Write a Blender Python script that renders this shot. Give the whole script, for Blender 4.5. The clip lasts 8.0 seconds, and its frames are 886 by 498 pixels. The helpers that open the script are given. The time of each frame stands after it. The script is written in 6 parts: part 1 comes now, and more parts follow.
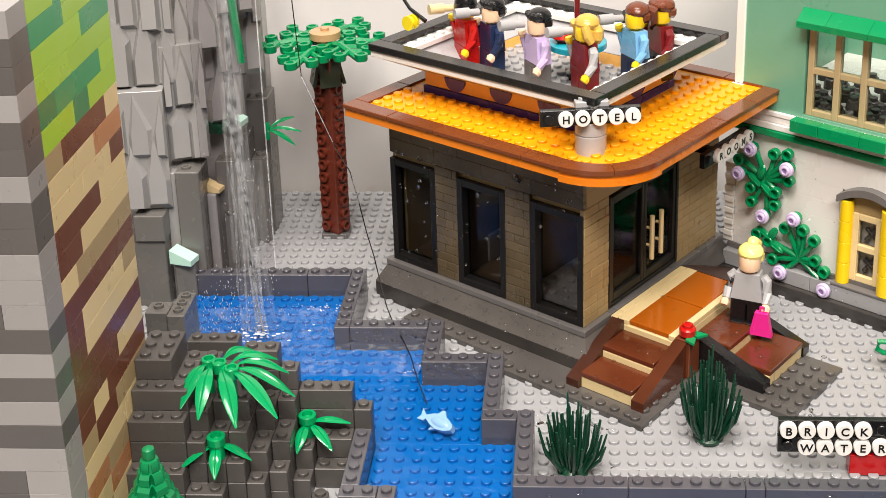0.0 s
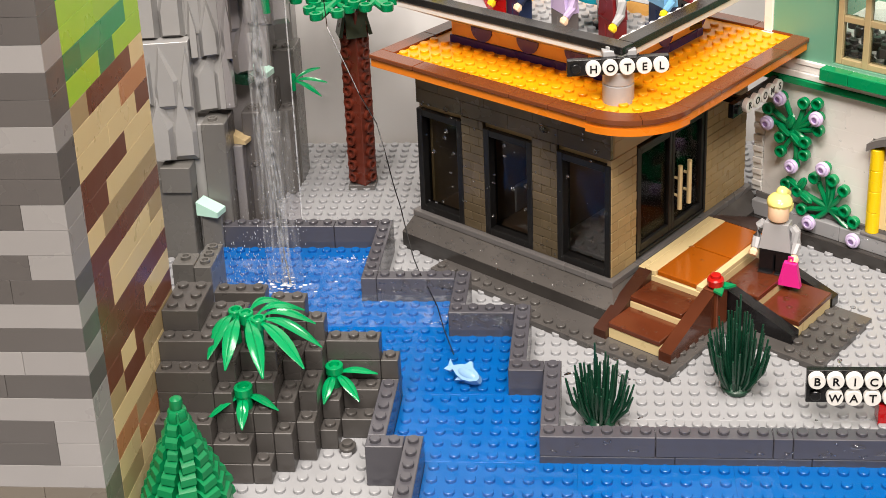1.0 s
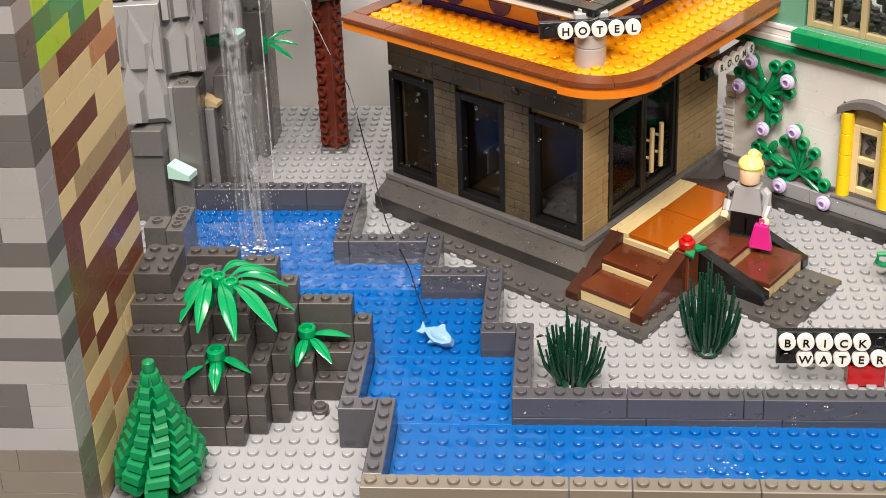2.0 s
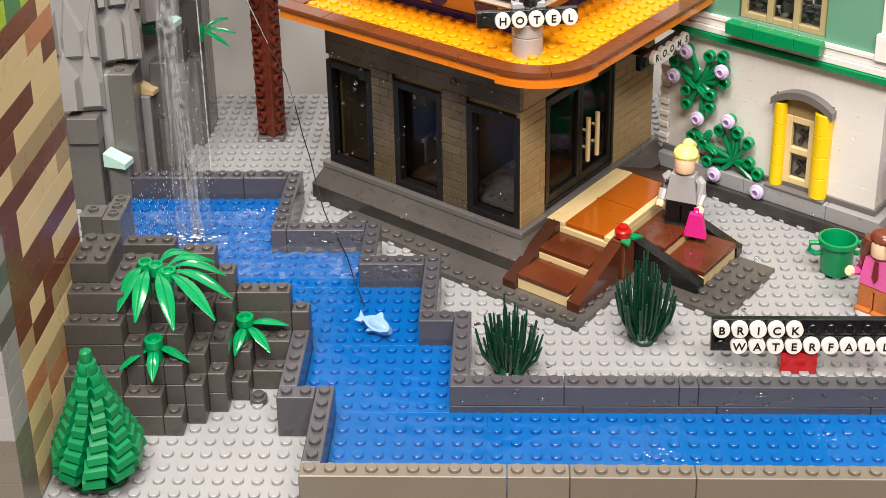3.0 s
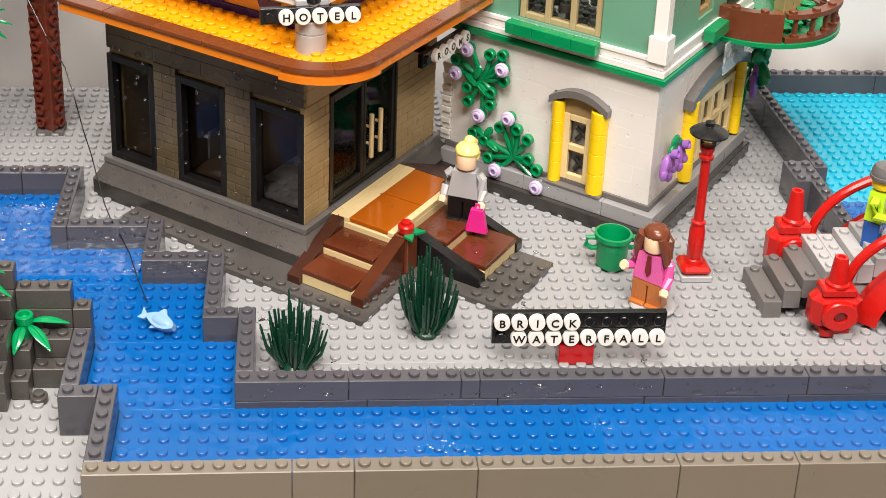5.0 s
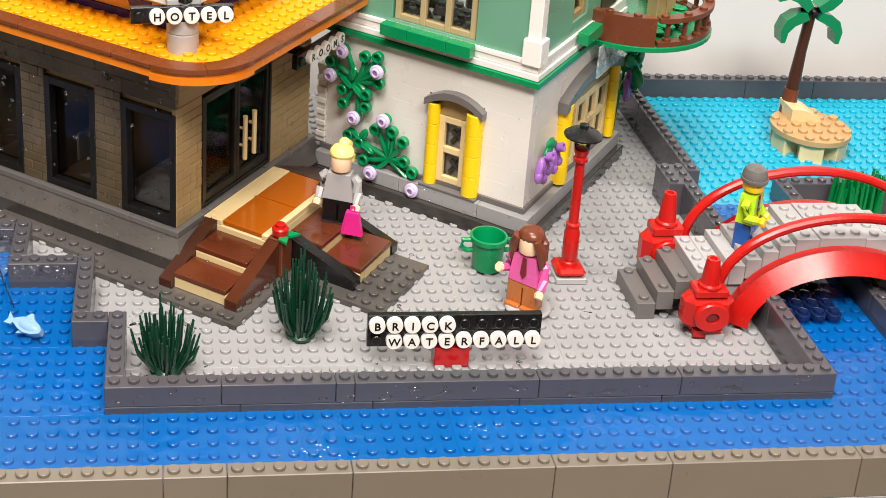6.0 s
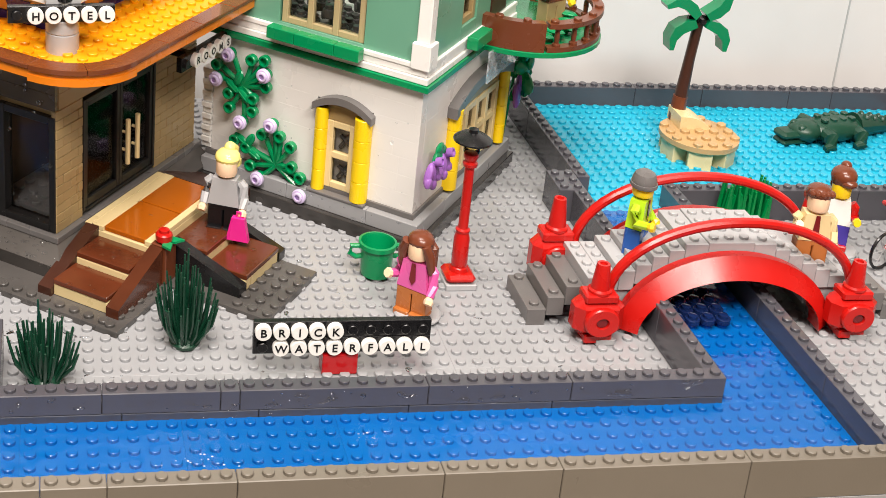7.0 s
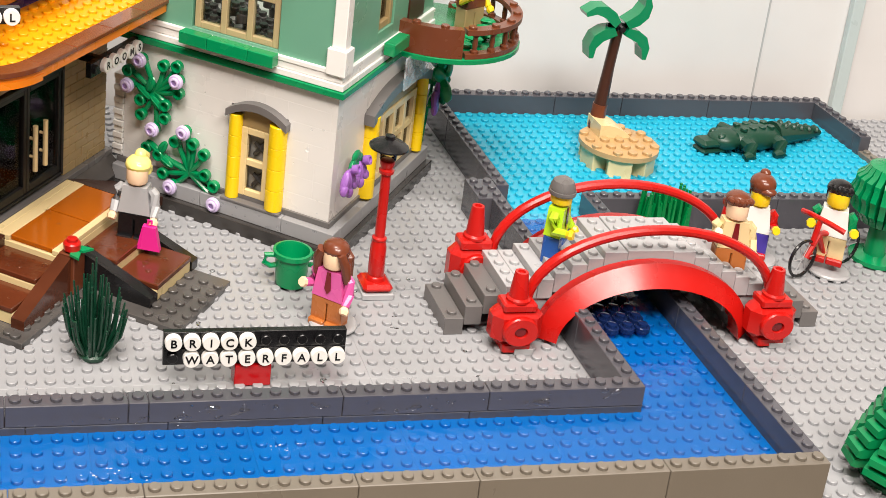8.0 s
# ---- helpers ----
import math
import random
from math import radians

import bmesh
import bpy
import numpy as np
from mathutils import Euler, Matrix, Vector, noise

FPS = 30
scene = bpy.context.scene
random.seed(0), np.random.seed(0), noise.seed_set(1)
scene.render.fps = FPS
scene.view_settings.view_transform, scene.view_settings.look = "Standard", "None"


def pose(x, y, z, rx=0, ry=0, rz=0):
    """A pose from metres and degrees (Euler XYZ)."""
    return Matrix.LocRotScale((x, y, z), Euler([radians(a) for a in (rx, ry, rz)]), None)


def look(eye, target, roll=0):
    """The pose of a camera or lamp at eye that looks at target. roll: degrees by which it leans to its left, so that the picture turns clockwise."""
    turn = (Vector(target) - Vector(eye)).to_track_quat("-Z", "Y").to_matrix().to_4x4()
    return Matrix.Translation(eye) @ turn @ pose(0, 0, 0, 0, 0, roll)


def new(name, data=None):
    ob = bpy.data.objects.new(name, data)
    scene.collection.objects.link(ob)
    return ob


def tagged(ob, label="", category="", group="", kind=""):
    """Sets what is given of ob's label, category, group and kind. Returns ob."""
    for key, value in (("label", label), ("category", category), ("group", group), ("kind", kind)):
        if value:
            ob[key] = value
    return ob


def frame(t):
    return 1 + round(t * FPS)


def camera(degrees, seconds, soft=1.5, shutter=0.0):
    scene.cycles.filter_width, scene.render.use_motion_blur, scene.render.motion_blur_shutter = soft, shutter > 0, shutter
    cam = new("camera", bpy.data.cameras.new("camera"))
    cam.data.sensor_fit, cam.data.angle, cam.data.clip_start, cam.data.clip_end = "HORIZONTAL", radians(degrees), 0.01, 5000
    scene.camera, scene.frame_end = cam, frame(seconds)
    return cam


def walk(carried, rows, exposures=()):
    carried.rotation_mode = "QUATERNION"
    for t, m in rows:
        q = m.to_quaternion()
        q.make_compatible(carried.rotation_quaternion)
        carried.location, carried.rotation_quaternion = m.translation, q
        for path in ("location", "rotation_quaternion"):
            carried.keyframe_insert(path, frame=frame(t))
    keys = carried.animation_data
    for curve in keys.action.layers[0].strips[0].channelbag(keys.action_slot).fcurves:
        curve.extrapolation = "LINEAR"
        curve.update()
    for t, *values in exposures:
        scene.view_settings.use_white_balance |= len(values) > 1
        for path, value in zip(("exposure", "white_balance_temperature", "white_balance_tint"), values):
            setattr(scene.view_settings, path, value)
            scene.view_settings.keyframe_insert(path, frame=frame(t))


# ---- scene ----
cam = camera(31.0, 8.0, soft=0.5)
ROWS = [
    (0, 0.07617, -0.51311, 0.36363, 67.619, 1.736, 4.226),
    (0.5, 0.0765, -0.51209, 0.36322, 66.73, 1.999, 4.791),
    (1, 0.07669, -0.51156, 0.36134, 65.991, 2.244, 5.107),
    (1.2, 0.0769, -0.51086, 0.36092, 65.691, 2.291, 5.155),
    (2.3, 0.07625, -0.51301, 0.36085, 64.47, 1.647, 3.59),
    (2.5, 0.07603, -0.51317, 0.36111, 64.386, 1.49, 3.228),
    (3, 0.07551, -0.51448, 0.36267, 64.167, 0.929, 2.051),
    (3.5, 0.07372, -0.51674, 0.36452, 64.005, 0.152, 0.512),
    (4, 0.07356, -0.51823, 0.36562, 63.918, -0.628, -1.211),
    (4.5, 0.0744, -0.51934, 0.36659, 63.916, -1.424, -3.04),
    (4.7, 0.07489, -0.5196, 0.36678, 63.931, -1.753, -3.807),
    (5.8, 0.07735, -0.51778, 0.3646, 64.277, -3.651, -8.164),
    (6, 0.07766, -0.5163, 0.3634, 64.406, -4.013, -8.978),
    (6.5, 0.07914, -0.51265, 0.35939, 64.79, -4.825, -10.847),
    (7, 0.08161, -0.50887, 0.35502, 65.223, -5.538, -12.53),
    (7.5, 0.08553, -0.50489, 0.35171, 65.597, -6.075, -13.923),
    (8, 0.08921, -0.49996, 0.34773, 65.992, -6.492, -15.027),
]
walk(cam, [(t, pose(x, y, z, rx, ry, rz)) for t, x, y, z, rx, ry, rz in ROWS])

# ---- light ----
world = bpy.data.worlds.new("exhibition_hall")
scene.world = world
world.use_nodes = True
world.node_tree.nodes["Background"].inputs[0].default_value = (1.0, 0.92, 0.885, 1)
world.node_tree.nodes["Background"].inputs[1].default_value = 0.05


def area_lamp(name, eye, target, sx, sy, watts, colour=(1, 0.96, 0.9)):
    lamp = bpy.data.lights.new(name, "AREA")
    lamp.shape, lamp.size, lamp.size_y, lamp.energy, lamp.color = "RECTANGLE", sx, sy, watts, colour
    ob = new(name, lamp)
    ob.matrix_world = look(eye, target)
    return ob


area_lamp("ceiling_panel_lamp", (0.5, -1.2, 1.55), (0.2, 0.25, 0.05), 0.8, 0.4, 36, (1, 0.915, 0.835))
area_lamp("ceiling_panel_lamp", (0.0, -0.05, 1.95), (0.12, 0.26, 0.0), 1.0, 0.3, 33, (1, 0.92, 0.845))
area_lamp("ceiling_panel_lamp", (-0.25, -1.0, 1.75), (0.05, 0.3, 0.05), 0.6, 0.4, 34.5, (1, 0.915, 0.835))

# ---- helpers ----
# Places are in studs (8 mm): x along the front rim, y into the depth, z over the base plates.
U, SY = 0.008, 1.2
ORG = {}
MESH = {}


def to_m(p):
    return Vector((p[0] * U, p[1] * U * SY, p[2] * U))


def turn(x=0, y=0, z=0, rz=0, rx=0, ry=0, s=1):
    return pose(x, y, z, rx, ry, rz) @ Matrix.Diagonal((s, s, s, 1))


class Geo:
    def __init__(self, m=None):
        self.v, self.f, self.s, self.m, self.slot, self.angle = [], [], [], m or Matrix(), 0, 0

    def add(self, verts, faces, m=None):
        n = len(self.v)
        k = self.m @ m if m else self.m
        self.v += [k @ Vector(p) for p in verts]
        self.f += [[i + n for i in f] for f in faces]
        self.s += [self.slot] * len(faces)
        return self

    def use(self, slot):
        self.slot = slot
        return self

    def box(self, x0, x1, y0, y1, z0, z1, c=0.05, m=None):
        """A box with chamfered edges."""
        lo, hi = (x0, y0, z0), (x1, y1, z1)
        c = min([c] + [(b - a) * 0.4 for a, b in zip(lo, hi)])
        verts, idx = [], {}
        for s in [(a, b, d) for a in (0, 1) for b in (0, 1) for d in (0, 1)]:
            for ax in range(3):
                p = [(hi[k] if s[k] else lo[k]) + (0 if k == ax else (-c if s[k] else c)) for k in range(3)]
                idx[s, ax] = len(verts)
                verts.append(p)
        faces = []
        for ax in range(3):
            a, b = (ax + 1) % 3, (ax + 2) % 3
            for e in (0, 1):
                ring = []
                for u, w in ((0, 0), (1, 0), (1, 1), (0, 1)):
                    s = [0, 0, 0]
                    s[ax], s[a], s[b] = e, u, w
                    ring.append(idx[tuple(s), ax])
                faces.append(ring)
            for u in (0, 1):
                for w in (0, 1):
                    s0, s1 = [0, 0, 0], [0, 0, 0]
                    s0[a] = s1[a] = u
                    s0[b] = s1[b] = w
                    s1[ax] = 1
                    faces.append([idx[tuple(s0), a], idx[tuple(s1), a], idx[tuple(s1), b], idx[tuple(s0), b]])
        for s in [(a, b, d) for a in (0, 1) for b in (0, 1) for d in (0, 1)]:
            faces.append([idx[s, 0], idx[s, 1], idx[s, 2]])
        return self.add(verts, faces, m)

    def lathe(self, rings, n=14, m=None, cap=True):
        """Rings (radius, height) turned about z."""
        verts = [(r * math.cos(2 * math.pi * i / n), r * math.sin(2 * math.pi * i / n), z) for r, z in rings for i in range(n)]
        faces = [[j * n + i, j * n + (i + 1) % n, (j + 1) * n + (i + 1) % n, (j + 1) * n + i] for j in range(len(rings) - 1) for i in range(n)]
        if cap:
            faces += [list(range(n))[::-1], list(range((len(rings) - 1) * n, len(rings) * n))]
        return self.add(verts, faces, m)

    def stud(self, x, y, z, m=None, n=12, r=0.3):
        mm = Matrix.Translation((x, y, z))
        return self.lathe([(r, -0.02), (r, 0.16), (r - 0.04, 0.2)], n, (m @ mm) if m else mm)

    def rod(self, a, b, r0, r1=None, n=8):
        a, b = Vector(a), Vector(b)
        q = (b - a).to_track_quat("Z", "Y").to_matrix().to_4x4()
        return self.lathe([(r0, 0), (r0 if r1 is None else r1, (b - a).length)], n, Matrix.Translation(a) @ q)

    def tube(self, path, r, n=8):
        """A round bar along a path; r is a number or one for each point."""
        path = [Vector(p) for p in path]
        rr = r if isinstance(r, (list, tuple)) else [r] * len(path)
        verts, faces = [], []
        for i, p in enumerate(path):
            d = (path[min(i + 1, len(path) - 1)] - path[max(i - 1, 0)]).normalized()
            s = d.cross(Vector((0.13, 0.31, 0.94))).normalized()
            u = d.cross(s)
            verts += [p + rr[i] * (math.cos(2 * math.pi * k / n) * s + math.sin(2 * math.pi * k / n) * u) for k in range(n)]
        for j in range(len(path) - 1):
            faces += [[j * n + i, j * n + (i + 1) % n, (j + 1) * n + (i + 1) % n, (j + 1) * n + i] for i in range(n)]
        faces += [list(range(n)), list(range((len(path) - 1) * n, len(path) * n))]
        return self.add(verts, faces)

    def prism(self, poly, z0, z1, m=None):
        """A flat outline (x, y) raised from z0 to z1."""
        n = len(poly)
        verts = [(x, y, z0) for x, y in poly] + [(x, y, z1) for x, y in poly]
        faces = [[i, (i + 1) % n, n + (i + 1) % n, n + i] for i in range(n)] + [list(range(n)), list(range(n, 2 * n))]
        return self.add(verts, faces, m)

    def ball(self, c, r, m=None, nu=12, nv=8):
        """An ellipsoid of half-axes r round c."""
        verts = [(c[0], c[1], c[2] - r[2])]
        for j in range(1, nv):
            a = -math.pi / 2 + math.pi * j / nv
            verts += [(c[0] + r[0] * math.cos(a) * math.cos(2 * math.pi * i / nu), c[1] + r[1] * math.cos(a) * math.sin(2 * math.pi * i / nu), c[2] + r[2] * math.sin(a)) for i in range(nu)]
        verts.append((c[0], c[1], c[2] + r[2]))
        faces = [[0, 1 + (i + 1) % nu, 1 + i] for i in range(nu)]
        for j in range(nv - 2):
            faces += [[1 + j * nu + i, 1 + j * nu + (i + 1) % nu, 1 + (j + 1) * nu + (i + 1) % nu, 1 + (j + 1) * nu + i] for i in range(nu)]
        k = 1 + (nv - 2) * nu
        faces += [[k + i, k + (i + 1) % nu, len(verts) - 1] for i in range(nu)]
        return self.add(verts, faces, m)

    def mesh(self, name, org=(0, 0, 0), angle=32):
        angle = self.angle or angle
        org = Vector(org)
        bm = bmesh.new()
        vs = [bm.verts.new(to_m(p) - org) for p in self.v]
        for f, k in zip(self.f, self.s):
            try:
                bm.faces.new([vs[i] for i in f]).material_index = k
            except ValueError:
                pass
        bmesh.ops.recalc_face_normals(bm, faces=bm.faces)
        me = bpy.data.meshes.new(name)
        bm.to_mesh(me)
        bm.free()
        for p in me.polygons:
            p.use_smooth = True
        me.set_sharp_from_angle(angle=radians(angle))
        return me


def thing(name, label, category, x=0, y=0, z=0, group="", kind=""):
    ob = new(name)
    ob.empty_display_size = 0.01
    ob.location = to_m((x, y, z))
    ORG[ob.name] = to_m((x, y, z))
    return tagged(ob, label, category, group, kind)


def part(name, geo, material, parent, label=""):
    me = geo.mesh(name, ORG[parent.name])
    for k in material if isinstance(material, (list, tuple)) else [material]:
        me.materials.append(k)
    ob = new(name, me)
    ob.parent = parent
    ORG[ob.name] = ORG[parent.name]
    return tagged(ob, label)


def solo(name, geo, material, label, category, base, group="", kind=""):
    me = geo.mesh(name, to_m(base))
    for k in material if isinstance(material, (list, tuple)) else [material]:
        me.materials.append(k)
    ob = new(name, me)
    ob.location = to_m(base)
    ORG[ob.name] = to_m(base)
    return tagged(ob, label, category, group, kind)


def piece(name, key, make, material, parent, x, y, z):
    """One of many alike pieces: an object of its own on a shared mesh."""
    key = (key, material.name)
    if key not in MESH:
        MESH[key] = make().mesh(name)
        MESH[key].materials.append(material)
    ob = new(name, MESH[key])
    ob.parent = parent
    ob.location = to_m((x, y, z)) - ORG[parent.name]
    ORG[ob.name] = ORG[parent.name]
    return ob


def brick_geo(w, d, h, studs=True, rz=0, gap=0.012, c=0.04):
    """A brick of w by d studs; its corner stud stands at the origin."""
    def make():
        g = Geo(turn(rz=rz))
        g.box(-0.5 + gap, w - 0.5 - gap, -0.5 + gap, d - 0.5 - gap, 0.006, h - 0.002, c)
        if studs:
            for i in range(w):
                for j in range(d):
                    g.stud(i, j, h, n=10)
        return g
    return make


def brick(parent, x, y, z, w, d, h, material, studs=True, rz=0, name="brick"):
    return piece(name, (name, w, d, h, studs, rz), brick_geo(w, d, h, studs, rz), material, parent, x, y, z)


# ---- materials ----
def nodes_of(name):
    m = bpy.data.materials.new(name)
    m.use_nodes = True
    t = m.node_tree
    return m, t, t.nodes["Principled BSDF"]


def plastic(name, rgb, rough=0.3, vary=0.10, bump=0.05, clear=0.0, alpha_ior=1.5, stain=0.0):
    """Moulded plastic: slight tone shifts between pieces, cloudy dust, fine scratches."""
    m, t, b = nodes_of(name)
    lin = [(c / 255 / 12.92 if c <= 10 else ((c / 255 + 0.055) / 1.055) ** 2.4) for c in rgb]
    geo = t.nodes.new("ShaderNodeNewGeometry")
    info = t.nodes.new("ShaderNodeObjectInfo")
    big = t.nodes.new("ShaderNodeTexNoise")
    big.inputs["Scale"].default_value, big.inputs["Detail"].default_value = 38, 4
    fine = t.nodes.new("ShaderNodeTexNoise")
    fine.inputs["Scale"].default_value, fine.inputs["Detail"].default_value = 900, 3
    t.links.new(geo.outputs["Position"], big.inputs["Vector"])
    t.links.new(geo.outputs["Position"], fine.inputs["Vector"])
    add = t.nodes.new("ShaderNodeMath")
    add.operation = "ADD"
    t.links.new(info.outputs["Random"], add.inputs[0])
    t.links.new(big.outputs["Fac"], add.inputs[1])
    tone = t.nodes.new("ShaderNodeMapRange")
    tone.inputs[1].default_value, tone.inputs[2].default_value = 0.2, 1.8
    tone.inputs[3].default_value, tone.inputs[4].default_value = 1 - vary, 1 + vary
    t.links.new(add.outputs[0], tone.inputs[0])
    mul = t.nodes.new("ShaderNodeVectorMath")
    mul.operation = "SCALE"
    mul.inputs[0].default_value = lin
    t.links.new(tone.outputs[0], mul.inputs["Scale"])
    if stain:
        wet = t.nodes.new("ShaderNodeTexNoise")
        wet.inputs["Scale"].default_value, wet.inputs["Detail"].default_value = 26, 5
        t.links.new(geo.outputs["Position"], wet.inputs["Vector"])
        dark = t.nodes.new("ShaderNodeMapRange")
        dark.inputs[1].default_value, dark.inputs[2].default_value = 0.38, 0.6
        dark.inputs[3].default_value, dark.inputs[4].default_value = 1 - stain, 1.0
        t.links.new(wet.outputs["Fac"], dark.inputs[0])
        both = t.nodes.new("ShaderNodeMath")
        both.operation = "MULTIPLY"
        t.links.new(tone.outputs[0], both.inputs[0])
        t.links.new(dark.outputs[0], both.inputs[1])
        t.links.new(both.outputs[0], mul.inputs["Scale"])
    t.links.new(mul.outputs[0], b.inputs["Base Color"])
    rr = t.nodes.new("ShaderNodeMapRange")
    rr.inputs[1].default_value, rr.inputs[2].default_value = 0.3, 0.7
    rr.inputs[3].default_value, rr.inputs[4].default_value = rough * 0.75, rough * 1.35
    t.links.new(big.outputs["Fac"], rr.inputs[0])
    t.links.new(rr.outputs[0], b.inputs["Roughness"])
    bp = t.nodes.new("ShaderNodeBump")
    bp.inputs["Strength"].default_value, bp.inputs["Distance"].default_value = bump, 0.0006
    t.links.new(fine.outputs["Fac"], bp.inputs["Height"])
    t.links.new(bp.outputs[0], b.inputs["Normal"])
    if clear:
        b.inputs["Transmission Weight"].default_value = clear
        b.inputs["IOR"].default_value = alpha_ior
    return m


def veil(name, cover, rough=0.2, streak=False, patch=False):
    """Falling, broken water: partly see-through, partly white."""
    m, t, b = nodes_of(name)
    b.inputs["Base Color"].default_value = (0.9, 0.93, 0.96, 1)
    b.inputs["Roughness"].default_value = rough
    clear = t.nodes.new("ShaderNodeBsdfTransparent")
    mix = t.nodes.new("ShaderNodeMixShader")
    no = t.nodes.new("ShaderNodeTexNoise")
    no.inputs["Scale"].default_value = 260
    geo = t.nodes.new("ShaderNodeNewGeometry")
    t.links.new(geo.outputs["Position"], no.inputs["Vector"])
    if streak:
        flat = t.nodes.new("ShaderNodeVectorMath")
        flat.operation = "MULTIPLY"
        flat.inputs[1].default_value = (1.6, 1.6, 0.09)
        t.links.new(geo.outputs["Position"], flat.inputs[0])
        t.links.new(flat.outputs[0], no.inputs["Vector"])
    mr = t.nodes.new("ShaderNodeMapRange")
    mr.inputs[1].default_value, mr.inputs[2].default_value, mr.inputs[3].default_value, mr.inputs[4].default_value = 0.35, 0.7, cover * 0.3, cover * 1.6
    if patch:
        no.inputs["Scale"].default_value, no.inputs["Detail"].default_value, no.inputs["Distortion"].default_value = 110, 6, 1.2
        mr.inputs[1].default_value, mr.inputs[2].default_value, mr.inputs[3].default_value, mr.inputs[4].default_value = 0.5, 0.75, 0.02, cover
    t.links.new(no.outputs["Fac"], mr.inputs[0])
    t.links.new(mr.outputs[0], mix.inputs[0])
    t.links.new(clear.outputs[0], mix.inputs[1])
    t.links.new(b.outputs[0], mix.inputs[2])
    t.links.new(mix.outputs[0], t.nodes["Material Output"].inputs[0])
    return m


def sheet(name, tint, ior=1.33, rough=0.03, wave=0.0, scale=60):
    """Clear sheet or still water: see-through with a Fresnel gloss."""
    m, t, b = nodes_of(name)
    t.nodes.remove(b)
    out = t.nodes["Material Output"]
    clear = t.nodes.new("ShaderNodeBsdfTransparent")
    clear.inputs[0].default_value = (*tint, 1)
    gloss = t.nodes.new("ShaderNodeBsdfGlossy")
    gloss.inputs["Roughness"].default_value = rough
    fres = t.nodes.new("ShaderNodeFresnel")
    fres.inputs[0].default_value = ior
    mix = t.nodes.new("ShaderNodeMixShader")
    t.links.new(fres.outputs[0], mix.inputs[0])
    t.links.new(clear.outputs[0], mix.inputs[1])
    t.links.new(gloss.outputs[0], mix.inputs[2])
    if wave:
        no = t.nodes.new("ShaderNodeTexNoise")
        no.inputs["Scale"].default_value, no.inputs["Detail"].default_value = scale, 3
        geo = t.nodes.new("ShaderNodeNewGeometry")
        t.links.new(geo.outputs["Position"], no.inputs["Vector"])
        bp = t.nodes.new("ShaderNodeBump")
        bp.inputs["Strength"].default_value, bp.inputs["Distance"].default_value = wave, 0.004
        t.links.new(no.outputs["Fac"], bp.inputs["Height"])
        t.links.new(bp.outputs[0], gloss.inputs["Normal"])
        t.links.new(bp.outputs[0], fres.inputs["Normal"])
    t.links.new(mix.outputs[0], out.inputs[0])
    return m


WHITE_PLATE = plastic("white_plate", (154, 155, 158), 0.33, 0.07, stain=0.07)
DARK_GREY = plastic("dark_grey", (104, 101, 100), 0.32)
LIGHT_GREY = plastic("light_grey", (168, 168, 170), 0.32)
RIM_GREY = plastic("warm_grey", (115, 108, 98), 0.35)
BLUE = plastic("blue", (2, 92, 162), 0.22, 0.08)
AZURE = plastic("azure", (34, 166, 195), 0.3, 0.06)
WALL_WHITE = plastic("smooth_white_brick", (228, 225, 221), 0.3, 0.012)
WHITE = plastic("white", (236, 234, 230), 0.28, 0.04)
RED = plastic("red", (184, 22, 17), 0.27, 0.08)
BROWN = plastic("reddish_brown", (106, 56, 34), 0.28)
TAN = plastic("tan", (222, 200, 150), 0.3, 0.07)
# Tan with stain patches, darkened throughout for the shade on the left wall.
SHADED_TAN = plastic("shaded_dark_tan", (100, 87, 66), 0.24, 0.14, stain=0.35)
WET_GREY = plastic("wet_dark_grey", (62, 59, 57), 0.22, 0.14, stain=0.35)
# Dark grey brick; its slight blue stands for the reflected stream bed.
BANK_GREY = plastic("bank_reflection_grey", (77, 76, 82), 0.2, 0.12)
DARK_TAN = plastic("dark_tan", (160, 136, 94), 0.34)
YELLOW = plastic("yellow", (243, 205, 20), 0.25, 0.05)
ORANGE = plastic("bright_orange", (242, 160, 8), 0.38, 0.05)
ROOF_ORANGE = plastic("orange", (236, 130, 18), 0.28, 0.05)
GREEN = plastic("green", (0, 134, 80), 0.24, 0.08)
SAND_GREEN = plastic("sand_green", (104, 157, 132), 0.32, 0.06)
DARK_GREEN = plastic("dark_green", (18, 62, 44), 0.28, 0.1)
LIME = plastic("lime", (160, 205, 50), 0.3, 0.06)
BLACK = plastic("black", (22, 22, 24), 0.22, 0.1)
PURPLE = plastic("dark_purple", (70, 56, 156), 0.28)
WALL_PAINT = plastic("white_board", (212, 210, 209), 0.55, 0.04, 0.03)
TABLE_WOOD = plastic("table_top", (128, 112, 88), 0.5, 0.15)
WATER = sheet("water", (0.90, 0.96, 1.0), 1.33, 0.04, 0.25, 90)
SKIN_YELLOW = plastic("bright_yellow", (238, 200, 30), 0.25, 0.04)
LIGHT_NOUGAT = plastic("light_nougat", (240, 205, 170), 0.28, 0.04)
BLONDE = plastic("blonde", (248, 234, 136), 0.25, 0.05)
PINK = plastic("pink", (214, 92, 160), 0.28, 0.05)
MAGENTA = plastic("magenta", (222, 40, 140), 0.28, 0.05)
MEDIUM_NOUGAT = plastic("medium_nougat", (176, 104, 50), 0.3, 0.06)
HAIR_BROWN = plastic("hair_brown", (108, 56, 36), 0.25, 0.08)
LAVENDER = plastic("lavender", (196, 178, 218), 0.28, 0.06)
SKY_BLUE = plastic("light_blue", (120, 176, 216), 0.28, 0.05)
DARK_BLUE = plastic("dark_blue", (28, 42, 74), 0.3, 0.08)
MID_BLUE = plastic("medium_blue", (24, 80, 160), 0.3, 0.06)
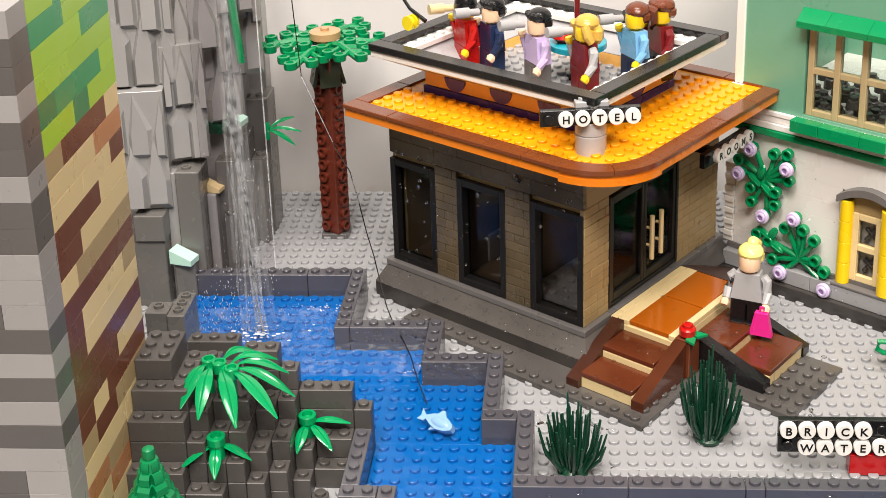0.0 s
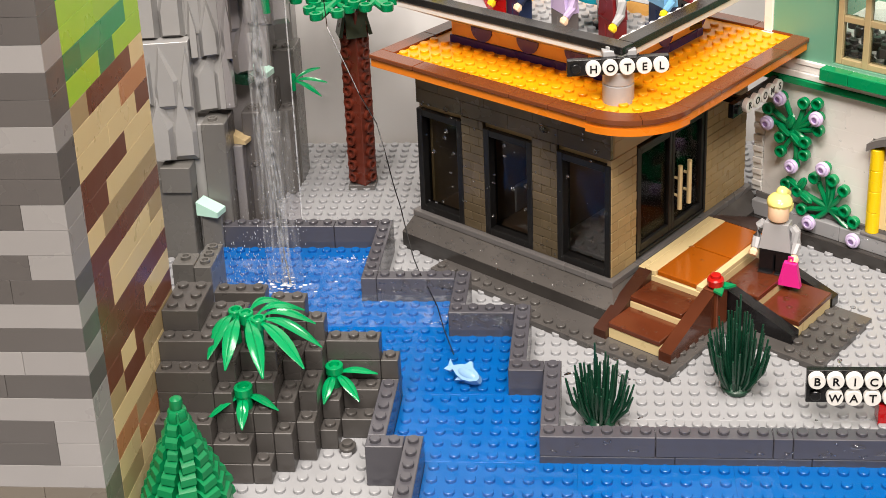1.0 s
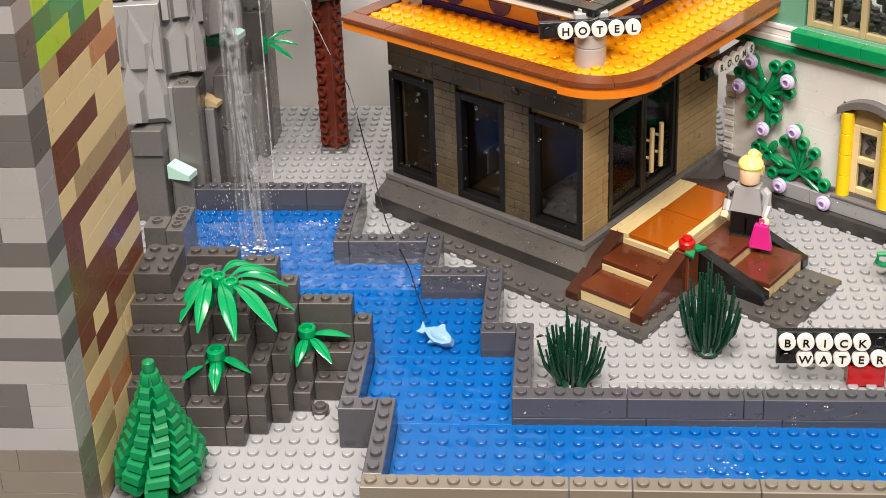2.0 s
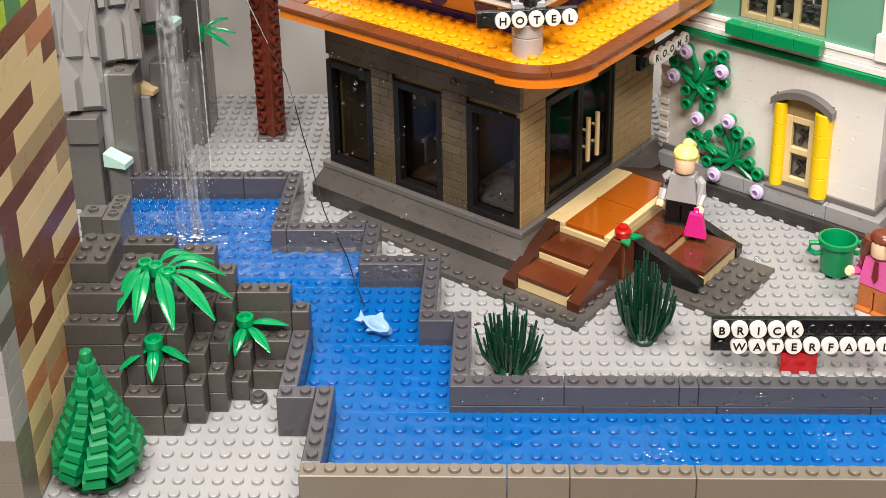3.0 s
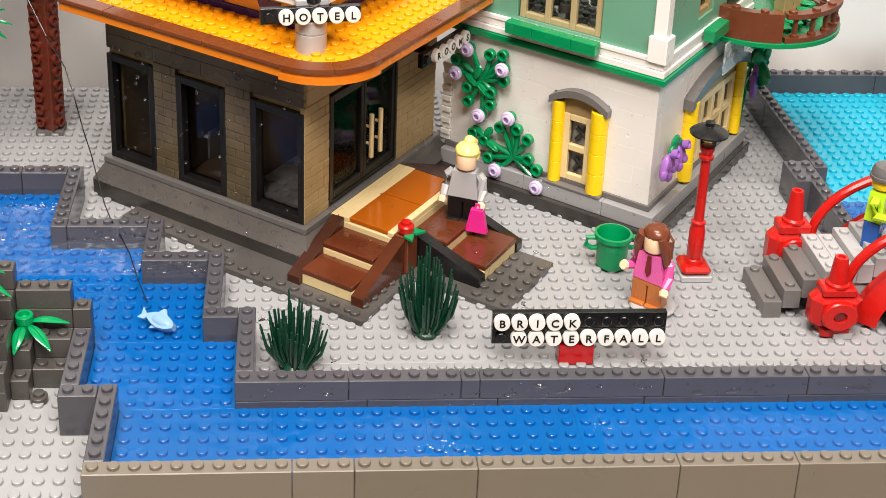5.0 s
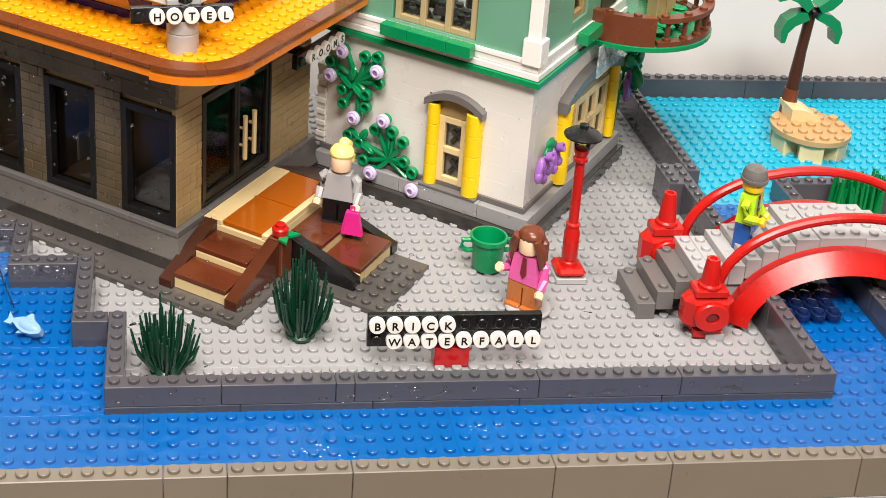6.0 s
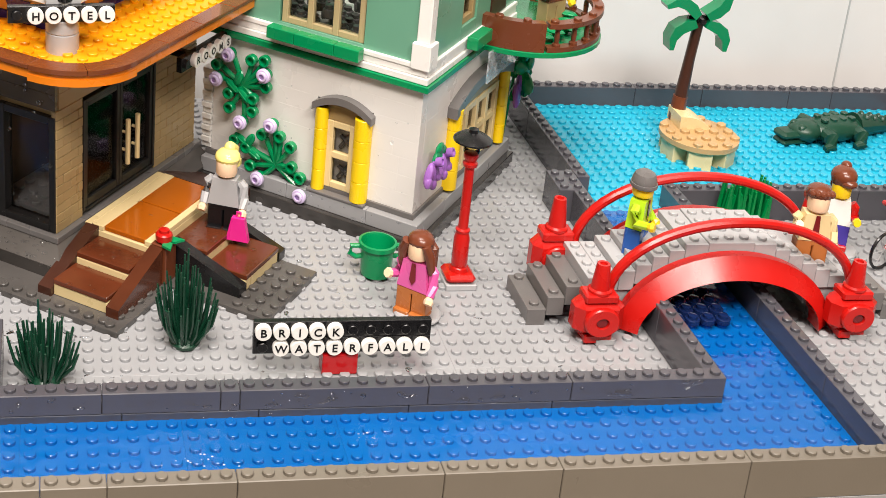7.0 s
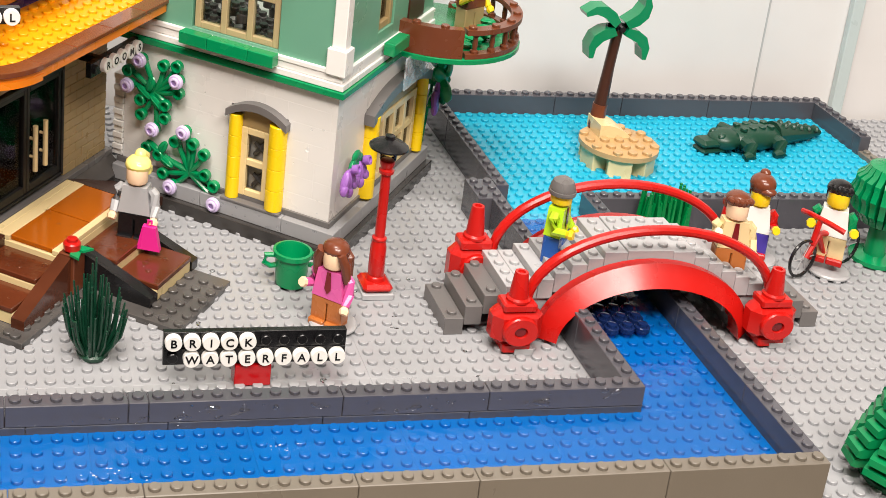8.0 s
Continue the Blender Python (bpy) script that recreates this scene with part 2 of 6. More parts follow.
VEST_LIME = plastic("yellowish_green", (176, 214, 40), 0.28, 0.05)
DARK_RED = plastic("dark_red", (110, 22, 26), 0.3, 0.08)
STONE_GREY = plastic("medium_stone_grey", (150, 150, 152), 0.34, 0.06)
ROCK_GREY = plastic("rock_grey", (148, 147, 146), 0.16, 0.1)
DARK_BROWN = plastic("dark_brown", (62, 34, 24), 0.3, 0.1)
AQUA = plastic("light_aqua", (176, 216, 200), 0.28, 0.05)
FISH_BLUE = plastic("pale_blue", (132, 170, 208), 0.25, 0.05)
TRANS_ORANGE = plastic("clear_orange", (196, 104, 20), 0.12, 0.05, 0.02, 0.35, 1.5)
FLOOR_DARK = plastic("interior_brown", (112, 92, 70), 0.5, 0.1)
GLASS = sheet("window_glass", (0.88, 0.88, 0.88), 1.2, 0.05)
MUTED_TAN = plastic("muted_tan", (186, 166, 126), 0.3, 0.06)
FRAME_BLACK = plastic("frame_black", (15, 14, 14), 0.42, 0.1)
DROP = sheet("water_drop", (0.9, 0.91, 0.92), 1.6, 0.05)

# ---- setting ----
def studded_plate(name, rects, z, holes, material, label, thick=0.4, n=12, kind="structure", category="ground"):
    """One moulded plate with its studs. rects: stud ranges x0, x1, y0, y1, both included; holes: studs left out."""
    ring = [(math.cos(2 * math.pi * i / n), math.sin(2 * math.pi * i / n)) for i in range(n)]
    verts, faces = [], []
    done = set()
    for x0, x1, y0, y1 in rects:
        b = Geo().box(x0 - 0.497, x1 + 0.497, y0 - 0.497, y1 + 0.497, z - thick, z, 0.012)
        k = len(verts)
        verts += [tuple(p) for p in b.v]
        faces += [[i + k for i in f] for f in b.f]
        for x in range(x0, x1 + 1):
            for y in range(y0, y1 + 1):
                if (x, y) in done or holes(x, y):
                    continue
                done.add((x, y))
                k = len(verts)
                for r, h in ((0.3, 0), (0.3, 0.16), (0.265, 0.2)):
                    verts += [(x + r * c, y + r * s, z + h) for c, s in ring]
                for j in (0, 1):
                    faces += [[k + j * n + i, k + j * n + (i + 1) % n, k + (j + 1) * n + (i + 1) % n, k + (j + 1) * n + i] for i in range(n)]
                faces.append([k + 2 * n + i for i in range(n)])
    org = to_m((rects[0][0], rects[0][2], z))
    me = bpy.data.meshes.new(name)
    me.from_pydata([to_m(p) - org for p in verts], [], faces)
    me.update()
    for p in me.polygons:
        p.use_smooth = True
    me.set_sharp_from_angle(angle=radians(32))
    me.materials.append(material)
    ob = new(name, me)
    ob.location = org
    ORG[ob.name] = org
    return tagged(ob, label, category, kind=kind)


def in_channel(x, y):
    """Inside the blue stream or under its walls."""
    if 0 <= x <= 53 and 0 <= y <= 7:
        return True
    if -2 <= x <= 7 and 6 <= y <= 13:
        return True
    if -6 <= x <= 5 and 12 <= y <= 19:
        return True
    if -12 <= x <= 1 and 18 <= y <= 23:
        return True
    if -16 <= x <= -5 and 22 <= y <= 30:
        return True
    return 46 <= x <= 53 and 7 <= y <= 29


def in_pool(x, y):
    return 47 <= x <= 82 and 29 <= y <= 47


for x0, x1 in ((-31, 0), (1, 32), (33, 64), (65, 96)):
    for y0, y1 in ((-20, 11), (12, 43), (44, 48)):
        if y0 < 0 and x0 == 1:
            y0 = 8
        if y0 < 0 and x0 == 33:
            y0 = 0
        studded_plate("ground", [(x0, x1, y0, y1)], 0, lambda x, y: in_channel(x, y) or in_pool(x, y), WHITE_PLATE,
                      "very light grey studded base plate with scattered water drops")

for rect in [(1, 8, 1, 6), (9, 16, 1, 6), (17, 24, 1, 6), (25, 32, 1, 6), (33, 40, 1, 6), (41, 52, 1, 6), (-1, 6, 7, 12), (-5, 4, 13, 18), (-12, 0, 19, 22), (-16, -6, 23, 29), (47, 52, 7, 28)]:
    studded_plate("stream_bed", [rect], 0.8, lambda x, y: False, BLUE, "blue studded plates under shallow clear water", category="water bed")
studded_plate("pool_bed", [(48, 81, 30, 46), (48, 52, 29, 29)], 0.8, lambda x, y: False, AZURE, "bright azure studded plate on the pool floor", category="pool floor")

verts, faces = [], []
for x0, x1, y0, y1 in ((0.5, 52.5, 0.5, 6.5), (-1.5, 6.5, 6.5, 12.5), (-5.5, 4.5, 12.5, 18.5), (-12.5, 0.5, 18.5, 22.5), (-16.5, -5.5, 22.5, 29.5), (46.5, 52.5, 6.5, 28.5)):
    n = len(verts)
    verts += [to_m(p) for p in ((x0, y0, 1.22), (x1, y0, 1.22), (x1, y1, 1.22), (x0, y1, 1.22))]
    faces.append([n, n + 1, n + 2, n + 3])
me = bpy.data.meshes.new("water")
me.from_pydata(verts, [], faces)
me.materials.append(WATER)
water = tagged(new("water", me), "clear rippled water standing in the blue stream", "water", kind="structure")
water.visible_shadow = False

# walls of grey bricks, two courses high, round the stream and the pool
LENGTHS = (6, 6, 1, 10, 6, 8, 4, 16, 3, 8, 2)


def brick_run(parent, x0, x1, y0, y1, z0, courses, material, h=1.2, shift=0):
    """Courses of long bricks one stud thick, along x or y; the top course carries studs."""
    along_x = x1 - x0 >= y1 - y0
    for c in range(courses):
        a, end, k = (x0, x1, shift + 3 * c) if along_x else (y0, y1, shift + 3 * c)
        while a <= end:
            n = min(LENGTHS[k % len(LENGTHS)], end - a + 1)
            k += 1
            if along_x:
                brick(parent, a, y0, z0 + c * h, n, y1 - y0 + 1, h, material, c == courses - 1)
            else:
                brick(parent, x0, a, z0 + c * h, x1 - x0 + 1, n, h, material, c == courses - 1)
            a += n


rim = thing("stream_rim", "warm grey low brick rim along the front of the stream", "brick wall", 26, 0, 0, kind="structure")
for x0, x1 in ((0, 9), (10, 12), (13, 18), (19, 28), (29, 34), (35, 44), (45, 53)):
    brick(rim, x0, 0, 0, x1 - x0 + 1, 1, 2.4, RIM_GREY)
bank = thing("stream_bank", "dark grey stepped brick walls holding the blue stream", "brick wall", 20, 8, 0, kind="structure")
for run in ((0, 0, 1, 6), (-2, -1, 6, 6), (-2, -2, 7, 11), (7, 7, 8, 13), (5, 6, 13, 13), (5, 5, 14, 19), (1, 4, 19, 19), (1, 1, 20, 23),
            (-5, 0, 23, 23), (-5, -5, 24, 30), (-16, -6, 30, 30), (46, 46, 8, 28), (53, 53, 1, 29)):
    brick_run(bank, *run, 0, 1, BANK_GREY, h=2.4, shift=run[0] % 7)
for x0, x1 in ((7, 13), (14, 20), (21, 28), (29, 36), (37, 46)):
    brick(bank, x0, 7, 0, x1 - x0 + 1, 1, 1.2, BANK_GREY, False)
for x0, x1 in ((7, 12), (13, 18), (19, 19), (20, 29), (30, 37), (38, 46)):
    brick(bank, x0, 7, 1.2, x1 - x0 + 1, 1, 1.2, BANK_GREY)
pool_wall = thing("pool_wall", "grey brick wall round the azure pool", "brick wall", 60, 30, 0, kind="structure")
for run in ((54, 82, 29, 29), (47, 47, 31, 46), (47, 82, 47, 47), (82, 82, 40, 46), (45, 46, 29, 31)):
    brick_run(pool_wall, *run, 0, 1, BANK_GREY, h=2.4, shift=run[0] % 5)
brick_run(pool_wall, 82, 82, 30, 39, 0, 1, RIM_GREY, h=1.2)

# white boards behind, table below, hall round about
g = Geo().box(-40, 110, 49, 50.5, -2, 70, 0.05)
solo("wall_back", g, WALL_PAINT, "plain white board behind the display", "wall", (30, 48, 0), kind="structure")
solo("board_joint", Geo().box(76.9, 77.05, 48.93, 48.998, 0, 70, 0.01), plastic("joint_grey", (172, 174, 174), 0.5, 0.03), "narrow joint between two white boards", "trim", (77, 48.9, 0), kind="structure")
solo("corner_strip", Geo().box(84.6, 85.7, 48.3, 48.95, 0, 70, 0.05), plastic("pale_strip", (182, 194, 194), 0.3, 0.03), "pale corner strip of the white boards", "trim", (83, 47.5, 0), kind="structure")
g = Geo().box(-60, 120, -26, 51, -2.4, -0.45, 0.1)
table = solo("table", g, TABLE_WOOD, "brown table top carrying the display", "table", (30, 10, -2.4), kind="structure")
for x in (-56, 116):
    for y in (-22, 47):
        part("leg", Geo().box(x - 3, x + 3, y - 3, y + 3, -93.9, -2.45, 0.3), TABLE_WOOD, table)
HALL_PAINT = plastic("hall_wall_paint", (212, 205, 199), 0.7, 0.05, 0.03)
solo("floor", Geo().box(-320, 380, -330, 220, -96, -94, 0.05), plastic("hall_floor", (150, 145, 139), 0.5, 0.12, stain=0.15), "plain grey hall floor under the table", "floor", (30, -50, -96), kind="structure")
solo("ceiling", Geo().box(-320, 380, -330, 220, 300, 302, 0.05), HALL_PAINT, "plain pale hall ceiling", "ceiling", (30, -50, 300), kind="structure")
for name, box in (("wall_south", (-320, 380, -332, -330)), ("wall_north", (-320, 380, 220, 222)), ("wall_west", (-322, -320, -330, 220)), ("wall_east", (380, 382, -330, 220))):
    solo(name, Geo().box(*box, -94, 300, 0.05), HALL_PAINT, "plain pale hall wall", "wall", (box[0], box[2], -94), kind="structure")

# ---- hotel ----
HM = turn(10.3, 21.9, 0, -36)


def letter_tile(parent, m, char):
    """A round white tile lying in the local x-z plane, facing -y, with a black letter on it."""
    g = Geo(m).lathe([(0.46, 0), (0.46, 0.32), (0.43, 0.36)], 20, pose(0, 0, 0, 90))
    tile = part("letter_tile", g, WHITE, parent)
    cu = bpy.data.curves.new("letter", "FONT")
    cu.body, cu.size, cu.align_x, cu.align_y, cu.extrude, cu.resolution_u = char, 0.66, "CENTER", "CENTER", 0.012, 3
    cu.offset = 0.012
    tmp = bpy.data.objects.new("letter", cu)
    me = bpy.data.meshes.new_from_object(tmp)
    bpy.data.objects.remove(tmp)
    k = m @ pose(0, -0.372, 0, 90)
    org = ORG[parent.name]
    for v in me.vertices:
        v.co = to_m(k @ v.co) - org
    me.materials.clear()
    me.materials.append(BLACK)
    ob = new("letter", me)
    ob.parent = tile
    return tile


def sign_bar(parent, m, rows):
    """Upright black plates, one stud high each, with round letter tiles; rows from the top, a space leaves the stud bare."""
    for r, text in enumerate(rows):
        g = Geo(m)
        n = len(text)
        z = len(rows) - 1 - r
        g.box(-0.5, n - 0.5, 0, 0.4, z + 0.01, z + 0.99, 0.03)
        for i, ch in enumerate(text):
            if ch == " ":
                g.lathe([(0.3, 0), (0.3, 0.17), (0.26, 0.2)], 12, pose(i, 0, z + 0.5, 90))
        part("bar", g, BLACK, parent, "glossy black studded bar")
        for i, ch in enumerate(text):
            if ch != " ":
                letter_tile(parent, m @ pose(i, -0.01, z + 0.5), ch)


hotel = thing("hotel", "tan masonry hotel, black windows, broad orange studded roof", "building", 10.3, 21.9, 0)

# plinth: vertical foot, slope, ledge
g = Geo(HM)
for o, z0, z1 in ((1.0, 0, 1.2),):
    g.box(-16 - o, 0 + o, -o, 16 + o, z0, z1, 0.04)
part("plinth", g, WET_GREY, hotel, "dark grey brick foot splashed with water")
g = Geo(HM)
a, b = 1.0, 0.35
lo = [(-16 - a, -a), (a, -a), (a, 16 + a), (-16 - a, 16 + a)]
hi = [(-16 - b, -b), (b, -b), (b, 16 + b), (-16 - b, 16 + b)]
g.add([(x, y, 1.2) for x, y in lo] + [(x, y, 2.4) for x, y in hi], [[i, (i + 1) % 4, 4 + (i + 1) % 4, 4 + i] for i in range(4)] + [[4, 5, 6, 7]])
part("slope_course", g, plastic("slope_grey", (96, 92, 89), 0.22, 0.08, stain=0.25), hotel, "light grey sloped course wet with drops")
g = Geo(HM)
g.box(-16.42, 0.42, -0.42, 16.42, 2.4, 2.8, 0.04)
part("ledge", g, DARK_GREY, hotel)

# floor and dark room behind the panes
g = Geo(HM).box(-15.4, -0.6, 0.6, 15.4, 2.8, 3.0, 0.02)
for i in range(5):
    for j in range(6):
        g.stud(-5.2 + i, 1.2 + j, 3.0)
part("floor_slab", g, FLOOR_DARK, hotel, "brown floor inside")
part("screen", Geo(HM).box(-13.6, -12.7, 1.2, 1.5, 3.0, 10.0, 0.03), TAN, hotel, "tan upright panel behind the window")
g = Geo(HM).box(-15.2, -5.6, 9, 9.3, 3, 13, 0.02).box(-10.4, -10.1, 1.0, 9, 3, 13, 0.02).box(-5.9, -5.6, 1.0, 9, 3, 9, 0.02)
part("inner_wall", g, FLOOR_DARK, hotel)
g = Geo(HM).box(-13, -10, 3, 6, 3, 5, 0.1)
g.box(-5.2, -0.9, 0.95, 14.4, 3.0, 3.4, 0.04)
for i in range(4):
    for j in range(13):
        g.stud(-4.5 + i, 1.5 + j, 3.4)
part("counter", g, LIGHT_GREY, hotel, "light grey studded plate behind the window")

# masonry: courses of small bricks on both seen walls and plain walls behind
WALL_TOP = 13.6
left_open = ((-16, -12), (-10.1, -6.1), (-4.1, 0))
right_open = ((2.7, 10.8),)


def masonry(wall, length, opens, z0, z1, open_top, flip, material):
    """Courses of 2-stud bricks, each 0.6 high, round the openings."""
    rng = random.Random(5)
    z, c = z0, 0
    while z < z1 - 0.05:
        a = 0.0
        spans = []
        low = z < open_top - 0.05
        edges = []
        cur = -length
        if low:
            for o0, o1 in opens:
                if o0 > cur + 0.05:
                    edges.append((cur, o0))
                cur = o1
        if cur < -0.05:
            edges.append((cur, 0))
        for e0, e1 in edges:
            x = e0 - (0.0 if c % 2 == 0 else 0.75)
            while x < e1 - 0.02:
                xa, xb = max(x, e0), min(x + 1.5, e1)
                if xb - xa > 0.08:
                    spans.append((xa, xb))
                x += 1.5
        for xa, xb in spans:
            out = rng.choice((0, 0.012, 0.025))
            w = round(xb - xa, 2)
            rz = -36 if not flip else 54
            key = ("mason", w, rz, out)

            def make(w=w, rz=rz, out=out):
                gg = Geo(turn(rz=rz))
                gg.box(0.01, w - 0.01, -0.04 - out, 0.3, 0.01, 0.59, 0.03)
                return gg
            p = HM @ (Vector((xa, 0, z)) if not flip else Vector((0, xa + length, z)))
            piece("brick", key, make, material, wall, *p)
        z += 0.6
        c += 1


wall_l = part("wall", Geo(HM).box(-16, 0, 0.25, 0.8, 10.2, WALL_TOP, 0.02).box(-12, -10.1, 0.25, 0.8, 2.8, 10.2, 0.02).box(-6.1, -4.1, 0.25, 0.8, 2.8, 10.2, 0.02), DARK_TAN, hotel)
wall_r = part("wall", Geo(HM).box(-0.8, -0.25, 0.8, 16, 10.4, WALL_TOP, 0.02).box(-0.8, -0.25, 0.8, 2.7, 2.8, 10.4, 0.02).box(-0.8, -0.25, 10.8, 16, 2.8, 10.4, 0.02), DARK_TAN, hotel)
# Unseen back wall kept low so light reaches the rooms behind the panes.
part("wall", Geo(HM).box(-15.2, -0.8, 15.4, 16, 2.8, 4.0, 0.02), DARK_TAN, hotel, "unseen low back wall, open above to let light in")
part("wall", Geo(HM).box(-16, -15.4, 0.8, 16, 2.8, WALL_TOP, 0.02), DARK_TAN, hotel)
# The left wall's shade is in its darker tan; the right wall is plain.
masonry(wall_l, 16, left_open, 2.8, 10.6, 10.2, False, SHADED_TAN)
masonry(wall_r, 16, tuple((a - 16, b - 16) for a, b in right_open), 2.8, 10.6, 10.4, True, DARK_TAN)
for c in range(3):
    z0, z1 = 10.6 + c, min(10.6 + c + 1, WALL_TOP - 0.02)
    for a in range(0, 16, 4):
        a0, a1 = max(0, a - 2 * (c % 2)), min(16, a + 4 - 2 * (c % 2)) if a < 12 else 16
        part("upper_brick", Geo(HM).box(-16 + a0 + 0.005, -16 + a1 - 0.005, -0.03, 0.24, z0 + 0.004, z1 - 0.004, 0.015), SHADED_TAN, wall_l)
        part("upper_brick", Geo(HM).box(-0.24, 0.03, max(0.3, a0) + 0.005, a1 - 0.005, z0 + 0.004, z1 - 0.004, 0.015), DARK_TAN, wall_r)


def hotel_window(x0, x1):
    w = part("window", Geo(HM).box(x0, x0 + 0.45, -0.07, 0.75, 2.8, 10.2, 0.03).box(x1 - 0.45, x1, -0.07, 0.75, 2.8, 10.2, 0.05)
             .box(x0 + 0.45, x1 - 0.45, -0.07, 0.75, 2.8, 3.3, 0.03).box(x0 + 0.45, x1 - 0.45, -0.07, 0.75, 9.7, 10.2, 0.05), FRAME_BLACK, hotel, "tall black window frame")
    part("pane", Geo(HM).box(x0 + 0.45, x1 - 0.45, 0.5, 0.56, 3.3, 9.7, 0.01), GLASS, w, "dark clear pane spotted with drops")


hotel_window(-16, -12)
hotel_window(-10.1, -6.1)
hotel_window(-4.1, 0)
door = part("door", Geo(HM).box(-0.5, 0.1, 2.7, 2.95, 3.0, 10.4, 0.04).box(-0.5, 0.1, 10.55, 10.8, 3.0, 10.4, 0.04).box(-0.5, 0.1, 2.95, 10.55, 10.15, 10.4, 0.04).box(-0.5, 0.1, 2.95, 10.55, 3.0, 3.2, 0.04), FRAME_BLACK, hotel, "black frame of the double door")
for y0, y1 in ((2.97, 6.73), (6.77, 10.53)):
    part("door_leaf", Geo(HM).box(-0.35, 0.02, y0, y0 + 0.3, 3.22, 10.13, 0.04).box(-0.35, 0.02, y1 - 0.3, y1, 3.22, 10.13, 0.04).box(-0.35, 0.02, y0 + 0.3, y1 - 0.3, 9.8, 10.13, 0.04).box(-0.35, 0.02, y0 + 0.3, y1 - 0.3, 3.22, 3.75, 0.04), FRAME_BLACK, door, "black glazed door leaf")
    part("pane", Geo(HM).box(-0.22, -0.16, y0 + 0.3, y1 - 0.3, 3.75, 9.8, 0.01), GLASS, door)
for y in (7.1, 8.2):
    g = Geo(HM)
    g.rod((0.4, y, 4.7), (0.4, y, 7.7), 0.16, n=12).rod((0.0, y, 5.6), (0.4, y, 5.6), 0.1).rod((0.0, y, 6.8), (0.4, y, 6.8), 0.1)
    part("handle", g, TAN, door, "long tan bar handle")


# roof: orange plate underneath, brown tiled border with a rounded corner, studded orange field
def rounded(x0, x1, y0, y1, r, n=10):
    """Outline of a rectangle whose (x1, y0) corner is round."""
    pts = [(x0, y0)]
    pts += [(x1 - r + r * math.sin(math.pi / 2 * i / n), y0 + r - r * math.cos(math.pi / 2 * i / n)) for i in range(n + 1)]
    return pts + [(x1, y1), (x0, y1)]


roof = part("roof", Geo(HM).prism(rounded(-17.9, 4.05, -2.15, 17.4, 4.3), 13.36, 13.84), ROOF_ORANGE, hotel, "orange plate edge under the roof")
part("corner_plate", Geo(HM).prism(rounded(-0.3, 4.09, -2.19, 2.2, 4.3), 13.2, 13.6), ROOF_ORANGE, roof)
part("eave", Geo(HM).prism(rounded(-17.6, 3.7, -1.8, 17.2, 4.1), 13.85, 13.9), DARK_BROWN, roof)
BROWN_TILE = plastic("brown_tile", (112, 58, 30), 0.15, 0.12)
BX0, BX1, BY0, BY1, BR, BW = -18.0, 4.2, -2.3, 17.6, 4.4, 1.2
for a0, a1 in ((-18.0, -14.0), (-14.0, -10.0), (-10.0, -6.0), (-6.0, -3.0), (-3.0, BX1 - BR)):
    part("border_tile", Geo(HM).box(a0 + 0.015, a1 - 0.015, BY0, BY0 + BW, 13.92, 14.2, 0.04), BROWN_TILE, roof, "glossy brown roof border tile")
for a0, a1 in ((BY0 + BR, 5.5), (5.5, 9.5), (9.5, 13.5), (13.5, 17.6)):
    part("border_tile", Geo(HM).box(BX1 - BW, BX1, a0 + 0.015, a1 - 0.015, 13.92, 14.2, 0.04), BROWN_TILE, roof, "glossy brown roof border tile")
for a0, a1 in ((BY0 + BW, 3.0), (3.0, 7.0), (7.0, 11.0), (11.0, 17.6)):
    part("border_tile", Geo(HM).box(BX0, BX0 + BW, a0 + 0.015, a1 - 0.015, 13.92, 14.2, 0.04), BROWN_TILE, roof, "glossy brown roof border tile")
for a0, a1 in ((-18.0 + BW, -12.0), (-12.0, -8.0), (-8.0, -4.0), (-4.0, 0.0), (0.0, BX1 - BW)):
    part("border_tile", Geo(HM).box(a0 + 0.015, a1 - 0.015, BY1 - BW, BY1, 13.92, 14.2, 0.04), BROWN_TILE, roof, "glossy brown roof border tile")
for a0, a1 in ((-89.6, -45.2), (-44.8, -0.4)):
    arc = [radians(a0 + (a1 - a0) * i / 8) for i in range(9)]
    poly = [(BX1 - BR + BR * math.cos(a), BY0 + BR + BR * math.sin(a)) for a in arc]
    poly += [(BX1 - BR + (BR - BW) * math.cos(a), BY0 + BR + (BR - BW) * math.sin(a)) for a in reversed(arc)]
    g = Geo(HM).prism(poly, 13.92, 14.2)
    part("border_tile", g, BROWN_TILE, roof, "glossy brown curved roof border tile")
g = Geo(HM).prism(rounded(-16.9, 3.05, -1.15, 16.5, 3.3), 13.91, 14.04)
part("field", g, ORANGE, roof, "bright yellow-orange studded roof field")
for i in range(20):
    for j in range(18):
        x, y = -16.4 + i, -0.6 + j
        if x > 2.7 or y > 16.2 or (x > -0.2 and y < 2.1 and math.hypot(x + 0.2, y - 2.1) > 2.9):
            continue
        if -14.8 < x < -2.3 and 3.2 < y < 12.9:
            continue
        p = HM @ Vector((x, y, 14.02))
        if x > -2.4 or y < 3.3:
            piece("stud", ("roofstud",), lambda: Geo().stud(0, 0, 0, n=12), ORANGE, roof, *p)

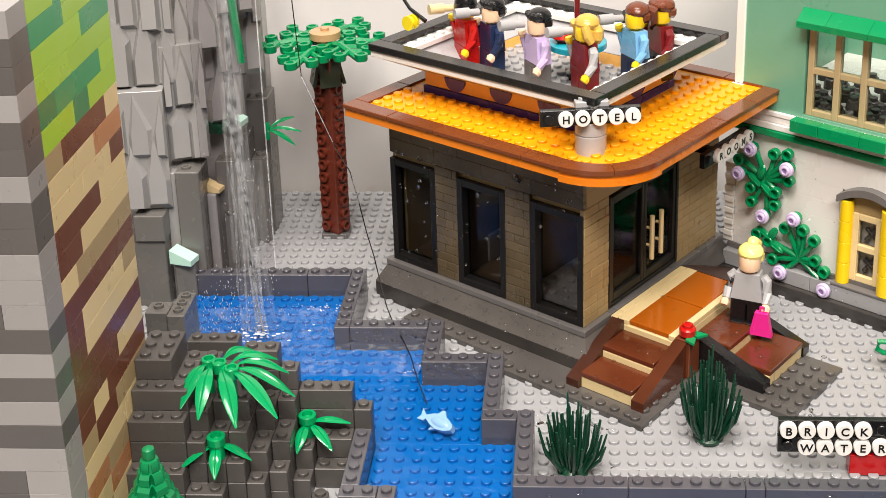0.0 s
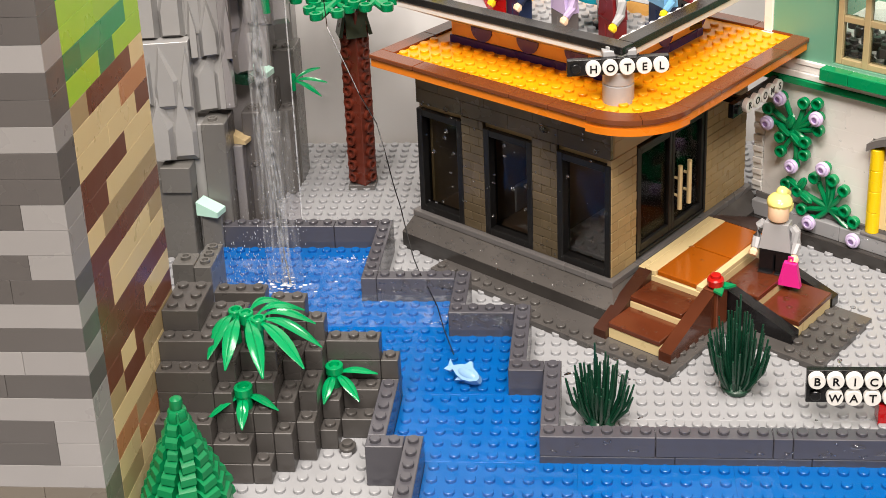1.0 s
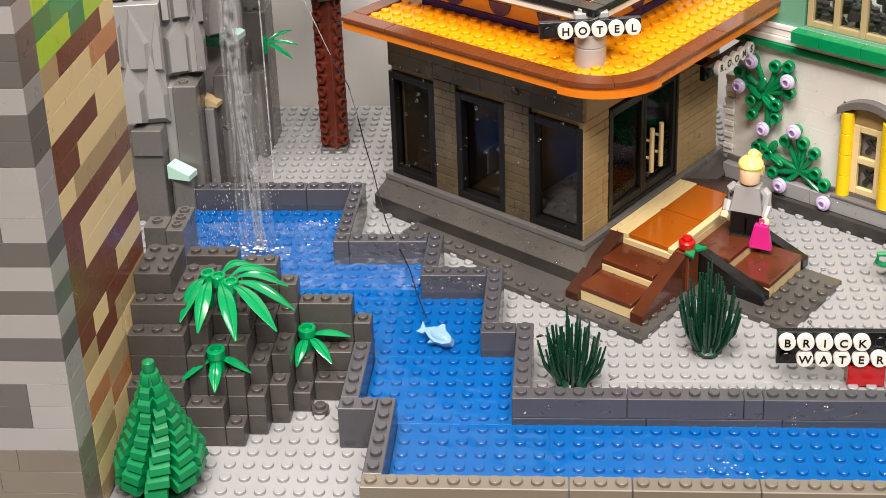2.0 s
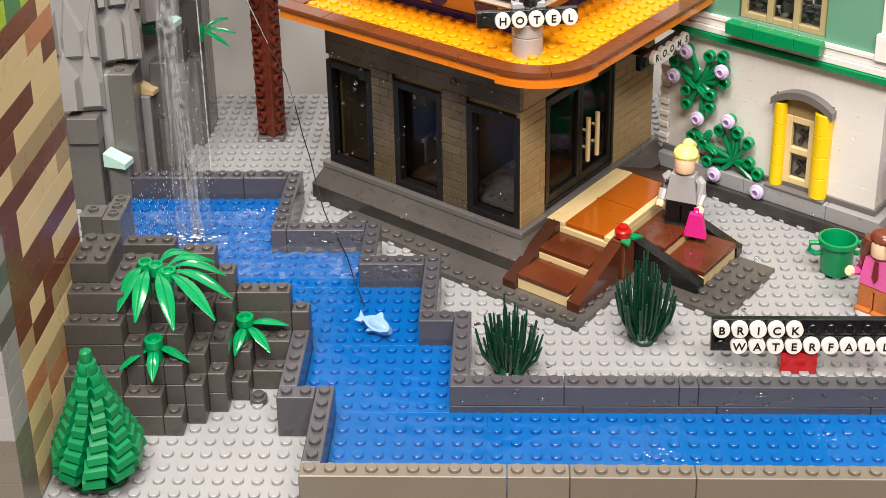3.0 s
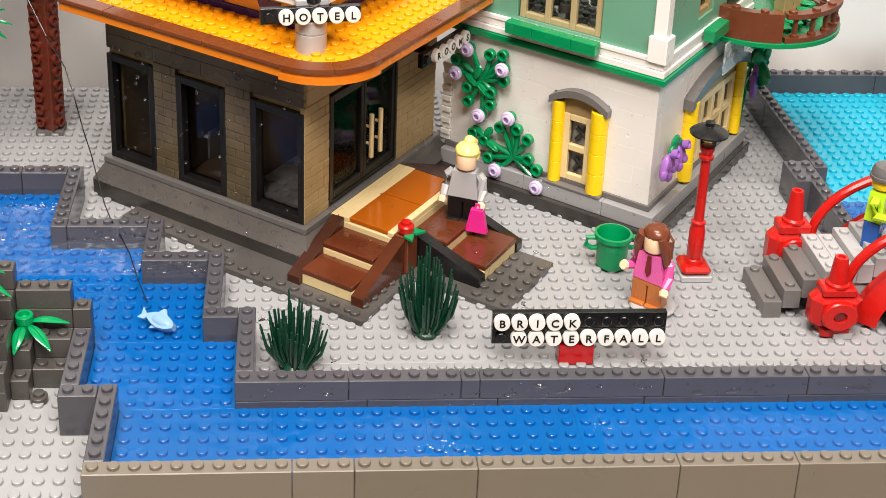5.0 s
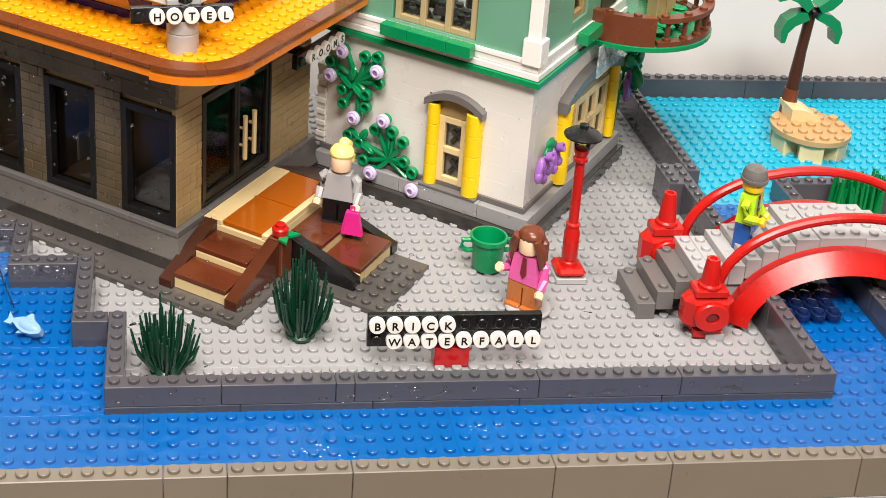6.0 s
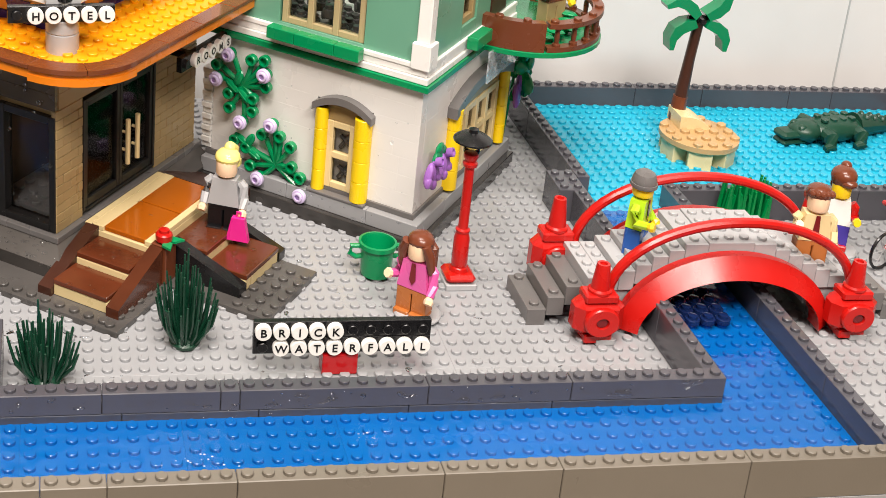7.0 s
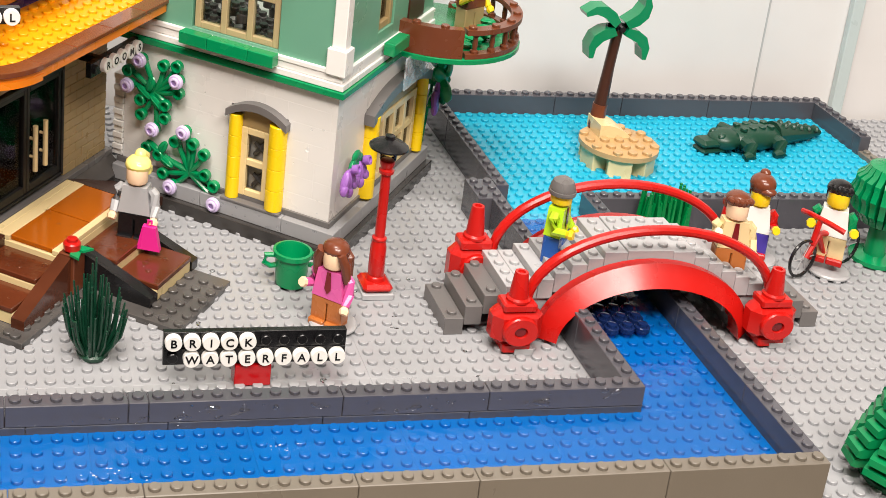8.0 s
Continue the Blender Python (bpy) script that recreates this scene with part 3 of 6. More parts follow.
# parapet: orange and purple course, flared slope, white course, black tiled rim
PX0, PX1, PY0, PY1 = -15.3, -2.2, 3.0, 13.4
par = part("parapet", Geo(HM).box(PX0 - 0.1, PX1 + 0.1, PY0 - 0.1, PY1 + 0.1, 14.0, 14.55, 0.03), PURPLE, hotel, "dark purple course at the foot of the parapet")
FLAME = plastic("flame_orange", (252, 190, 104), 0.25, 0.06)
part("band", Geo(HM).box(PX0, PX1, PY0, PY0 + 0.5, 14.56, 15.5, 0.03).box(PX0, PX1, PY1 - 0.5, PY1, 14.56, 15.5, 0.03).box(PX0, PX0 + 0.5, PY0 + 0.5, PY1 - 0.5, 14.56, 15.5, 0.03).box(PX1 - 0.5, PX1, PY0 + 0.5, PY1 - 0.5, 14.56, 15.5, 0.03), FLAME, par, "pale orange band with purple half discs")
for k in range(3):
    for side in (0, 1):
        c = -12.6 + 3.9 * k if side == 0 else 5.2 + 3.9 * k
        m = HM @ (pose(c, PY0 - 0.03, 15.45, 90) if side == 0 else pose(PX1 + 0.03, c, 15.45, 0, 0, 90) @ pose(0, 0, 0, 90))
        g = Geo(m).prism([(0.9 * math.cos(math.pi * i / 10), -0.9 * math.sin(math.pi * i / 10)) for i in range(11)], -0.05, 0.05)
        part("disc", g, PURPLE, par)
g = Geo(HM)
a, b = 0.1, 2.4
lo = [(PX0 - a, PY0 - a), (PX1 + a, PY0 - a), (PX1 + a, PY1 + a), (PX0 - a, PY1 + a)]
hi = [(PX0 - b, PY0 - b), (PX1 + b, PY0 - b), (PX1 + b, PY1 + b), (PX0 - b, PY1 + b)]
g.add([(x, y, 15.5) for x, y in lo] + [(x, y, 16.68) for x, y in hi], [[i, (i + 1) % 4, 4 + (i + 1) % 4, 4 + i] for i in range(4)])
part("flared_course", g, LIGHT_GREY, par, "light grey inverted slopes under the rim")
RX0, RX1, RY0, RY1 = PX0 - 2.6, PX1 + 2.6, PY0 - 2.5, PY1 + 2.5
for name, z0, z1, mat, o in (("white_course", 16.7, 17.1, WHITE, 0.0), ("rim_course", 17.12, 17.6, BLACK, 0.1)):
    g = Geo(HM)
    g.box(RX0 - o, RX1 + o, RY0 - o, RY0 + 1, z0, z1, 0.04).box(RX0 - o, RX1 + o, RY1 - 1, RY1 + o, z0, z1, 0.04)
    g.box(RX0 - o, RX0 + 1, RY0 + 1, RY1 - 1, z0, z1, 0.04).box(RX1 - 1, RX1 + o, RY0 + 1, RY1 - 1, z0, z1, 0.04)
    part(name, g, mat, par)
g = Geo(HM).box(PX0 + 0.5, PX1 - 0.5, PY0 + 0.5, PY1 - 0.5, 14.42, 14.7, 0.02)
for i in range(13):
    for j in range(10):
        g.stud(PX0 + 0.6 + i, PY0 + 0.7 + j * 0.97, 14.7)
part("deck", g, LIGHT_GREY, hotel, "light grey studded roof deck")
g = Geo(HM)
lo = [(PX0 + 0.5, PY0 + 0.5), (PX1 - 0.5, PY0 + 0.5), (PX1 - 0.5, PY1 - 0.5), (PX0 + 0.5, PY1 - 0.5)]
hi = [(RX0 + 1, RY0 + 1), (RX1 - 1, RY0 + 1), (RX1 - 1, RY1 - 1), (RX0 + 1, RY1 - 1)]
g.add([(x, y, 15.55) for x, y in lo] + [(x, y, 17.1) for x, y in hi], [[i, (i + 1) % 4, 4 + (i + 1) % 4, 4 + i] for i in range(4)])
part("lining", g, LIGHT_GREY, par, "light grey inner face of the parapet")
g = Geo(HM).box(RX0 + 1, RX1 - 1, RY0 + 1.0, RY0 + 1.9, 16.7, 17.05, 0.03).box(RX0 + 1, RX1 - 1, RY1 - 1.9, RY1 - 1.0, 16.7, 17.05, 0.03)
g.box(RX0 + 1, RX0 + 1.9, RY0 + 1.9, RY1 - 1.9, 16.7, 17.05, 0.03).box(RX1 - 1.9, RX1 - 1, RY0 + 1.9, RY1 - 1.9, 16.7, 17.05, 0.03)
for i in range(int(RX1 - RX0 - 2)):
    g.stud(RX0 + 1.5 + i, RY0 + 1.45, 17.05).stud(RX0 + 1.5 + i, RY1 - 1.45, 17.05)
for i in range(1, int(RY1 - RY0 - 3)):
    g.stud(RX0 + 1.45, RY0 + 1.5 + i, 17.05).stud(RX1 - 1.45, RY0 + 1.5 + i, 17.05)
part("inner_ledge", g, WHITE, par, "white studded ledge inside the rim")

# lettered signs
post = thing("hotel_sign", "black bar with round white letter tiles on a grey round post", "sign", *(HM @ Vector((-0.2, 1.0, 14.0))))
g = Geo(HM @ pose(-0.2, 1.0, 14.0)).lathe([(0.95, 0), (0.95, 1.15), (0.9, 1.2), (0.9, 1.22), (0.95, 1.27), (0.95, 2.0), (0.9, 2.05)], 20)
part("post", g, LIGHT_GREY, post)
g = Geo(turn(*(HM @ Vector((-0.2, 1.0, 16.9))), 9)).box(-1, 1, -0.5, 1.5, 0, 0.4, 0.04)
for i in (-0.5, 0.5):
    for j in (0, 1):
        g.stud(i, j, 0.4)
part("cap_plate", g, LIGHT_GREY, post)
c = HM @ Vector((-0.2, 1.0, 0))
sign_bar(post, turn(c[0] - 2.5, c[1] - 1.2, 16.0, 8), (" HOTEL",))
rooms = thing("rooms_sign", "short black bar with round white letter tiles on the wall", "sign", *(HM @ Vector((0.4, 16, 9.6))))
sign_bar(rooms, turn(18.45, 29.05, 10.3, 55), (" ROOMS",))
part("bracket", Geo(HM).box(0.0, 2.3, 11.2, 11.7, 10.8, 11.3, 0.05), BLACK, rooms)

# stairs: landing with a clear orange top, two flights, slopes beside them
stairs = thing("entrance_stairs", "brown and tan entrance stairs with clear orange landing", "stairs", *(HM @ Vector((6, 4, 0))))
g = Geo(HM)
for x0, x1, y0, y1 in ((1.0, 6.7, -3.6, 2.4), (1.0, 13.2, 2.4, 9.0), (-4, 1.0, -3.6, -1.0), (-13, -4, -2.5, -1.0)):
    g.box(x0, x1, y0, y1, 0.0, 0.4, 0.03)
for x0, x1, y0, y1 in ((6.0, 6.4, -3.2, 1.6), (10.9, 12.9, 2.9, 8.6)):
    x = x0
    while x <= x1:
        y = y0
        while y <= y1:
            g.stud(x, y, 0.4)
            y += 1
        x += 1
for k in range(10):
    g.stud(-3.5 + k, -3.1, 0.4)
for k in range(9):
    g.stud(-12.5 + k, -1.9, 0.4)
part("base_plate", g, plastic("splashed_grey", (82, 79, 77), 0.26, 0.12, stain=0.25), stairs, "dark grey studded plates under the stairs")
g = Geo(HM).box(1.0, 5.2, 2.3, 10.6, 0.4, 2.5, 0.04).box(0.5, 1.0, 2.3, 10.6, 2.4, 2.8, 0.03).box(1.5, 5.2, -2.3, -0.05, 0.4, 1.1, 0.04).box(1.5, 5.2, -0.05, 2.28, 0.4, 1.8, 0.04)
g.box(5.22, 7.8, 4.4, 8.6, 0.4, 1.8, 0.04).box(7.82, 10.6, 4.4, 8.6, 0.4, 1.1, 0.04)
part("riser", g, TAN, stairs, "tan brick risers")
for y0, y1 in ((2.35, 6.4), (6.42, 10.5)):
    part("landing", Geo(HM).box(1.82, 4.72, y0 + 0.1, y1, 2.52, 2.85, 0.05), TRANS_ORANGE, stairs, "clear orange landing tile")
for x0, x1 in ((1.05, 1.8), (4.74, 5.2)):
    part("border", Geo(HM).box(x0, x1, 2.32, 10.58, 2.51, 2.84, 0.03), TAN, stairs, "tan tile border of the landing")
for x0, x1, y0, y1, z in ((1.5, 5.2, -2.35, -0.1, 1.1), (1.5, 5.2, -0.05, 2.3, 1.8), (5.3, 7.85, 4.4, 8.6, 1.8), (7.9, 10.65, 4.4, 8.6, 1.1)):
    part("step", Geo(HM).box(x0, x1, y0, y1, z + 0.01, z + 0.36, 0.05), plastic("step_tile", (96, 47, 27), 0.16, 0.14, stain=0.2), stairs)


def slope_wall(axis, a0, a1, b0, b1, z0, z1, mat):
    """A side wall that falls from z1 at a0 to z0 at a1."""
    if axis == "y":
        v = [(b0, a0, 0.4), (b0, a1, 0.4), (b0, a1, z0), (b0, a0, z1), (b1, a0, 0.4), (b1, a1, 0.4), (b1, a1, z0), (b1, a0, z1)]
    else:
        v = [(a0, b0, 0.4), (a1, b0, 0.4), (a1, b0, z0), (a0, b0, z1), (a0, b1, 0.4), (a1, b1, 0.4), (a1, b1, z0), (a0, b1, z1)]
    g = Geo(HM).add(v, [[0, 1, 2, 3], [4, 5, 6, 7], [0, 1, 5, 4], [1, 2, 6, 5], [2, 3, 7, 6], [3, 0, 4, 7]])
    part("side_slope", g, mat, stairs)


slope_wall("y", 2.4, -2.6, 0.6, 1.5, 0.9, 2.8, DARK_BROWN)
slope_wall("y", 2.2, -2.5, 5.25, 6.1, 1.0, 2.8, plastic("wet_brown", (84, 44, 28), 0.2, 0.14, stain=0.3))
slope_wall("x", 5.9, 10.7, 3.5, 4.35, 1.0, 2.6, BLACK)
slope_wall("x", 5.9, 10.7, 8.65, 9.4, 1.0, 2.6, BLACK)
slope_wall("y", 10.6, 15.5, 0.5, 5.0, 0.9, 2.8, DARK_BROWN)
part("newel", Geo(HM).box(5.25, 6.3, 2.25, 3.45, 0.4, 2.9, 0.05), BROWN, stairs)
g = Geo(HM @ pose(5.8, 2.8, 2.92)).lathe([(0.5, 0.12), (0.52, 0.5), (0.45, 0.6), (0.32, 0.62), (0.32, 0.8), (0.28, 0.82)], 14)
flower = thing("rose", "red round flower with green leaves on the stair newel", "flower", *(HM @ Vector((5.8, 2.8, 2.92))))
part("bloom", g, RED, flower)
g = Geo(HM @ pose(5.8, 2.8, 2.92))
for k in range(3):
    a = math.radians(-40 + 75 * k)
    g.prism([(0.1 * math.cos(a + 1.57), 0.1 * math.sin(a + 1.57)), (0.7 * math.cos(a + 0.5), 0.7 * math.sin(a + 0.5)), (1.25 * math.cos(a), 1.25 * math.sin(a)), (0.7 * math.cos(a - 0.5), 0.7 * math.sin(a - 0.5))], 0, 0.14)
part("leaf", g, GREEN, flower)

# ---- green and white house ----
KM = turn(33.1, 25.1, 0, -38)
KU = KM @ pose(0, 0, 1.15)
XL = -15.4
house = thing("house", "white and sand green house with yellow pillars", "building", 34.1, 26.9, 0)
part("plinth", Geo(KM).box(XL - 0.4, 1.1, -1.1, 16.5, 0, 0.95, 0.04), WET_GREY, house, "dark grey foot of the house wet with drops")
for k, (a, b) in enumerate(((XL - 0.4, -13), (-13, -9), (-9, -3), (-3, 0.7))):
    part("plinth_course", Geo(KM).box(a + 0.01, b - 0.01, -0.7, 0.5, 0.95, 2.0, 0.04), STONE_GREY, house)
for a, b in ((0.5, 4), (4, 10), (10, 16.4)):
    part("plinth_course", Geo(KM).box(-0.5, 0.7, a + 0.01, b - 0.01, 0.95, 2.0, 0.04), STONE_GREY, house)
part("plinth_cap", Geo(KM).box(XL - 0.4, 0.15, -0.15, 16.2, 2.0, 2.4, 0.03), DARK_GREY, house)


def bricks_on(wall, spans, z0, z1, material, h, flip, lengths, seed, opens=()):
    """Bricks on a house wall; spans run along the wall, opens are (a, b, z0, z1)."""
    rng = random.Random(seed)
    z, c = z0, 0
    while z < z1 - 0.1:
        hh = min(h, z1 - z)
        for s0, s1 in spans:
            cuts = [(s0, s1)]
            for o0, o1, oz0, oz1 in opens:
                if z < oz1 - 0.05 and z + hh > oz0 + 0.05:
                    nxt = []
                    for a, b in cuts:
                        if o1 <= a or o0 >= b:
                            nxt.append((a, b))
                            continue
                        if o0 > a:
                            nxt.append((a, o0))
                        if o1 < b:
                            nxt.append((o1, b))
                    cuts = nxt
            for a, b in cuts:
                x = a
                first = True
                while x < b - 0.05:
                    w = rng.choice(lengths)
                    if first and c % 2:
                        w = max(1, w / 2)
                    first = False
                    w = round(min(w, b - x), 2)
                    rz = 52 if flip else -38

                    def make(w=w, hh=round(hh, 2), rz=rz):
                        return Geo(turn(rz=rz)).box(0.002, w - 0.002, 0, 0.9, 0.001, hh - 0.001, 0.005)
                    p = KM @ (Vector((0, x, z)) if flip else Vector((x, 0, z)))
                    piece("brick", ("house", w, round(hh, 2), rz), make, material, wall, *p)
                    x += w
        z += hh
        c += 1


core = part("wall", Geo(KM).box(XL, -0.95, 0.95, 15.8, 2.4, 11.0, 0.02), WHITE, house, "smooth white brick wall")
bricks_on(core, ((XL, 0),), 2.4, 10.95, WALL_WHITE, 1.22, False, (2, 3, 4, 4, 6), 3, ((-7.4, -3.3, 2.4, 8.3),))
bricks_on(core, ((0.92, 15.8),), 2.4, 10.95, WALL_WHITE, 1.22, True, (2, 3, 4), 4, ((4.9, 15.3, 2.4, 8.3),))
for k in range(14):
    part("edge_plate", Geo(KM).box(XL - 0.75, XL - 0.02, -0.1 - 0.12 * (k % 2), 0.7, 2.45 + 0.42 * k, 2.82 + 0.42 * k, 0.03), WHITE, house, "white plate edge at the end of the wall")
part("band", Geo(KU).box(XL - 0.4, 0.45, -0.45, 16.2, 9.82, 10.25, 0.04), GREEN, house, "green band course")
part("ledge", Geo(KU).box(XL - 0.4, 0.3, -0.3, 16, 10.27, 10.7, 0.04).box(XL - 0.4, 0.15, -0.15, 16, 10.72, 11.2, 0.04), WHITE, house)
for b in ((XL, -10.6, 0.0, 0.8, 11.2, 26), (-4.4, -0.4, 0.0, 0.8, 11.2, 26), (-10.6, -4.4, 0.0, 0.8, 11.2, 11.7), (-10.6, -4.4, 0, 0.8, 17.8, 26), (-0.8, 0.0, 0.8, 5.6, 11.2, 26),
          (-0.8, 0, 8.2, 16, 11.2, 26), (-0.8, 0, 5.6, 8.2, 11.2, 12.4), (-0.8, 0, 5.6, 8.2, 19, 26), (XL, -1, 14, 14.6, 11.2, 26), (XL, XL + 0.8, 0.8, 14, 11.2, 26)):
    part("wall_panel", Geo(KU).box(*b, 0.02), SAND_GREEN, house, "sand green smooth wall panel")
g = Geo(KU).box(XL + 0.8, -1, 0.8, 14, 10.7, 11.4, 0.02)
for i in range(12):
    for j in range(3):
        g.stud(-12.5 + i, 1.6 + j, 11.4)
part("upper_floor", g, WHITE, house)
g = Geo(KU)
for i in range(7):
    for j in range(6):
        g.lathe([(0.42, 0), (0.42, 0.5), (0.38, 0.55), (0.28, 0.56), (0.28, 0.8), (0.2, 0.82)], 12, pose(-12.0 + 1.05 * i, 1.6 + 0.95 * j, 11.4 + (0.9 if (i + j) % 4 == 0 else 0)))
part("stacked_rounds", g, DARK_GREY, house, "grey round bricks set out behind the windows")
part("pilaster", Geo(KU).box(-0.95, 0.35, -0.35, 0.95, 11.2, 12.9, 0.05).box(-0.75, 0.15, -0.15, 0.75, 12.9, 26, 0.05), WHITE, house, "white corner pilaster")
part("pilaster", Geo(KU).box(XL - 0.5, XL + 0.45, -0.35, 0.8, 11.2, 12.9, 0.05).box(XL - 0.35, XL + 0.3, -0.15, 0.7, 12.9, 26, 0.05), WHITE, house, "white corner pilaster")
part("trim", Geo(KU).box(XL - 0.4, -0.95, -0.22, 0.1, 11.2, 11.5, 0.03), WHITE, house)
part("trim", Geo(KU).box(-0.1, 0.22, 0.95, 16, 11.2, 11.5, 0.03), WHITE, house)


def grid_window(flip, a0, a1, z0, z1, cols, rows, depth, material, name="window", bar=0.45, frame_m=None):
    """Frame of mullions and rails with a pane in each light."""
    def b(g, s0, s1, d0, d1, q0, q1, c=0.04):
        return g.box(s0, s1, d0, d1, q0, q1, c) if not flip else g.box(-d1, -d0, s0, s1, q0, q1, c)
    k = frame_m or KM
    g = Geo(k)
    cw, rh = (a1 - a0 - bar) / cols, (z1 - z0 - bar) / rows
    for i in range(cols + 1):
        b(g, a0 + cw * i, a0 + cw * i + bar, depth, depth + 0.5, z0, z1)
    for j in range(rows + 1):
        for i in range(cols):
            b(g, a0 + cw * i + bar, a0 + cw * (i + 1), depth + 0.02, depth + 0.48, z0 + rh * j, z0 + rh * j + bar)
    w = part(name, g, material, house, "tan window frame with several lights")
    for i in range(cols):
        for j in range(rows):
            g = b(Geo(k), a0 + cw * i + bar, a0 + cw * (i + 1), depth + 0.3, depth + 0.34, z0 + rh * j + bar, z0 + rh * (j + 1), 0.005)
            part("pane", g, GLASS, w)
    return w


grid_window(False, -6.5, -4.4, 2.45, 7.2, 1, 2, -0.15, TAN, bar=0.45)
grid_window(True, 6.0, 14.2, 2.45, 7.2, 4, 2, -0.15, TAN, bar=0.5)
part("lintel", Geo(KM).box(-6.6, -4.2, -0.05, 0.9, 7.22, 8.3, 0.03), DARK_TAN, house)
part("lintel", Geo(KM).box(-0.9, 0.05, 5.9, 14.3, 7.22, 8.3, 0.03), DARK_TAN, house)
part("room_back", Geo(KM).box(-6.45, -4.45, 0.62, 0.7, 2.46, 7.2, 0.01), WHITE, house)
part("sill_slab", Geo(KM).box(-7.4, -3.3, -0.15, 0.93, 2.4, 2.45, 0.01), DARK_GREY, house)
g = Geo(KM)
for z in (3.0, 5.2):
    g.rod((-5.75, 0.5, z), (-5.0, 0.5, z + 1.1), 0.16).rod((-5.75, 0.45, z + 0.9), (-5.0, 0.45, z + 0.3), 0.14)
part("stored_piece", g, DARK_GREY, house)
for a, r in ((-6.9, 0.46), (-3.85, 0.6)):
    for k in range(4):
        g = Geo(KM @ pose(a, -0.2, 2.2 + 1.46 * k)).lathe([(r, 0.02), (r, 1.42), (r - 0.03, 1.45)], 18)
        part("pillar", g, YELLOW, house, "glossy yellow round pillar")
for a, r in ((5.4, 0.58), (14.8, 0.46)):
    for k in range(4):
        g = Geo(KM @ pose(0.25, a, 2.2 + 1.46 * k)).lathe([(r, 0.02), (r, 1.42), (r - 0.03, 1.45)], 18)
        part("pillar", g, YELLOW, house, "glossy yellow round pillar")
part("pillar_foot", Geo(KM).box(-7.5, -3.2, -0.75, -0.16, 2.0, 2.2, 0.04), DARK_GREY, house)


def arch_poly(a0, a1, z0, z1, t, n=12):
    """Side outline of a shallow arch hood."""
    top = [(a0 + (a1 - a0) * i / n, z0 + (z1 - z0) * (1 - (2 * i / n - 1) ** 2)) for i in range(n + 1)]
    return top + [(x, z - t) for x, z in reversed(top)]


g = Geo(KM @ pose(0, 0.9, 0, 90)).prism(arch_poly(-7.5, -3.15, 8.3, 9.1, 0.5), 0, 1.55)
part("hood", g, DARK_GREY, house, "dark grey curved window hood")
g = Geo(KM @ pose(-0.9, 0, 0, 0, 0, 90) @ pose(0, 0, 0, 90)).prism(arch_poly(4.6, 15.4, 8.3, 9.45, 0.75), 0, 1.65)
part("hood", g, DARK_GREY, house, "dark grey curved window hood")
# upper windows with flower boxes
grid_window(False, -10.5, -4.5, 11.7, 17.8, 3, 2, 0.15, MUTED_TAN, bar=0.42, frame_m=KU)
for x0, x1 in ((-10.9, -8.9), (-8.88, -6.0), (-5.98, -4.2)):
    v = [(x0, -0.95, 17.8), (x1, -0.95, 17.8), (x1, -0.02, 17.8), (x0, -0.02, 17.8), (x0, -0.95, 18.2), (x1, -0.95, 18.2), (x1, -0.02, 18.9), (x0, -0.02, 18.9)]
    part("window_hood", Geo(KU).add(v, [[0, 1, 2, 3], [4, 5, 6, 7], [0, 1, 5, 4], [1, 2, 6, 5], [2, 3, 7, 6], [3, 0, 4, 7]]), GREEN, house, "green sloped window hood")
grid_window(True, 5.6, 8.2, 12.4, 19, 1, 1, 0.15, DARK_TAN, bar=0.5, frame_m=KU)
part("window_sill", Geo(KU).box(-10.4, -4.6, 0.3, 1.4, 11.72, 11.85, 0.03), TAN, house)
for x0, x1 in ((-10.9, -8.9), (-8.88, -6.0), (-5.98, -4.2)):
    part("flower_box", Geo(KU).box(x0, x1, -1.15, -0.32, 10.85, 11.65, 0.04), GREEN, house, "green tiled window box")
part("flower_box", Geo(KU).box(0.32, 1.1, 6.0, 8.7, 10.9, 11.75, 0.05), GREEN, house, "green tiled window box")
# balcony
BC = KM @ pose(0.6, 15.3, -0.15)
balcony = part("balcony", Geo(BC).lathe([(5.9, 11.15), (6.0, 11.2), (6.0, 11.5), (5.9, 11.55)], 40), GREEN, house, "round green plate of the balcony floor")
g = Geo(BC)


def ring_seg(g, r0, r1, z0, z1, a0, a1, n):
    verts, faces = [], []
    for i in range(n + 1):
        a = math.radians(a0 + (a1 - a0) * i / n)
        c, s = math.cos(a), math.sin(a)
        verts += [(r0 * c, r0 * s, z0), (r1 * c, r1 * s, z0), (r1 * c, r1 * s, z1), (r0 * c, r0 * s, z1)]
    for i in range(n):
        for k in range(4):
            faces.append([4 * i + k, 4 * i + (k + 1) % 4, 4 * i + 4 + (k + 1) % 4, 4 * i + 4 + k])
    faces += [[0, 1, 2, 3], [4 * n, 4 * n + 1, 4 * n + 2, 4 * n + 3]]
    g.add(verts, faces)
    return g


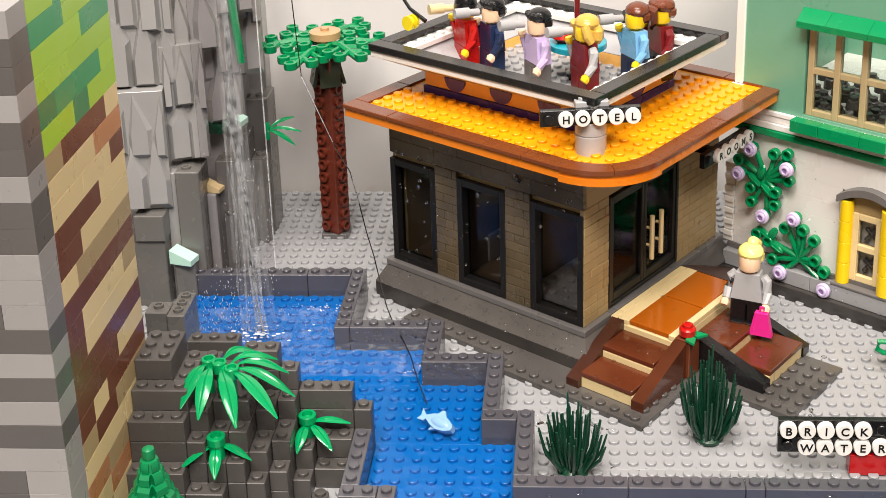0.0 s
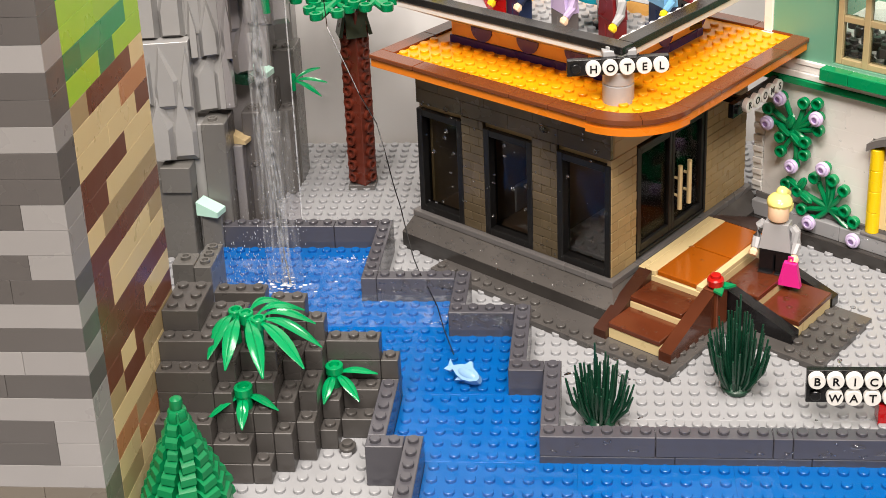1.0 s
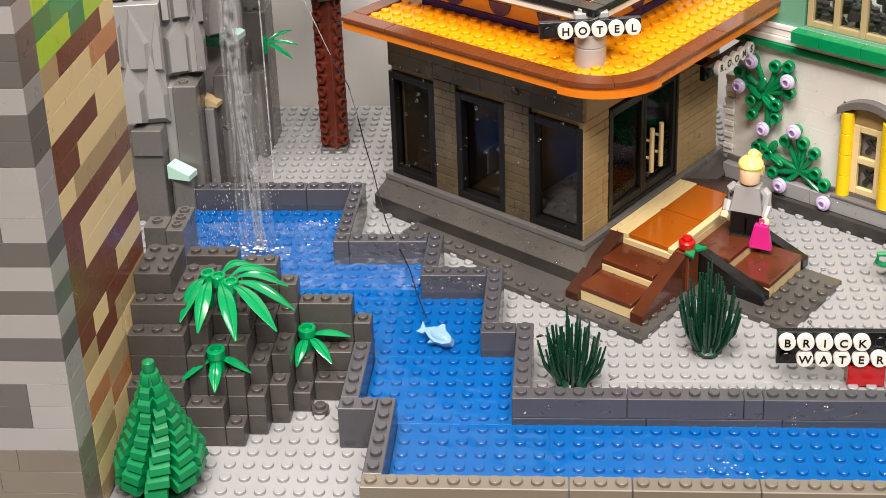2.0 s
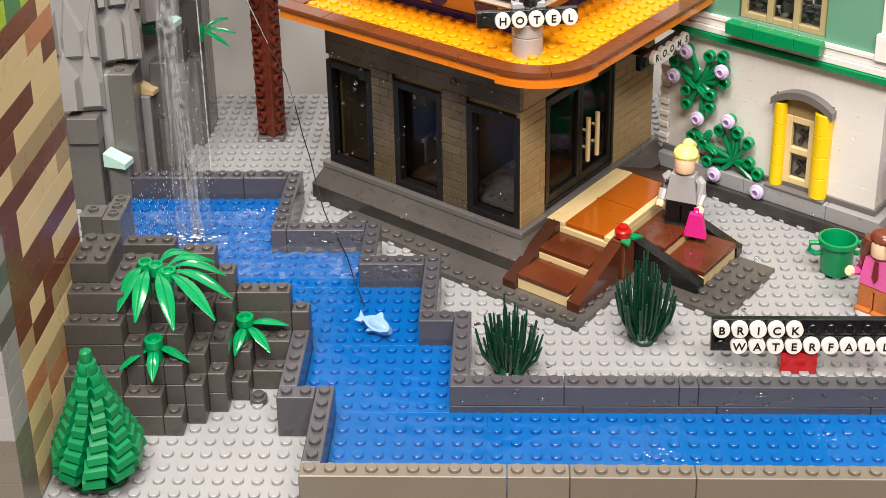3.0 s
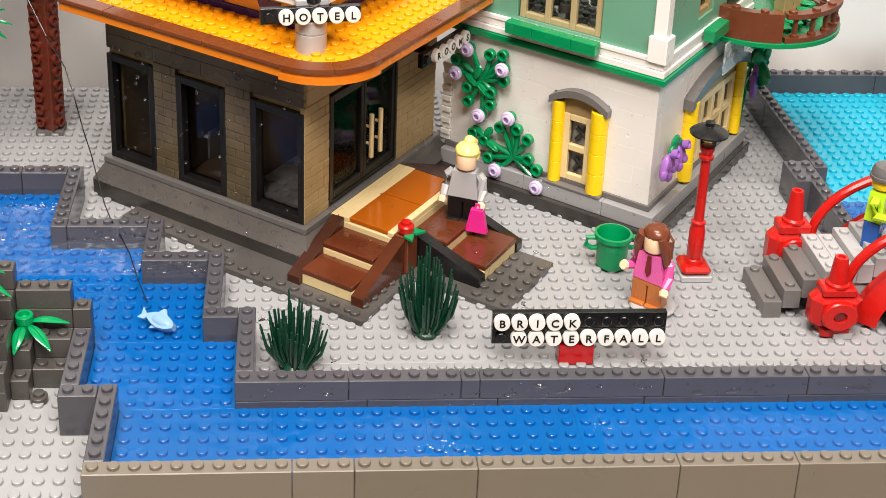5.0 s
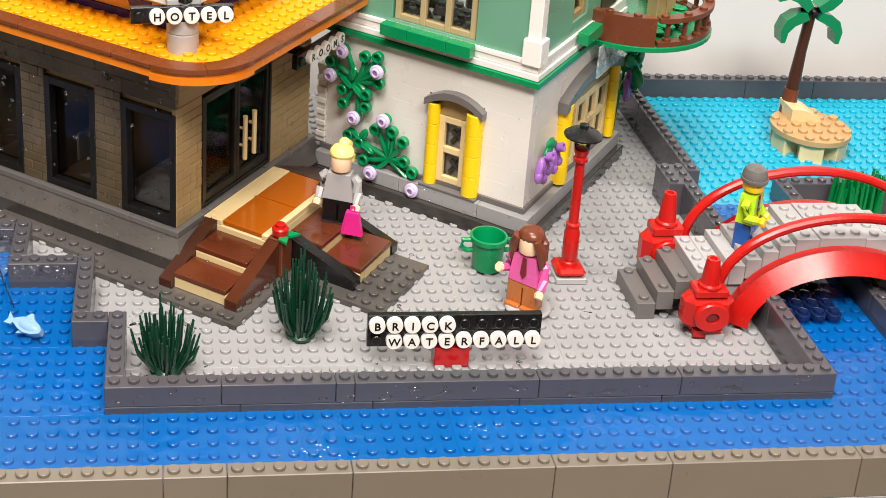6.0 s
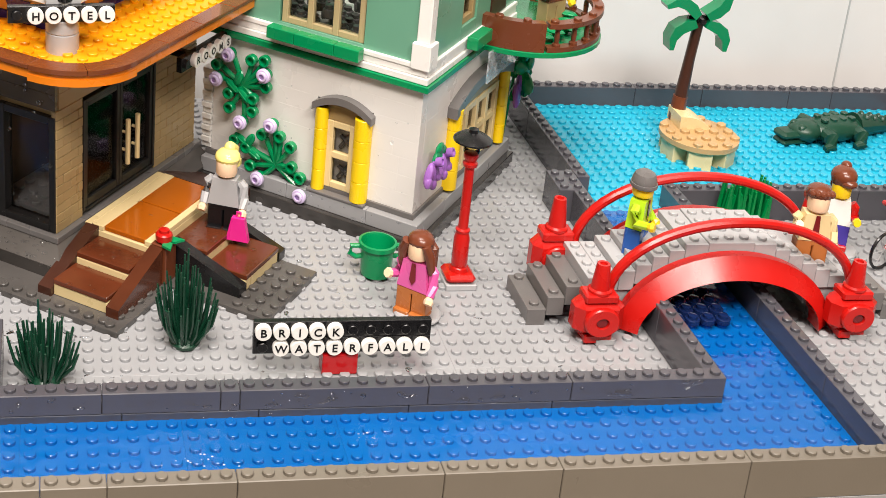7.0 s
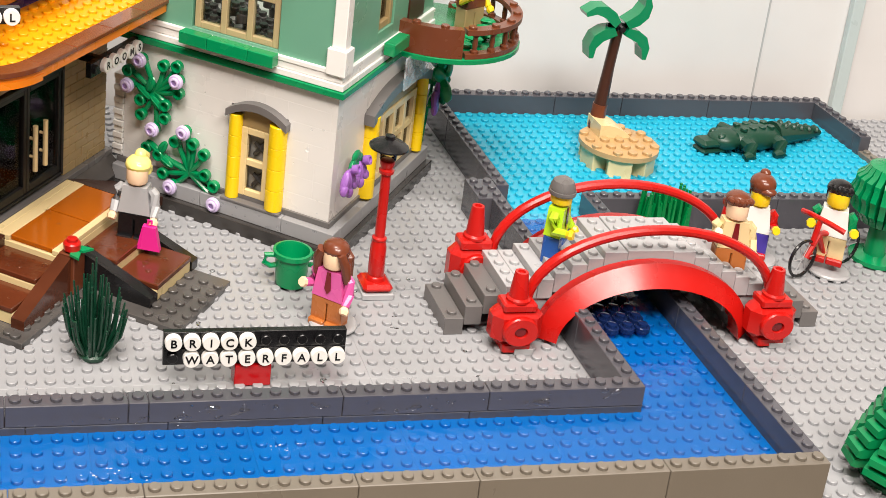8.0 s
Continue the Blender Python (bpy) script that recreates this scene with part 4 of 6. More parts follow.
ring_seg(g, 5.2, 5.9, 11.56, 13.6, -110, -52, 12)
part("panel", g, BROWN, balcony, "reddish brown curved panel")
part("bottom_rail", ring_seg(Geo(BC), 5.2, 5.9, 11.56, 11.9, -50, 100, 28), BROWN, balcony)
g = ring_seg(Geo(BC), 5.15, 5.95, 13.25, 13.6, -50, 100, 28)
for k in range(11):
    a = math.radians(-105 + 20 * k)
    g.stud(5.55 * math.cos(a), 5.55 * math.sin(a), 13.6)
part("hand_rail", g, BROWN, balcony, "brown studded hand rail")
for k in range(10):
    a = math.radians(-42 + 15 * k)
    g = Geo(BC @ pose(5.55 * math.cos(a), 5.55 * math.sin(a), 11.9)).lathe([(0.3, 0), (0.3, 0.15), (0.17, 0.25), (0.2, 0.7), (0.17, 1.1), (0.28, 1.25), (0.28, 1.35)], 10)
    part("baluster", g, BROWN, balcony)
plant = thing("balcony_plant", "green leafy plant behind the balcony railing", "plant", *(BC @ Vector((3.2, 0, 11.5))))
g = Geo(BC)
for k in range(9):
    a = k * 2.4
    x, y = 3.6 * math.cos(math.radians(-40 + 15 * k)), 3.6 * math.sin(math.radians(-40 + 15 * k))
    g.ball((x, y, 11.9 + 0.25 * (k % 3)), (0.8, 0.5, 0.18), pose(0, 0, 0), 8, 6)
    g.rod((x, y, 11.5), (x, y, 12.2), 0.15)
part("leaf", g, GREEN, plant)
g = Geo(KM).box(1.0, 1.12, 8.6, 15.6, 8.9, 11.2, 0.02)
part("clear_panel", g, veil("smoky_clear", 0.3, 0.1), house, "smoky clear panel under the balcony")
part("door_leaf", Geo(KU).box(-0.2, 0.1, 10.8, 13.8, 11.6, 17.5, 0.05), DARK_BROWN, house)
part("bracket", Geo(KU).box(-16.4, -14.6, -1.2, -0.35, 11.0, 11.6, 0.05).box(-16.8, -16.2, -1.6, -1.0, 11.1, 12.0, 0.1), LIGHT_GREY, house)


# climbing plants: green stems with knobs, lilac flowers
def climber(base, knobs, flowers, leaves, m):
    ob = thing("climbing_plant", "green climbing plant with lilac round flowers on white wall", "plant", *(m @ Vector(base)), group="climbers on the house wall")
    x0, z0 = base[0], base[2]
    for x1, z1 in knobs + flowers:
        g = Geo(m)
        g.tube([(x0, -0.2, z0), ((x0 + x1) / 2 + 0.12, -0.42, (z0 + z1) / 2), (x1, -0.3, z1)], [0.24, 0.18, 0.2], 8)
        g.lathe([(0.26, 0), (0.4, 0.08), (0.4, 0.46), (0.36, 0.5), (0.26, 0.5), (0.22, 0.22)], 14, pose(x1, -0.3, z1, 90))
        part("stem", g, GREEN, ob)
    for x, z, a in leaves:
        g = Geo(m @ pose(x, -0.62, z) @ pose(0, 0, 0, 0, a, 0))
        g.ball((0, 0, 0), (0.62, 0.16, 0.3), nu=12, nv=6).ball((0, -0.1, 0), (0.55, 0.1, 0.06), nu=10, nv=6)
        part("leaf", g, GREEN, ob)
    for x, z in flowers:
        g = Geo(m @ pose(x, -0.78, z, 90))
        g.lathe([(0.4, 0.0), (0.5, 0.06), (0.5, 0.26), (0.44, 0.32), (0.33, 0.32), (0.33, 0.44), (0.28, 0.47), (0.2, 0.47), (0.18, 0.34)], 18)
        fl = part("flower", g, plastic("pale_lilac", (206, 190, 224), 0.22, 0.04), ob, "pale lilac round flower")
        part("heart", Geo(m @ pose(x, -1.13, z, 90)).lathe([(0.19, 0), (0.19, 0.03)], 10), plastic("heart_purple", (150, 122, 176), 0.3), fl)


climber((-12.9, 0, 7.8), ((-14.85, 8.9), (-12.2, 9.9), (-11.2, 10.1), (-11.0, 8.3), (-13.85, 7.1), (-13.75, 6.1), (-11.95, 6.3), (-11.95, 7.2)),
        ((-13.85, 9.95), (-14.7, 8.0), (-11.05, 9.2), (-12.7, 5.4)), ((-13.1, 8.4, -70), (-13.6, 7.7, 35), (-12.6, 7.2, 40)), KM)
climber((-10.1, 0, 2.9), ((-11.1, 4.9), (-9.75, 5.1), (-8.9, 4.6), (-8.75, 3.2), (-8.05, 2.6), (-11.9, 2.4), (-12.3, 3.6), (-13.2, 3.9)),
        ((-10.35, 5.85), (-11.15, 1.75), (-7.85, 1.5)), ((-12.0, 4.2, -60), (-12.7, 4.1, 30), (-11.7, 3.3, 25)), KM)
wis = thing("wisteria", "lilac hanging blossom with green leaf at the house corner", "plant", *(KM @ Vector((0.4, 2.6, 3))), group="hanging blossoms")
LILAC = plastic("lilac", (158, 104, 188), 0.22, 0.08)
for y0, z0 in ((0.8, 5.8), (2.6, 5.8)):
    for dy, dz, a in ((-0.55, -0.5, -28), (0.0, -0.8, 0), (0.5, -0.55, 26)):
        g = Geo(KM @ pose(0.8, y0 + dy, z0 + dz) @ pose(0, 0, 0, a, 0, 0)).ball((0, 0, 0), (0.3, 0.27, 0.85), nu=10, nv=8).ball((0.1, 0, -0.5), (0.3, 0.32, 0.4), nu=10, nv=6)
        part("petal", g, LILAC, wis)
    part("bud", Geo(KM @ pose(1.0, y0 + 0.2, z0 + 0.2, 0, 70)).lathe([(0.3, 0), (0.32, 0.1), (0.32, 0.4), (0.2, 0.42), (0.18, 0.3)], 12), LILAC, wis)
g = Geo(KM)
for y, z, a in ((1.5, 6.0, 40), (2.0, 6.5, 10), (2.6, 6.2, -30), (2.1, 5.8, 0)):
    g.ball((0, 0, 0), (0.2, 0.6, 0.34), m=pose(0.7, y, z, a, 0, 0), nu=10, nv=6)
part("leaf", g, GREEN, wis)
shrub = thing("corner_shrub", "tall green leafy stem with lilac blossom behind the house", "plant", *(KM @ Vector((-0.2, 16.9, 0))), group="hanging blossoms")
g = Geo(KM)
for k in range(7):
    g.ball((0, 0, 0), (0.35, 1.0, 0.62), m=pose(0.7 + 0.35 * (k % 3), 16.4 + 0.5 * (k % 2), 5.6 + 0.52 * k, 30 * (k % 3), 0, 40 * k), nu=10, nv=6)
g.rod((-0.2, 16.9, 0), (0.5, 16.6, 8.0), 0.12)
part("leaf", g, GREEN, shrub)
g = Geo(KM)
for dy, dz in ((15.8, 5.9), (16.3, 6.5), (16.0, 5.4)):
    g.ball((0, 0, 0), (0.3, 0.4, 0.8), m=pose(1.0, dy, dz), nu=10, nv=6)
part("blossom", g, plastic("lilac_dark", (140, 86, 176), 0.25, 0.08), shrub)

# ---- figures, bridge, props ----
def toy_figure(m, hair, skin, torso, arm, legs, label, hair_style="short", extra=None, lift=(35, -20), shoe=None):
    """A plain toy figure, one mesh: legs, body, arms, head and hair; it faces -y."""
    mats = [legs, torso, arm, skin, hair, shoe or legs, LIGHT_GREY]
    m = m @ Matrix.Diagonal((1.04, 1.04, 1.13, 1))
    g = Geo(m)
    for s in (-1, 1):
        g.use(0).box(s * 0.5 - 0.47, s * 0.5 + 0.47, -0.48, 0.48, 0.3, 1.42, 0.06)
        g.use(5).box(s * 0.5 - 0.47, s * 0.5 + 0.47, -0.75, 0.48, 0.0, 0.36, 0.06)
    g.use(0).box(-0.97, 0.97, -0.48, 0.48, 1.3, 1.62, 0.06)
    v = [(-0.97, -0.5, 1.63), (0.97, -0.5, 1.63), (0.97, 0.5, 1.63), (-0.97, 0.5, 1.63), (-0.72, -0.46, 3.2), (0.72, -0.46, 3.2), (0.72, 0.46, 3.2), (-0.72, 0.46, 3.2)]
    g.use(1).add(v, [[0, 1, 2, 3], [4, 5, 6, 7], [0, 1, 5, 4], [1, 2, 6, 5], [2, 3, 7, 6], [3, 0, 4, 7]])
    for s, a in ((-1, lift[0]), (1, lift[1])):
        a = math.radians(a)
        sh = Vector((s * 0.85, 0, 2.85))
        el = sh + Vector((s * 0.32, -0.15 - 0.1 * math.sin(a), -0.75))
        hd = el + Vector((s * 0.05, -0.75 * math.cos(a) if a > 0 else -0.45, 0.75 * math.sin(a) if a > 0 else -0.5))
        g.use(2).tube([sh + Vector((0, 0, 0.15)), sh + Vector((s * 0.2, 0, -0.1)), el, hd], [0.26, 0.33, 0.3, 0.24], 8)
        d = (hd - el).normalized()
        g.use(3).tube([hd - d * 0.05, hd + d * 0.22, hd + d * 0.42], [0.16, 0.3, 0.24], 8)
    g.use(3).lathe([(0.35, 3.18), (0.35, 3.3), (0.6, 3.36), (0.64, 3.5), (0.64, 4.1), (0.58, 4.26), (0.3, 4.3)], 16)
    h = g.use(4)
    if hair_style == "cap":
        h.lathe([(0.74, 3.95), (0.76, 4.05), (0.74, 4.3), (0.6, 4.6), (0.3, 4.78), (0.05, 4.82)], 16)
        h.lathe([(0.78, 3.85), (0.82, 3.95), (0.8, 4.08), (0.74, 4.1)], 16)
    else:
        h.ball((0, 0.14, 4.3), (0.78, 0.8, 0.5), nu=14, nv=8)
        h.box(-0.72, 0.72, 0.1, 0.85, 3.6, 4.3, 0.2)
        if hair_style in ("long", "bob"):
            z = 2.5 if hair_style == "long" else 3.1
            h.box(-0.9, 0.9, 0.15, 1.0, z, 4.2, 0.3)
            for s in (-1, 1):
                h.tube([(s * 0.62, -0.38, 4.3), (s * 0.84, -0.3, 3.75), (s * 0.95, -0.1, z + 0.25)], [0.28, 0.32, 0.24], 10)
        elif hair_style == "bun":
            h.ball((0.05, 0.4, 4.75), (0.36, 0.4, 0.34), nu=12, nv=8)
            h.tube([(0.1, 0.6, 4.75), (0.2, 0.95, 4.5), (0.25, 0.95, 3.9)], [0.25, 0.28, 0.1], 8)
        elif hair_style == "short":
            for k in range(5):
                h.ball((-0.55 + 0.28 * k, -0.45 + 0.08 * abs(k - 2), 4.4), (0.25, 0.3, 0.22), nu=8, nv=6)
        elif hair_style == "full":
            h.ball((0, 0.1, 4.6), (0.86, 0.88, 0.66), nu=16, nv=10).ball((0.05, 0.45, 5.15), (0.36, 0.36, 0.3), nu=12, nv=8)
            h.ball((0.3, -0.4, 4.35), (0.6, 0.45, 0.3), nu=12, nv=8)
        elif hair_style == "tail":
            h.tube([(0.2, 0.7, 4.4), (0.35, 1.1, 4.2), (0.35, 1.15, 3.5), (0.3, 1.0, 3.1)], [0.25, 0.35, 0.3, 0.12], 8)
    if extra:
        extra(g, mats)
    p = m @ Vector((0, 0, 0))
    return solo("toy_figure", g, mats, label, "toy figure", p, group="toy figures")


def scope(mat_a=LIGHT_GREY):
    def f(g, mats):
        mats.append(mat_a)
        g.use(7).rod((-0.45, -0.7, 3.85), (-0.5, -1.5, 3.9), 0.22, n=12)
        g.rod((-0.5, -1.4, 3.9), (-0.55, -2.4, 3.95), 0.32, n=12)
    return f


def bag(mat):
    def f(g, mats):
        mats.append(mat)
        g.use(7).prism([(0.72, 1.35), (1.5, 1.35), (1.8, 0.0), (0.42, 0.0)], 0.0, 0.42, pose(0, -0.8, 0, 90))
        g.tube([(0.95, -0.95, 1.3), (1.0, -0.95, 1.65), (1.2, -0.95, 1.65), (1.25, -0.95, 1.3)], 0.07, 6)
    return f


def jacket(mat):
    def f(g, mats):
        mats.append(mat)
        g.use(7).prism([(-0.12, 3.15), (0.12, 3.15), (0.2, 2.2), (0, 1.9), (-0.2, 2.2)], 0.0, 0.03, pose(0, -0.567, 0, 88.54))
    return f


toy_figure(turn(*(HM @ Vector((7.05, 8.0, 1.85))), -22), BLONDE, LIGHT_NOUGAT, LIGHT_GREY, LIGHT_GREY, BLACK, "blonde toy figure in grey jacket with pink bag", "bun", bag(MAGENTA), lift=(-20, -20))
toy_figure(turn(31.35, 16.9, 0.2, -42), HAIR_BROWN, LIGHT_NOUGAT, PINK, PINK, MEDIUM_NOUGAT, "brown-haired toy figure in pink jacket and nougat trousers", "long", jacket(DARK_RED), lift=(20, -20))
toy_figure(turn(45.5, 18.1, 3.7, 50), DARK_GREY, SKIN_YELLOW, VEST_LIME, VEST_LIME, MID_BLUE, "toy figure with grey cap and lime vest on the bridge", "cap", jacket(BLACK), lift=(5, -20))
toy_figure(turn(56.75, 17.0, 3.3, -12), HAIR_BROWN, LIGHT_NOUGAT, TAN, TAN, MEDIUM_NOUGAT, "brown-haired toy figure in tan suit with dark tie", "short", jacket(DARK_RED), lift=(40, -20))
toy_figure(turn(63.2, 24.4, 0.4, -28), HAIR_BROWN, SKIN_YELLOW, WHITE, RED, PURPLE, "brown-haired toy figure in white top and purple shorts", "full", lift=(-10, 10), shoe=RED)
toy_figure(turn(67.9, 22.6, 0.9, -35, s=1.08), BLACK, SKIN_YELLOW, WHITE, GREEN, TAN, "black-haired toy figure with green sleeves on red bicycle", "short", lift=(15, 15), shoe=RED)
ROOF_Z = 14.72
for (x, y, rz), a in (((-14.6, 6.6, -60), dict(hair=BLACK, skin=SKIN_YELLOW, torso=RED, arm=RED, legs=RED, label="toy figure in red overalls with brass telescope", hair_style="cap", extra=scope(TAN))),
                      ((-12.5, 6.8, -60), dict(hair=BLACK, skin=LIGHT_NOUGAT, torso=DARK_BLUE, arm=DARK_BLUE, legs=DARK_BLUE, label="toy figure in dark blue suit with telescope", extra=scope())),
                      ((-8.3, 6.4, -60), dict(hair=BLACK, skin=LIGHT_NOUGAT, torso=LAVENDER, arm=LAVENDER, legs=DARK_GREY, label="toy figure in lilac shirt with grey telescope", extra=scope())),
                      ((-4.9, 7.0, -60), dict(hair=plastic("golden_hair", (206, 166, 78), 0.25, 0.06), skin=SKIN_YELLOW, torso=DARK_RED, arm=LIGHT_GREY, legs=DARK_RED, label="blonde toy figure in grey jacket with telescope", hair_style="bob", extra=scope())),
                      ((-3.7, 11.0, -60), dict(hair=HAIR_BROWN, skin=SKIN_YELLOW, torso=SKY_BLUE, arm=SKY_BLUE, legs=DARK_BLUE, label="brown-haired toy figure in light blue shirt with telescope", hair_style="tail", extra=scope())),
                      ((-2.9, 12.85, -60), dict(hair=HAIR_BROWN, skin=SKIN_YELLOW, torso=DARK_RED, arm=DARK_RED, legs=BLACK, label="brown-haired toy figure in dark red jacket with telescope", extra=scope(BLACK)))):
    p = HM @ Vector((x, y, ROOF_Z))
    toy_figure(turn(*p, rz), lift=(80, -20), **a)
toy_figure(turn(*(BC @ Vector((2.0, 1.2, 11.6))), 30), RED, SKIN_YELLOW, BROWN, SKIN_YELLOW, DARK_TAN, "toy figure in brown standing on the balcony", "short")
for x, y in ((63.5, 24.1), (68.1, 22.2), (31.6, 16.9)):
    solo("round_stand", Geo(turn(x, y, 0.2)).lathe([(1.45, 0), (1.45, 0.1), (1.35, 0.2)], 24), LIGHT_GREY, "clear grey round plate under a toy figure", "stand", (x, y, 0.2), group="round stands")

# bicycle
bike = thing("bicycle", "small red bicycle with thin black tyres", "bicycle", 67.7, 22.5, 0.2)
BM = turn(67.7, 22.5, 0.2, 21, s=1.3)
g = Geo(BM)
g.tube([(-1.6, 0, 1.0), (-0.9, 0, 2.2), (0.9, 0, 2.1), (1.6, 0, 1.0)], 0.17, 8).tube([(-0.9, 0, 2.2), (-0.1, 0, 0.9), (0.9, 0, 2.1)], 0.17, 8).rod((-0.1, 0, 0.9), (1.6, 0, 1.0), 0.15)
part("bike_frame", g, RED, bike)
g = Geo(BM).rod((-1.3, 0, 1.7), (-1.0, 0, 3.0), 0.15).tube([(-0.7, -1.3, 2.9), (-1.0, -0.6, 3.1), (-1.0, 0.6, 3.1), (-0.7, 1.3, 2.9)], 0.15, 8)
part("handlebar", g, RED, bike)
part("saddle", Geo(BM).ball((1.0, 0, 2.5), (0.6, 0.4, 0.2), nu=10, nv=6), RED, bike)
for x in (-1.85, 1.85):
    w = part("wheel", Geo(BM @ pose(x, 0, 1.0, 90)).tube([(1.0 * math.cos(k * math.pi / 14), 1.0 * math.sin(k * math.pi / 14), 0) for k in range(29)], 0.085, 6), BLACK, bike, "thin black tyre")
    g = Geo(BM @ pose(x, 0, 1.0, 90))
    for k in range(6):
        a = k * math.pi / 3
        g.rod((0, 0, 0), (0.95 * math.cos(a), 0.95 * math.sin(a), 0), 0.025, n=5)
    part("spokes", g, LIGHT_GREY, w)

# bridge
bridge = thing("arched_bridge", "red arched bridge with light grey stepped deck", "bridge", 50, 17.5, 0)
CX, Y0, Y1 = 50.6, 14.2, 21.2


def arch_band(half_out, half_in, rise_out, rise_in, y0, y1, z0, n=24):
    g = Geo()
    verts, faces = [], []
    for i in range(n + 1):
        t = math.pi * i / n
        for h, r, y in ((half_out, rise_out, y0 + 0.8), (half_out, rise_out, y1), (half_in, rise_in, y1), (half_in, rise_in, y0)):
            verts.append((CX - h * math.cos(t), y, z0 + r * math.sin(t)))
    for i in range(n):
        for k in range(4):
            faces.append([4 * i + k, 4 * i + (k + 1) % 4, 4 * i + 4 + (k + 1) % 4, 4 * i + 4 + k])
    faces += [[0, 1, 2, 3], [4 * n + k for k in range(4)]]
    return g.add(verts, faces)


part("arch", arch_band(7.0, 6.0, 4.85, 3.6, Y0 - 0.2, Y0 + 1.2, 0.3), RED, bridge, "glossy red arch")
part("arch", arch_band(7.0, 6.0, 4.85, 3.6, Y1 - 1.2, Y1, 0.3), RED, bridge, "glossy red arch")
part("soffit", arch_band(6.5, 5.9, 4.6, 3.8, Y0 + 1.0, Y1 - 1.2, 0.5), DARK_GREY, bridge)
for s in (-1, 1):
    for k, (x0, x1, z) in enumerate(((9.0, 10.0, 2.9), (8.0, 9.0, 3.3), (7.0, 8.0, 3.3), (6.0, 7.0, 3.75), (5.0, 6.0, 4.15), (4.0, 5.0, 4.7), (3.0, 4.0, 5.1), (1.5, 3.0, 5.5))):
        if k == 0:
            continue
        a, b = sorted((CX + s * x0, CX + s * x1))
        low = 2.45 if x0 >= 6 else (z - 1.3)
        g = Geo().box(a + 0.01, b - 0.01, Y0 + 1.3, Y1 - 1.3, low, z, 0.03)
        for j in range(4):
            if k >= 6 or k in (1, 2) or j in (0, 3):
                g.stud((a + b) / 2, Y0 + 1.9 + j * 1.05, z)
        part("deck_step", g, LIGHT_GREY, bridge, "light grey stepped deck brick")
    for k, (x0, x1, z) in enumerate(((9.0, 10.2, 2.6), (10.2, 11.3, 1.9), (11.3, 12.5, 1.1))):
        a, b = sorted((CX + s * x0, CX + s * x1))
        g = Geo().box(a + 0.01, b - 0.01, Y0 + 1.5, Y1 - 1.5, max(0.0, z - 1.25), z, 0.03)
        for j in (0, 3):
            g.stud((a + b) / 2, Y0 + 2.1 + j * 1.0, z)
        part("stair_step", g, DARK_GREY, bridge, "dark grey stair step at the bridge foot")
g = Geo().box(CX - 1.5, CX + 1.5, Y0 + 1.3, Y1 - 1.3, 4.9, 5.6, 0.03)
for i in range(3):
    for j in range(4):
        g.stud(CX - 1 + i, Y0 + 1.9 + j * 1.05, 5.6)
part("deck_step", g, LIGHT_GREY, bridge, "light grey stepped deck brick")
for x0, x1 in ((CX - 9, CX - 5.6), (CX + 5.6, CX + 9)):
    part("abutment", Geo().box(x0, x1, Y0 + 1.5, Y1 - 1.5, 1.25, 2.44, 0.03), LIGHT_GREY, bridge)
for y in (Y0 + 0.5, Y1 - 0.5):
    pts = []
    for i in range(25):
        t = math.pi * i / 24
        pts.append((CX - 8.0 * math.cos(t), y, 2.6 + 4.8 * math.sin(t) ** 0.95))
    part("rail", Geo().tube(pts, 0.31, 10), RED, bridge, "curved red hand rail")
    for s in (-1, 1):
        x = CX - 0.4 + s * 8.35 - (0.55 if y > 18 and s < 0 else 0)
        m = turn(x, y - (0.5 if y < 18 else 0.1), 0) @ Matrix.Diagonal((1.16, 1.12, 0.98 if y < 18 else 1.15, 1))
        g = Geo(m).box(-1.35, 1.35, -0.75, 0.75, 0.55, 2.9, 0.45).box(-0.9, 0.9, -0.6, 0.6, 2.75, 3.3, 0.1)
        g.box(-0.75, 0.75, -0.7, 0.7, 0.12, 0.7, 0.08)
        nw = part("newel", g, RED, bridge, "red chunky newel block")
        g = Geo(m @ pose(0, -0.72, 1.7, 90)).lathe([(0.95, 0), (0.95, 0.22), (0.88, 0.3), (0.36, 0.3), (0.3, 0.1)], 20)
        part("disc", g, RED, nw)
        # Dark red disc paints the shade at the bottom of the pin hole.
        part("pin_hole", Geo(m @ pose(0, -0.9, 1.7, 90)).lathe([(0.29, 0), (0.29, 0.02)], 14), DARK_RED, nw)
        part("cone", Geo(m).lathe([(0.62, 3.3), (0.62, 3.45), (0.5, 3.55), (0.36, 5.0), (0.33, 5.15), (0.2, 5.15), (0.18, 5.0)], 16), RED, nw)
        part("foot_plate", Geo(m).box(-0.1, 0.9, -0.75, 0.75, 0.01, 0.4, 0.03), LIGHT_GREY, nw)

cluster = thing("round_plates", "dark clear blue round plates lying under the bridge", "plates", 49, 17, 0.8)
CLEAR_BLUE = plastic("clear_dark_blue", (26, 44, 92), 0.08, 0.06, 0.02, 0.3, 1.5)
for i in range(4):
    for j in range(8):
        piece("round_plate", ("cluster",), lambda: Geo().lathe([(0.36, 0), (0.48, 0.1), (0.48, 0.4), (0.44, 0.44), (0.3, 0.44), (0.3, 0.62), (0.26, 0.64)], 14), CLEAR_BLUE, cluster, 47 + i, 14 + j, 1.0)

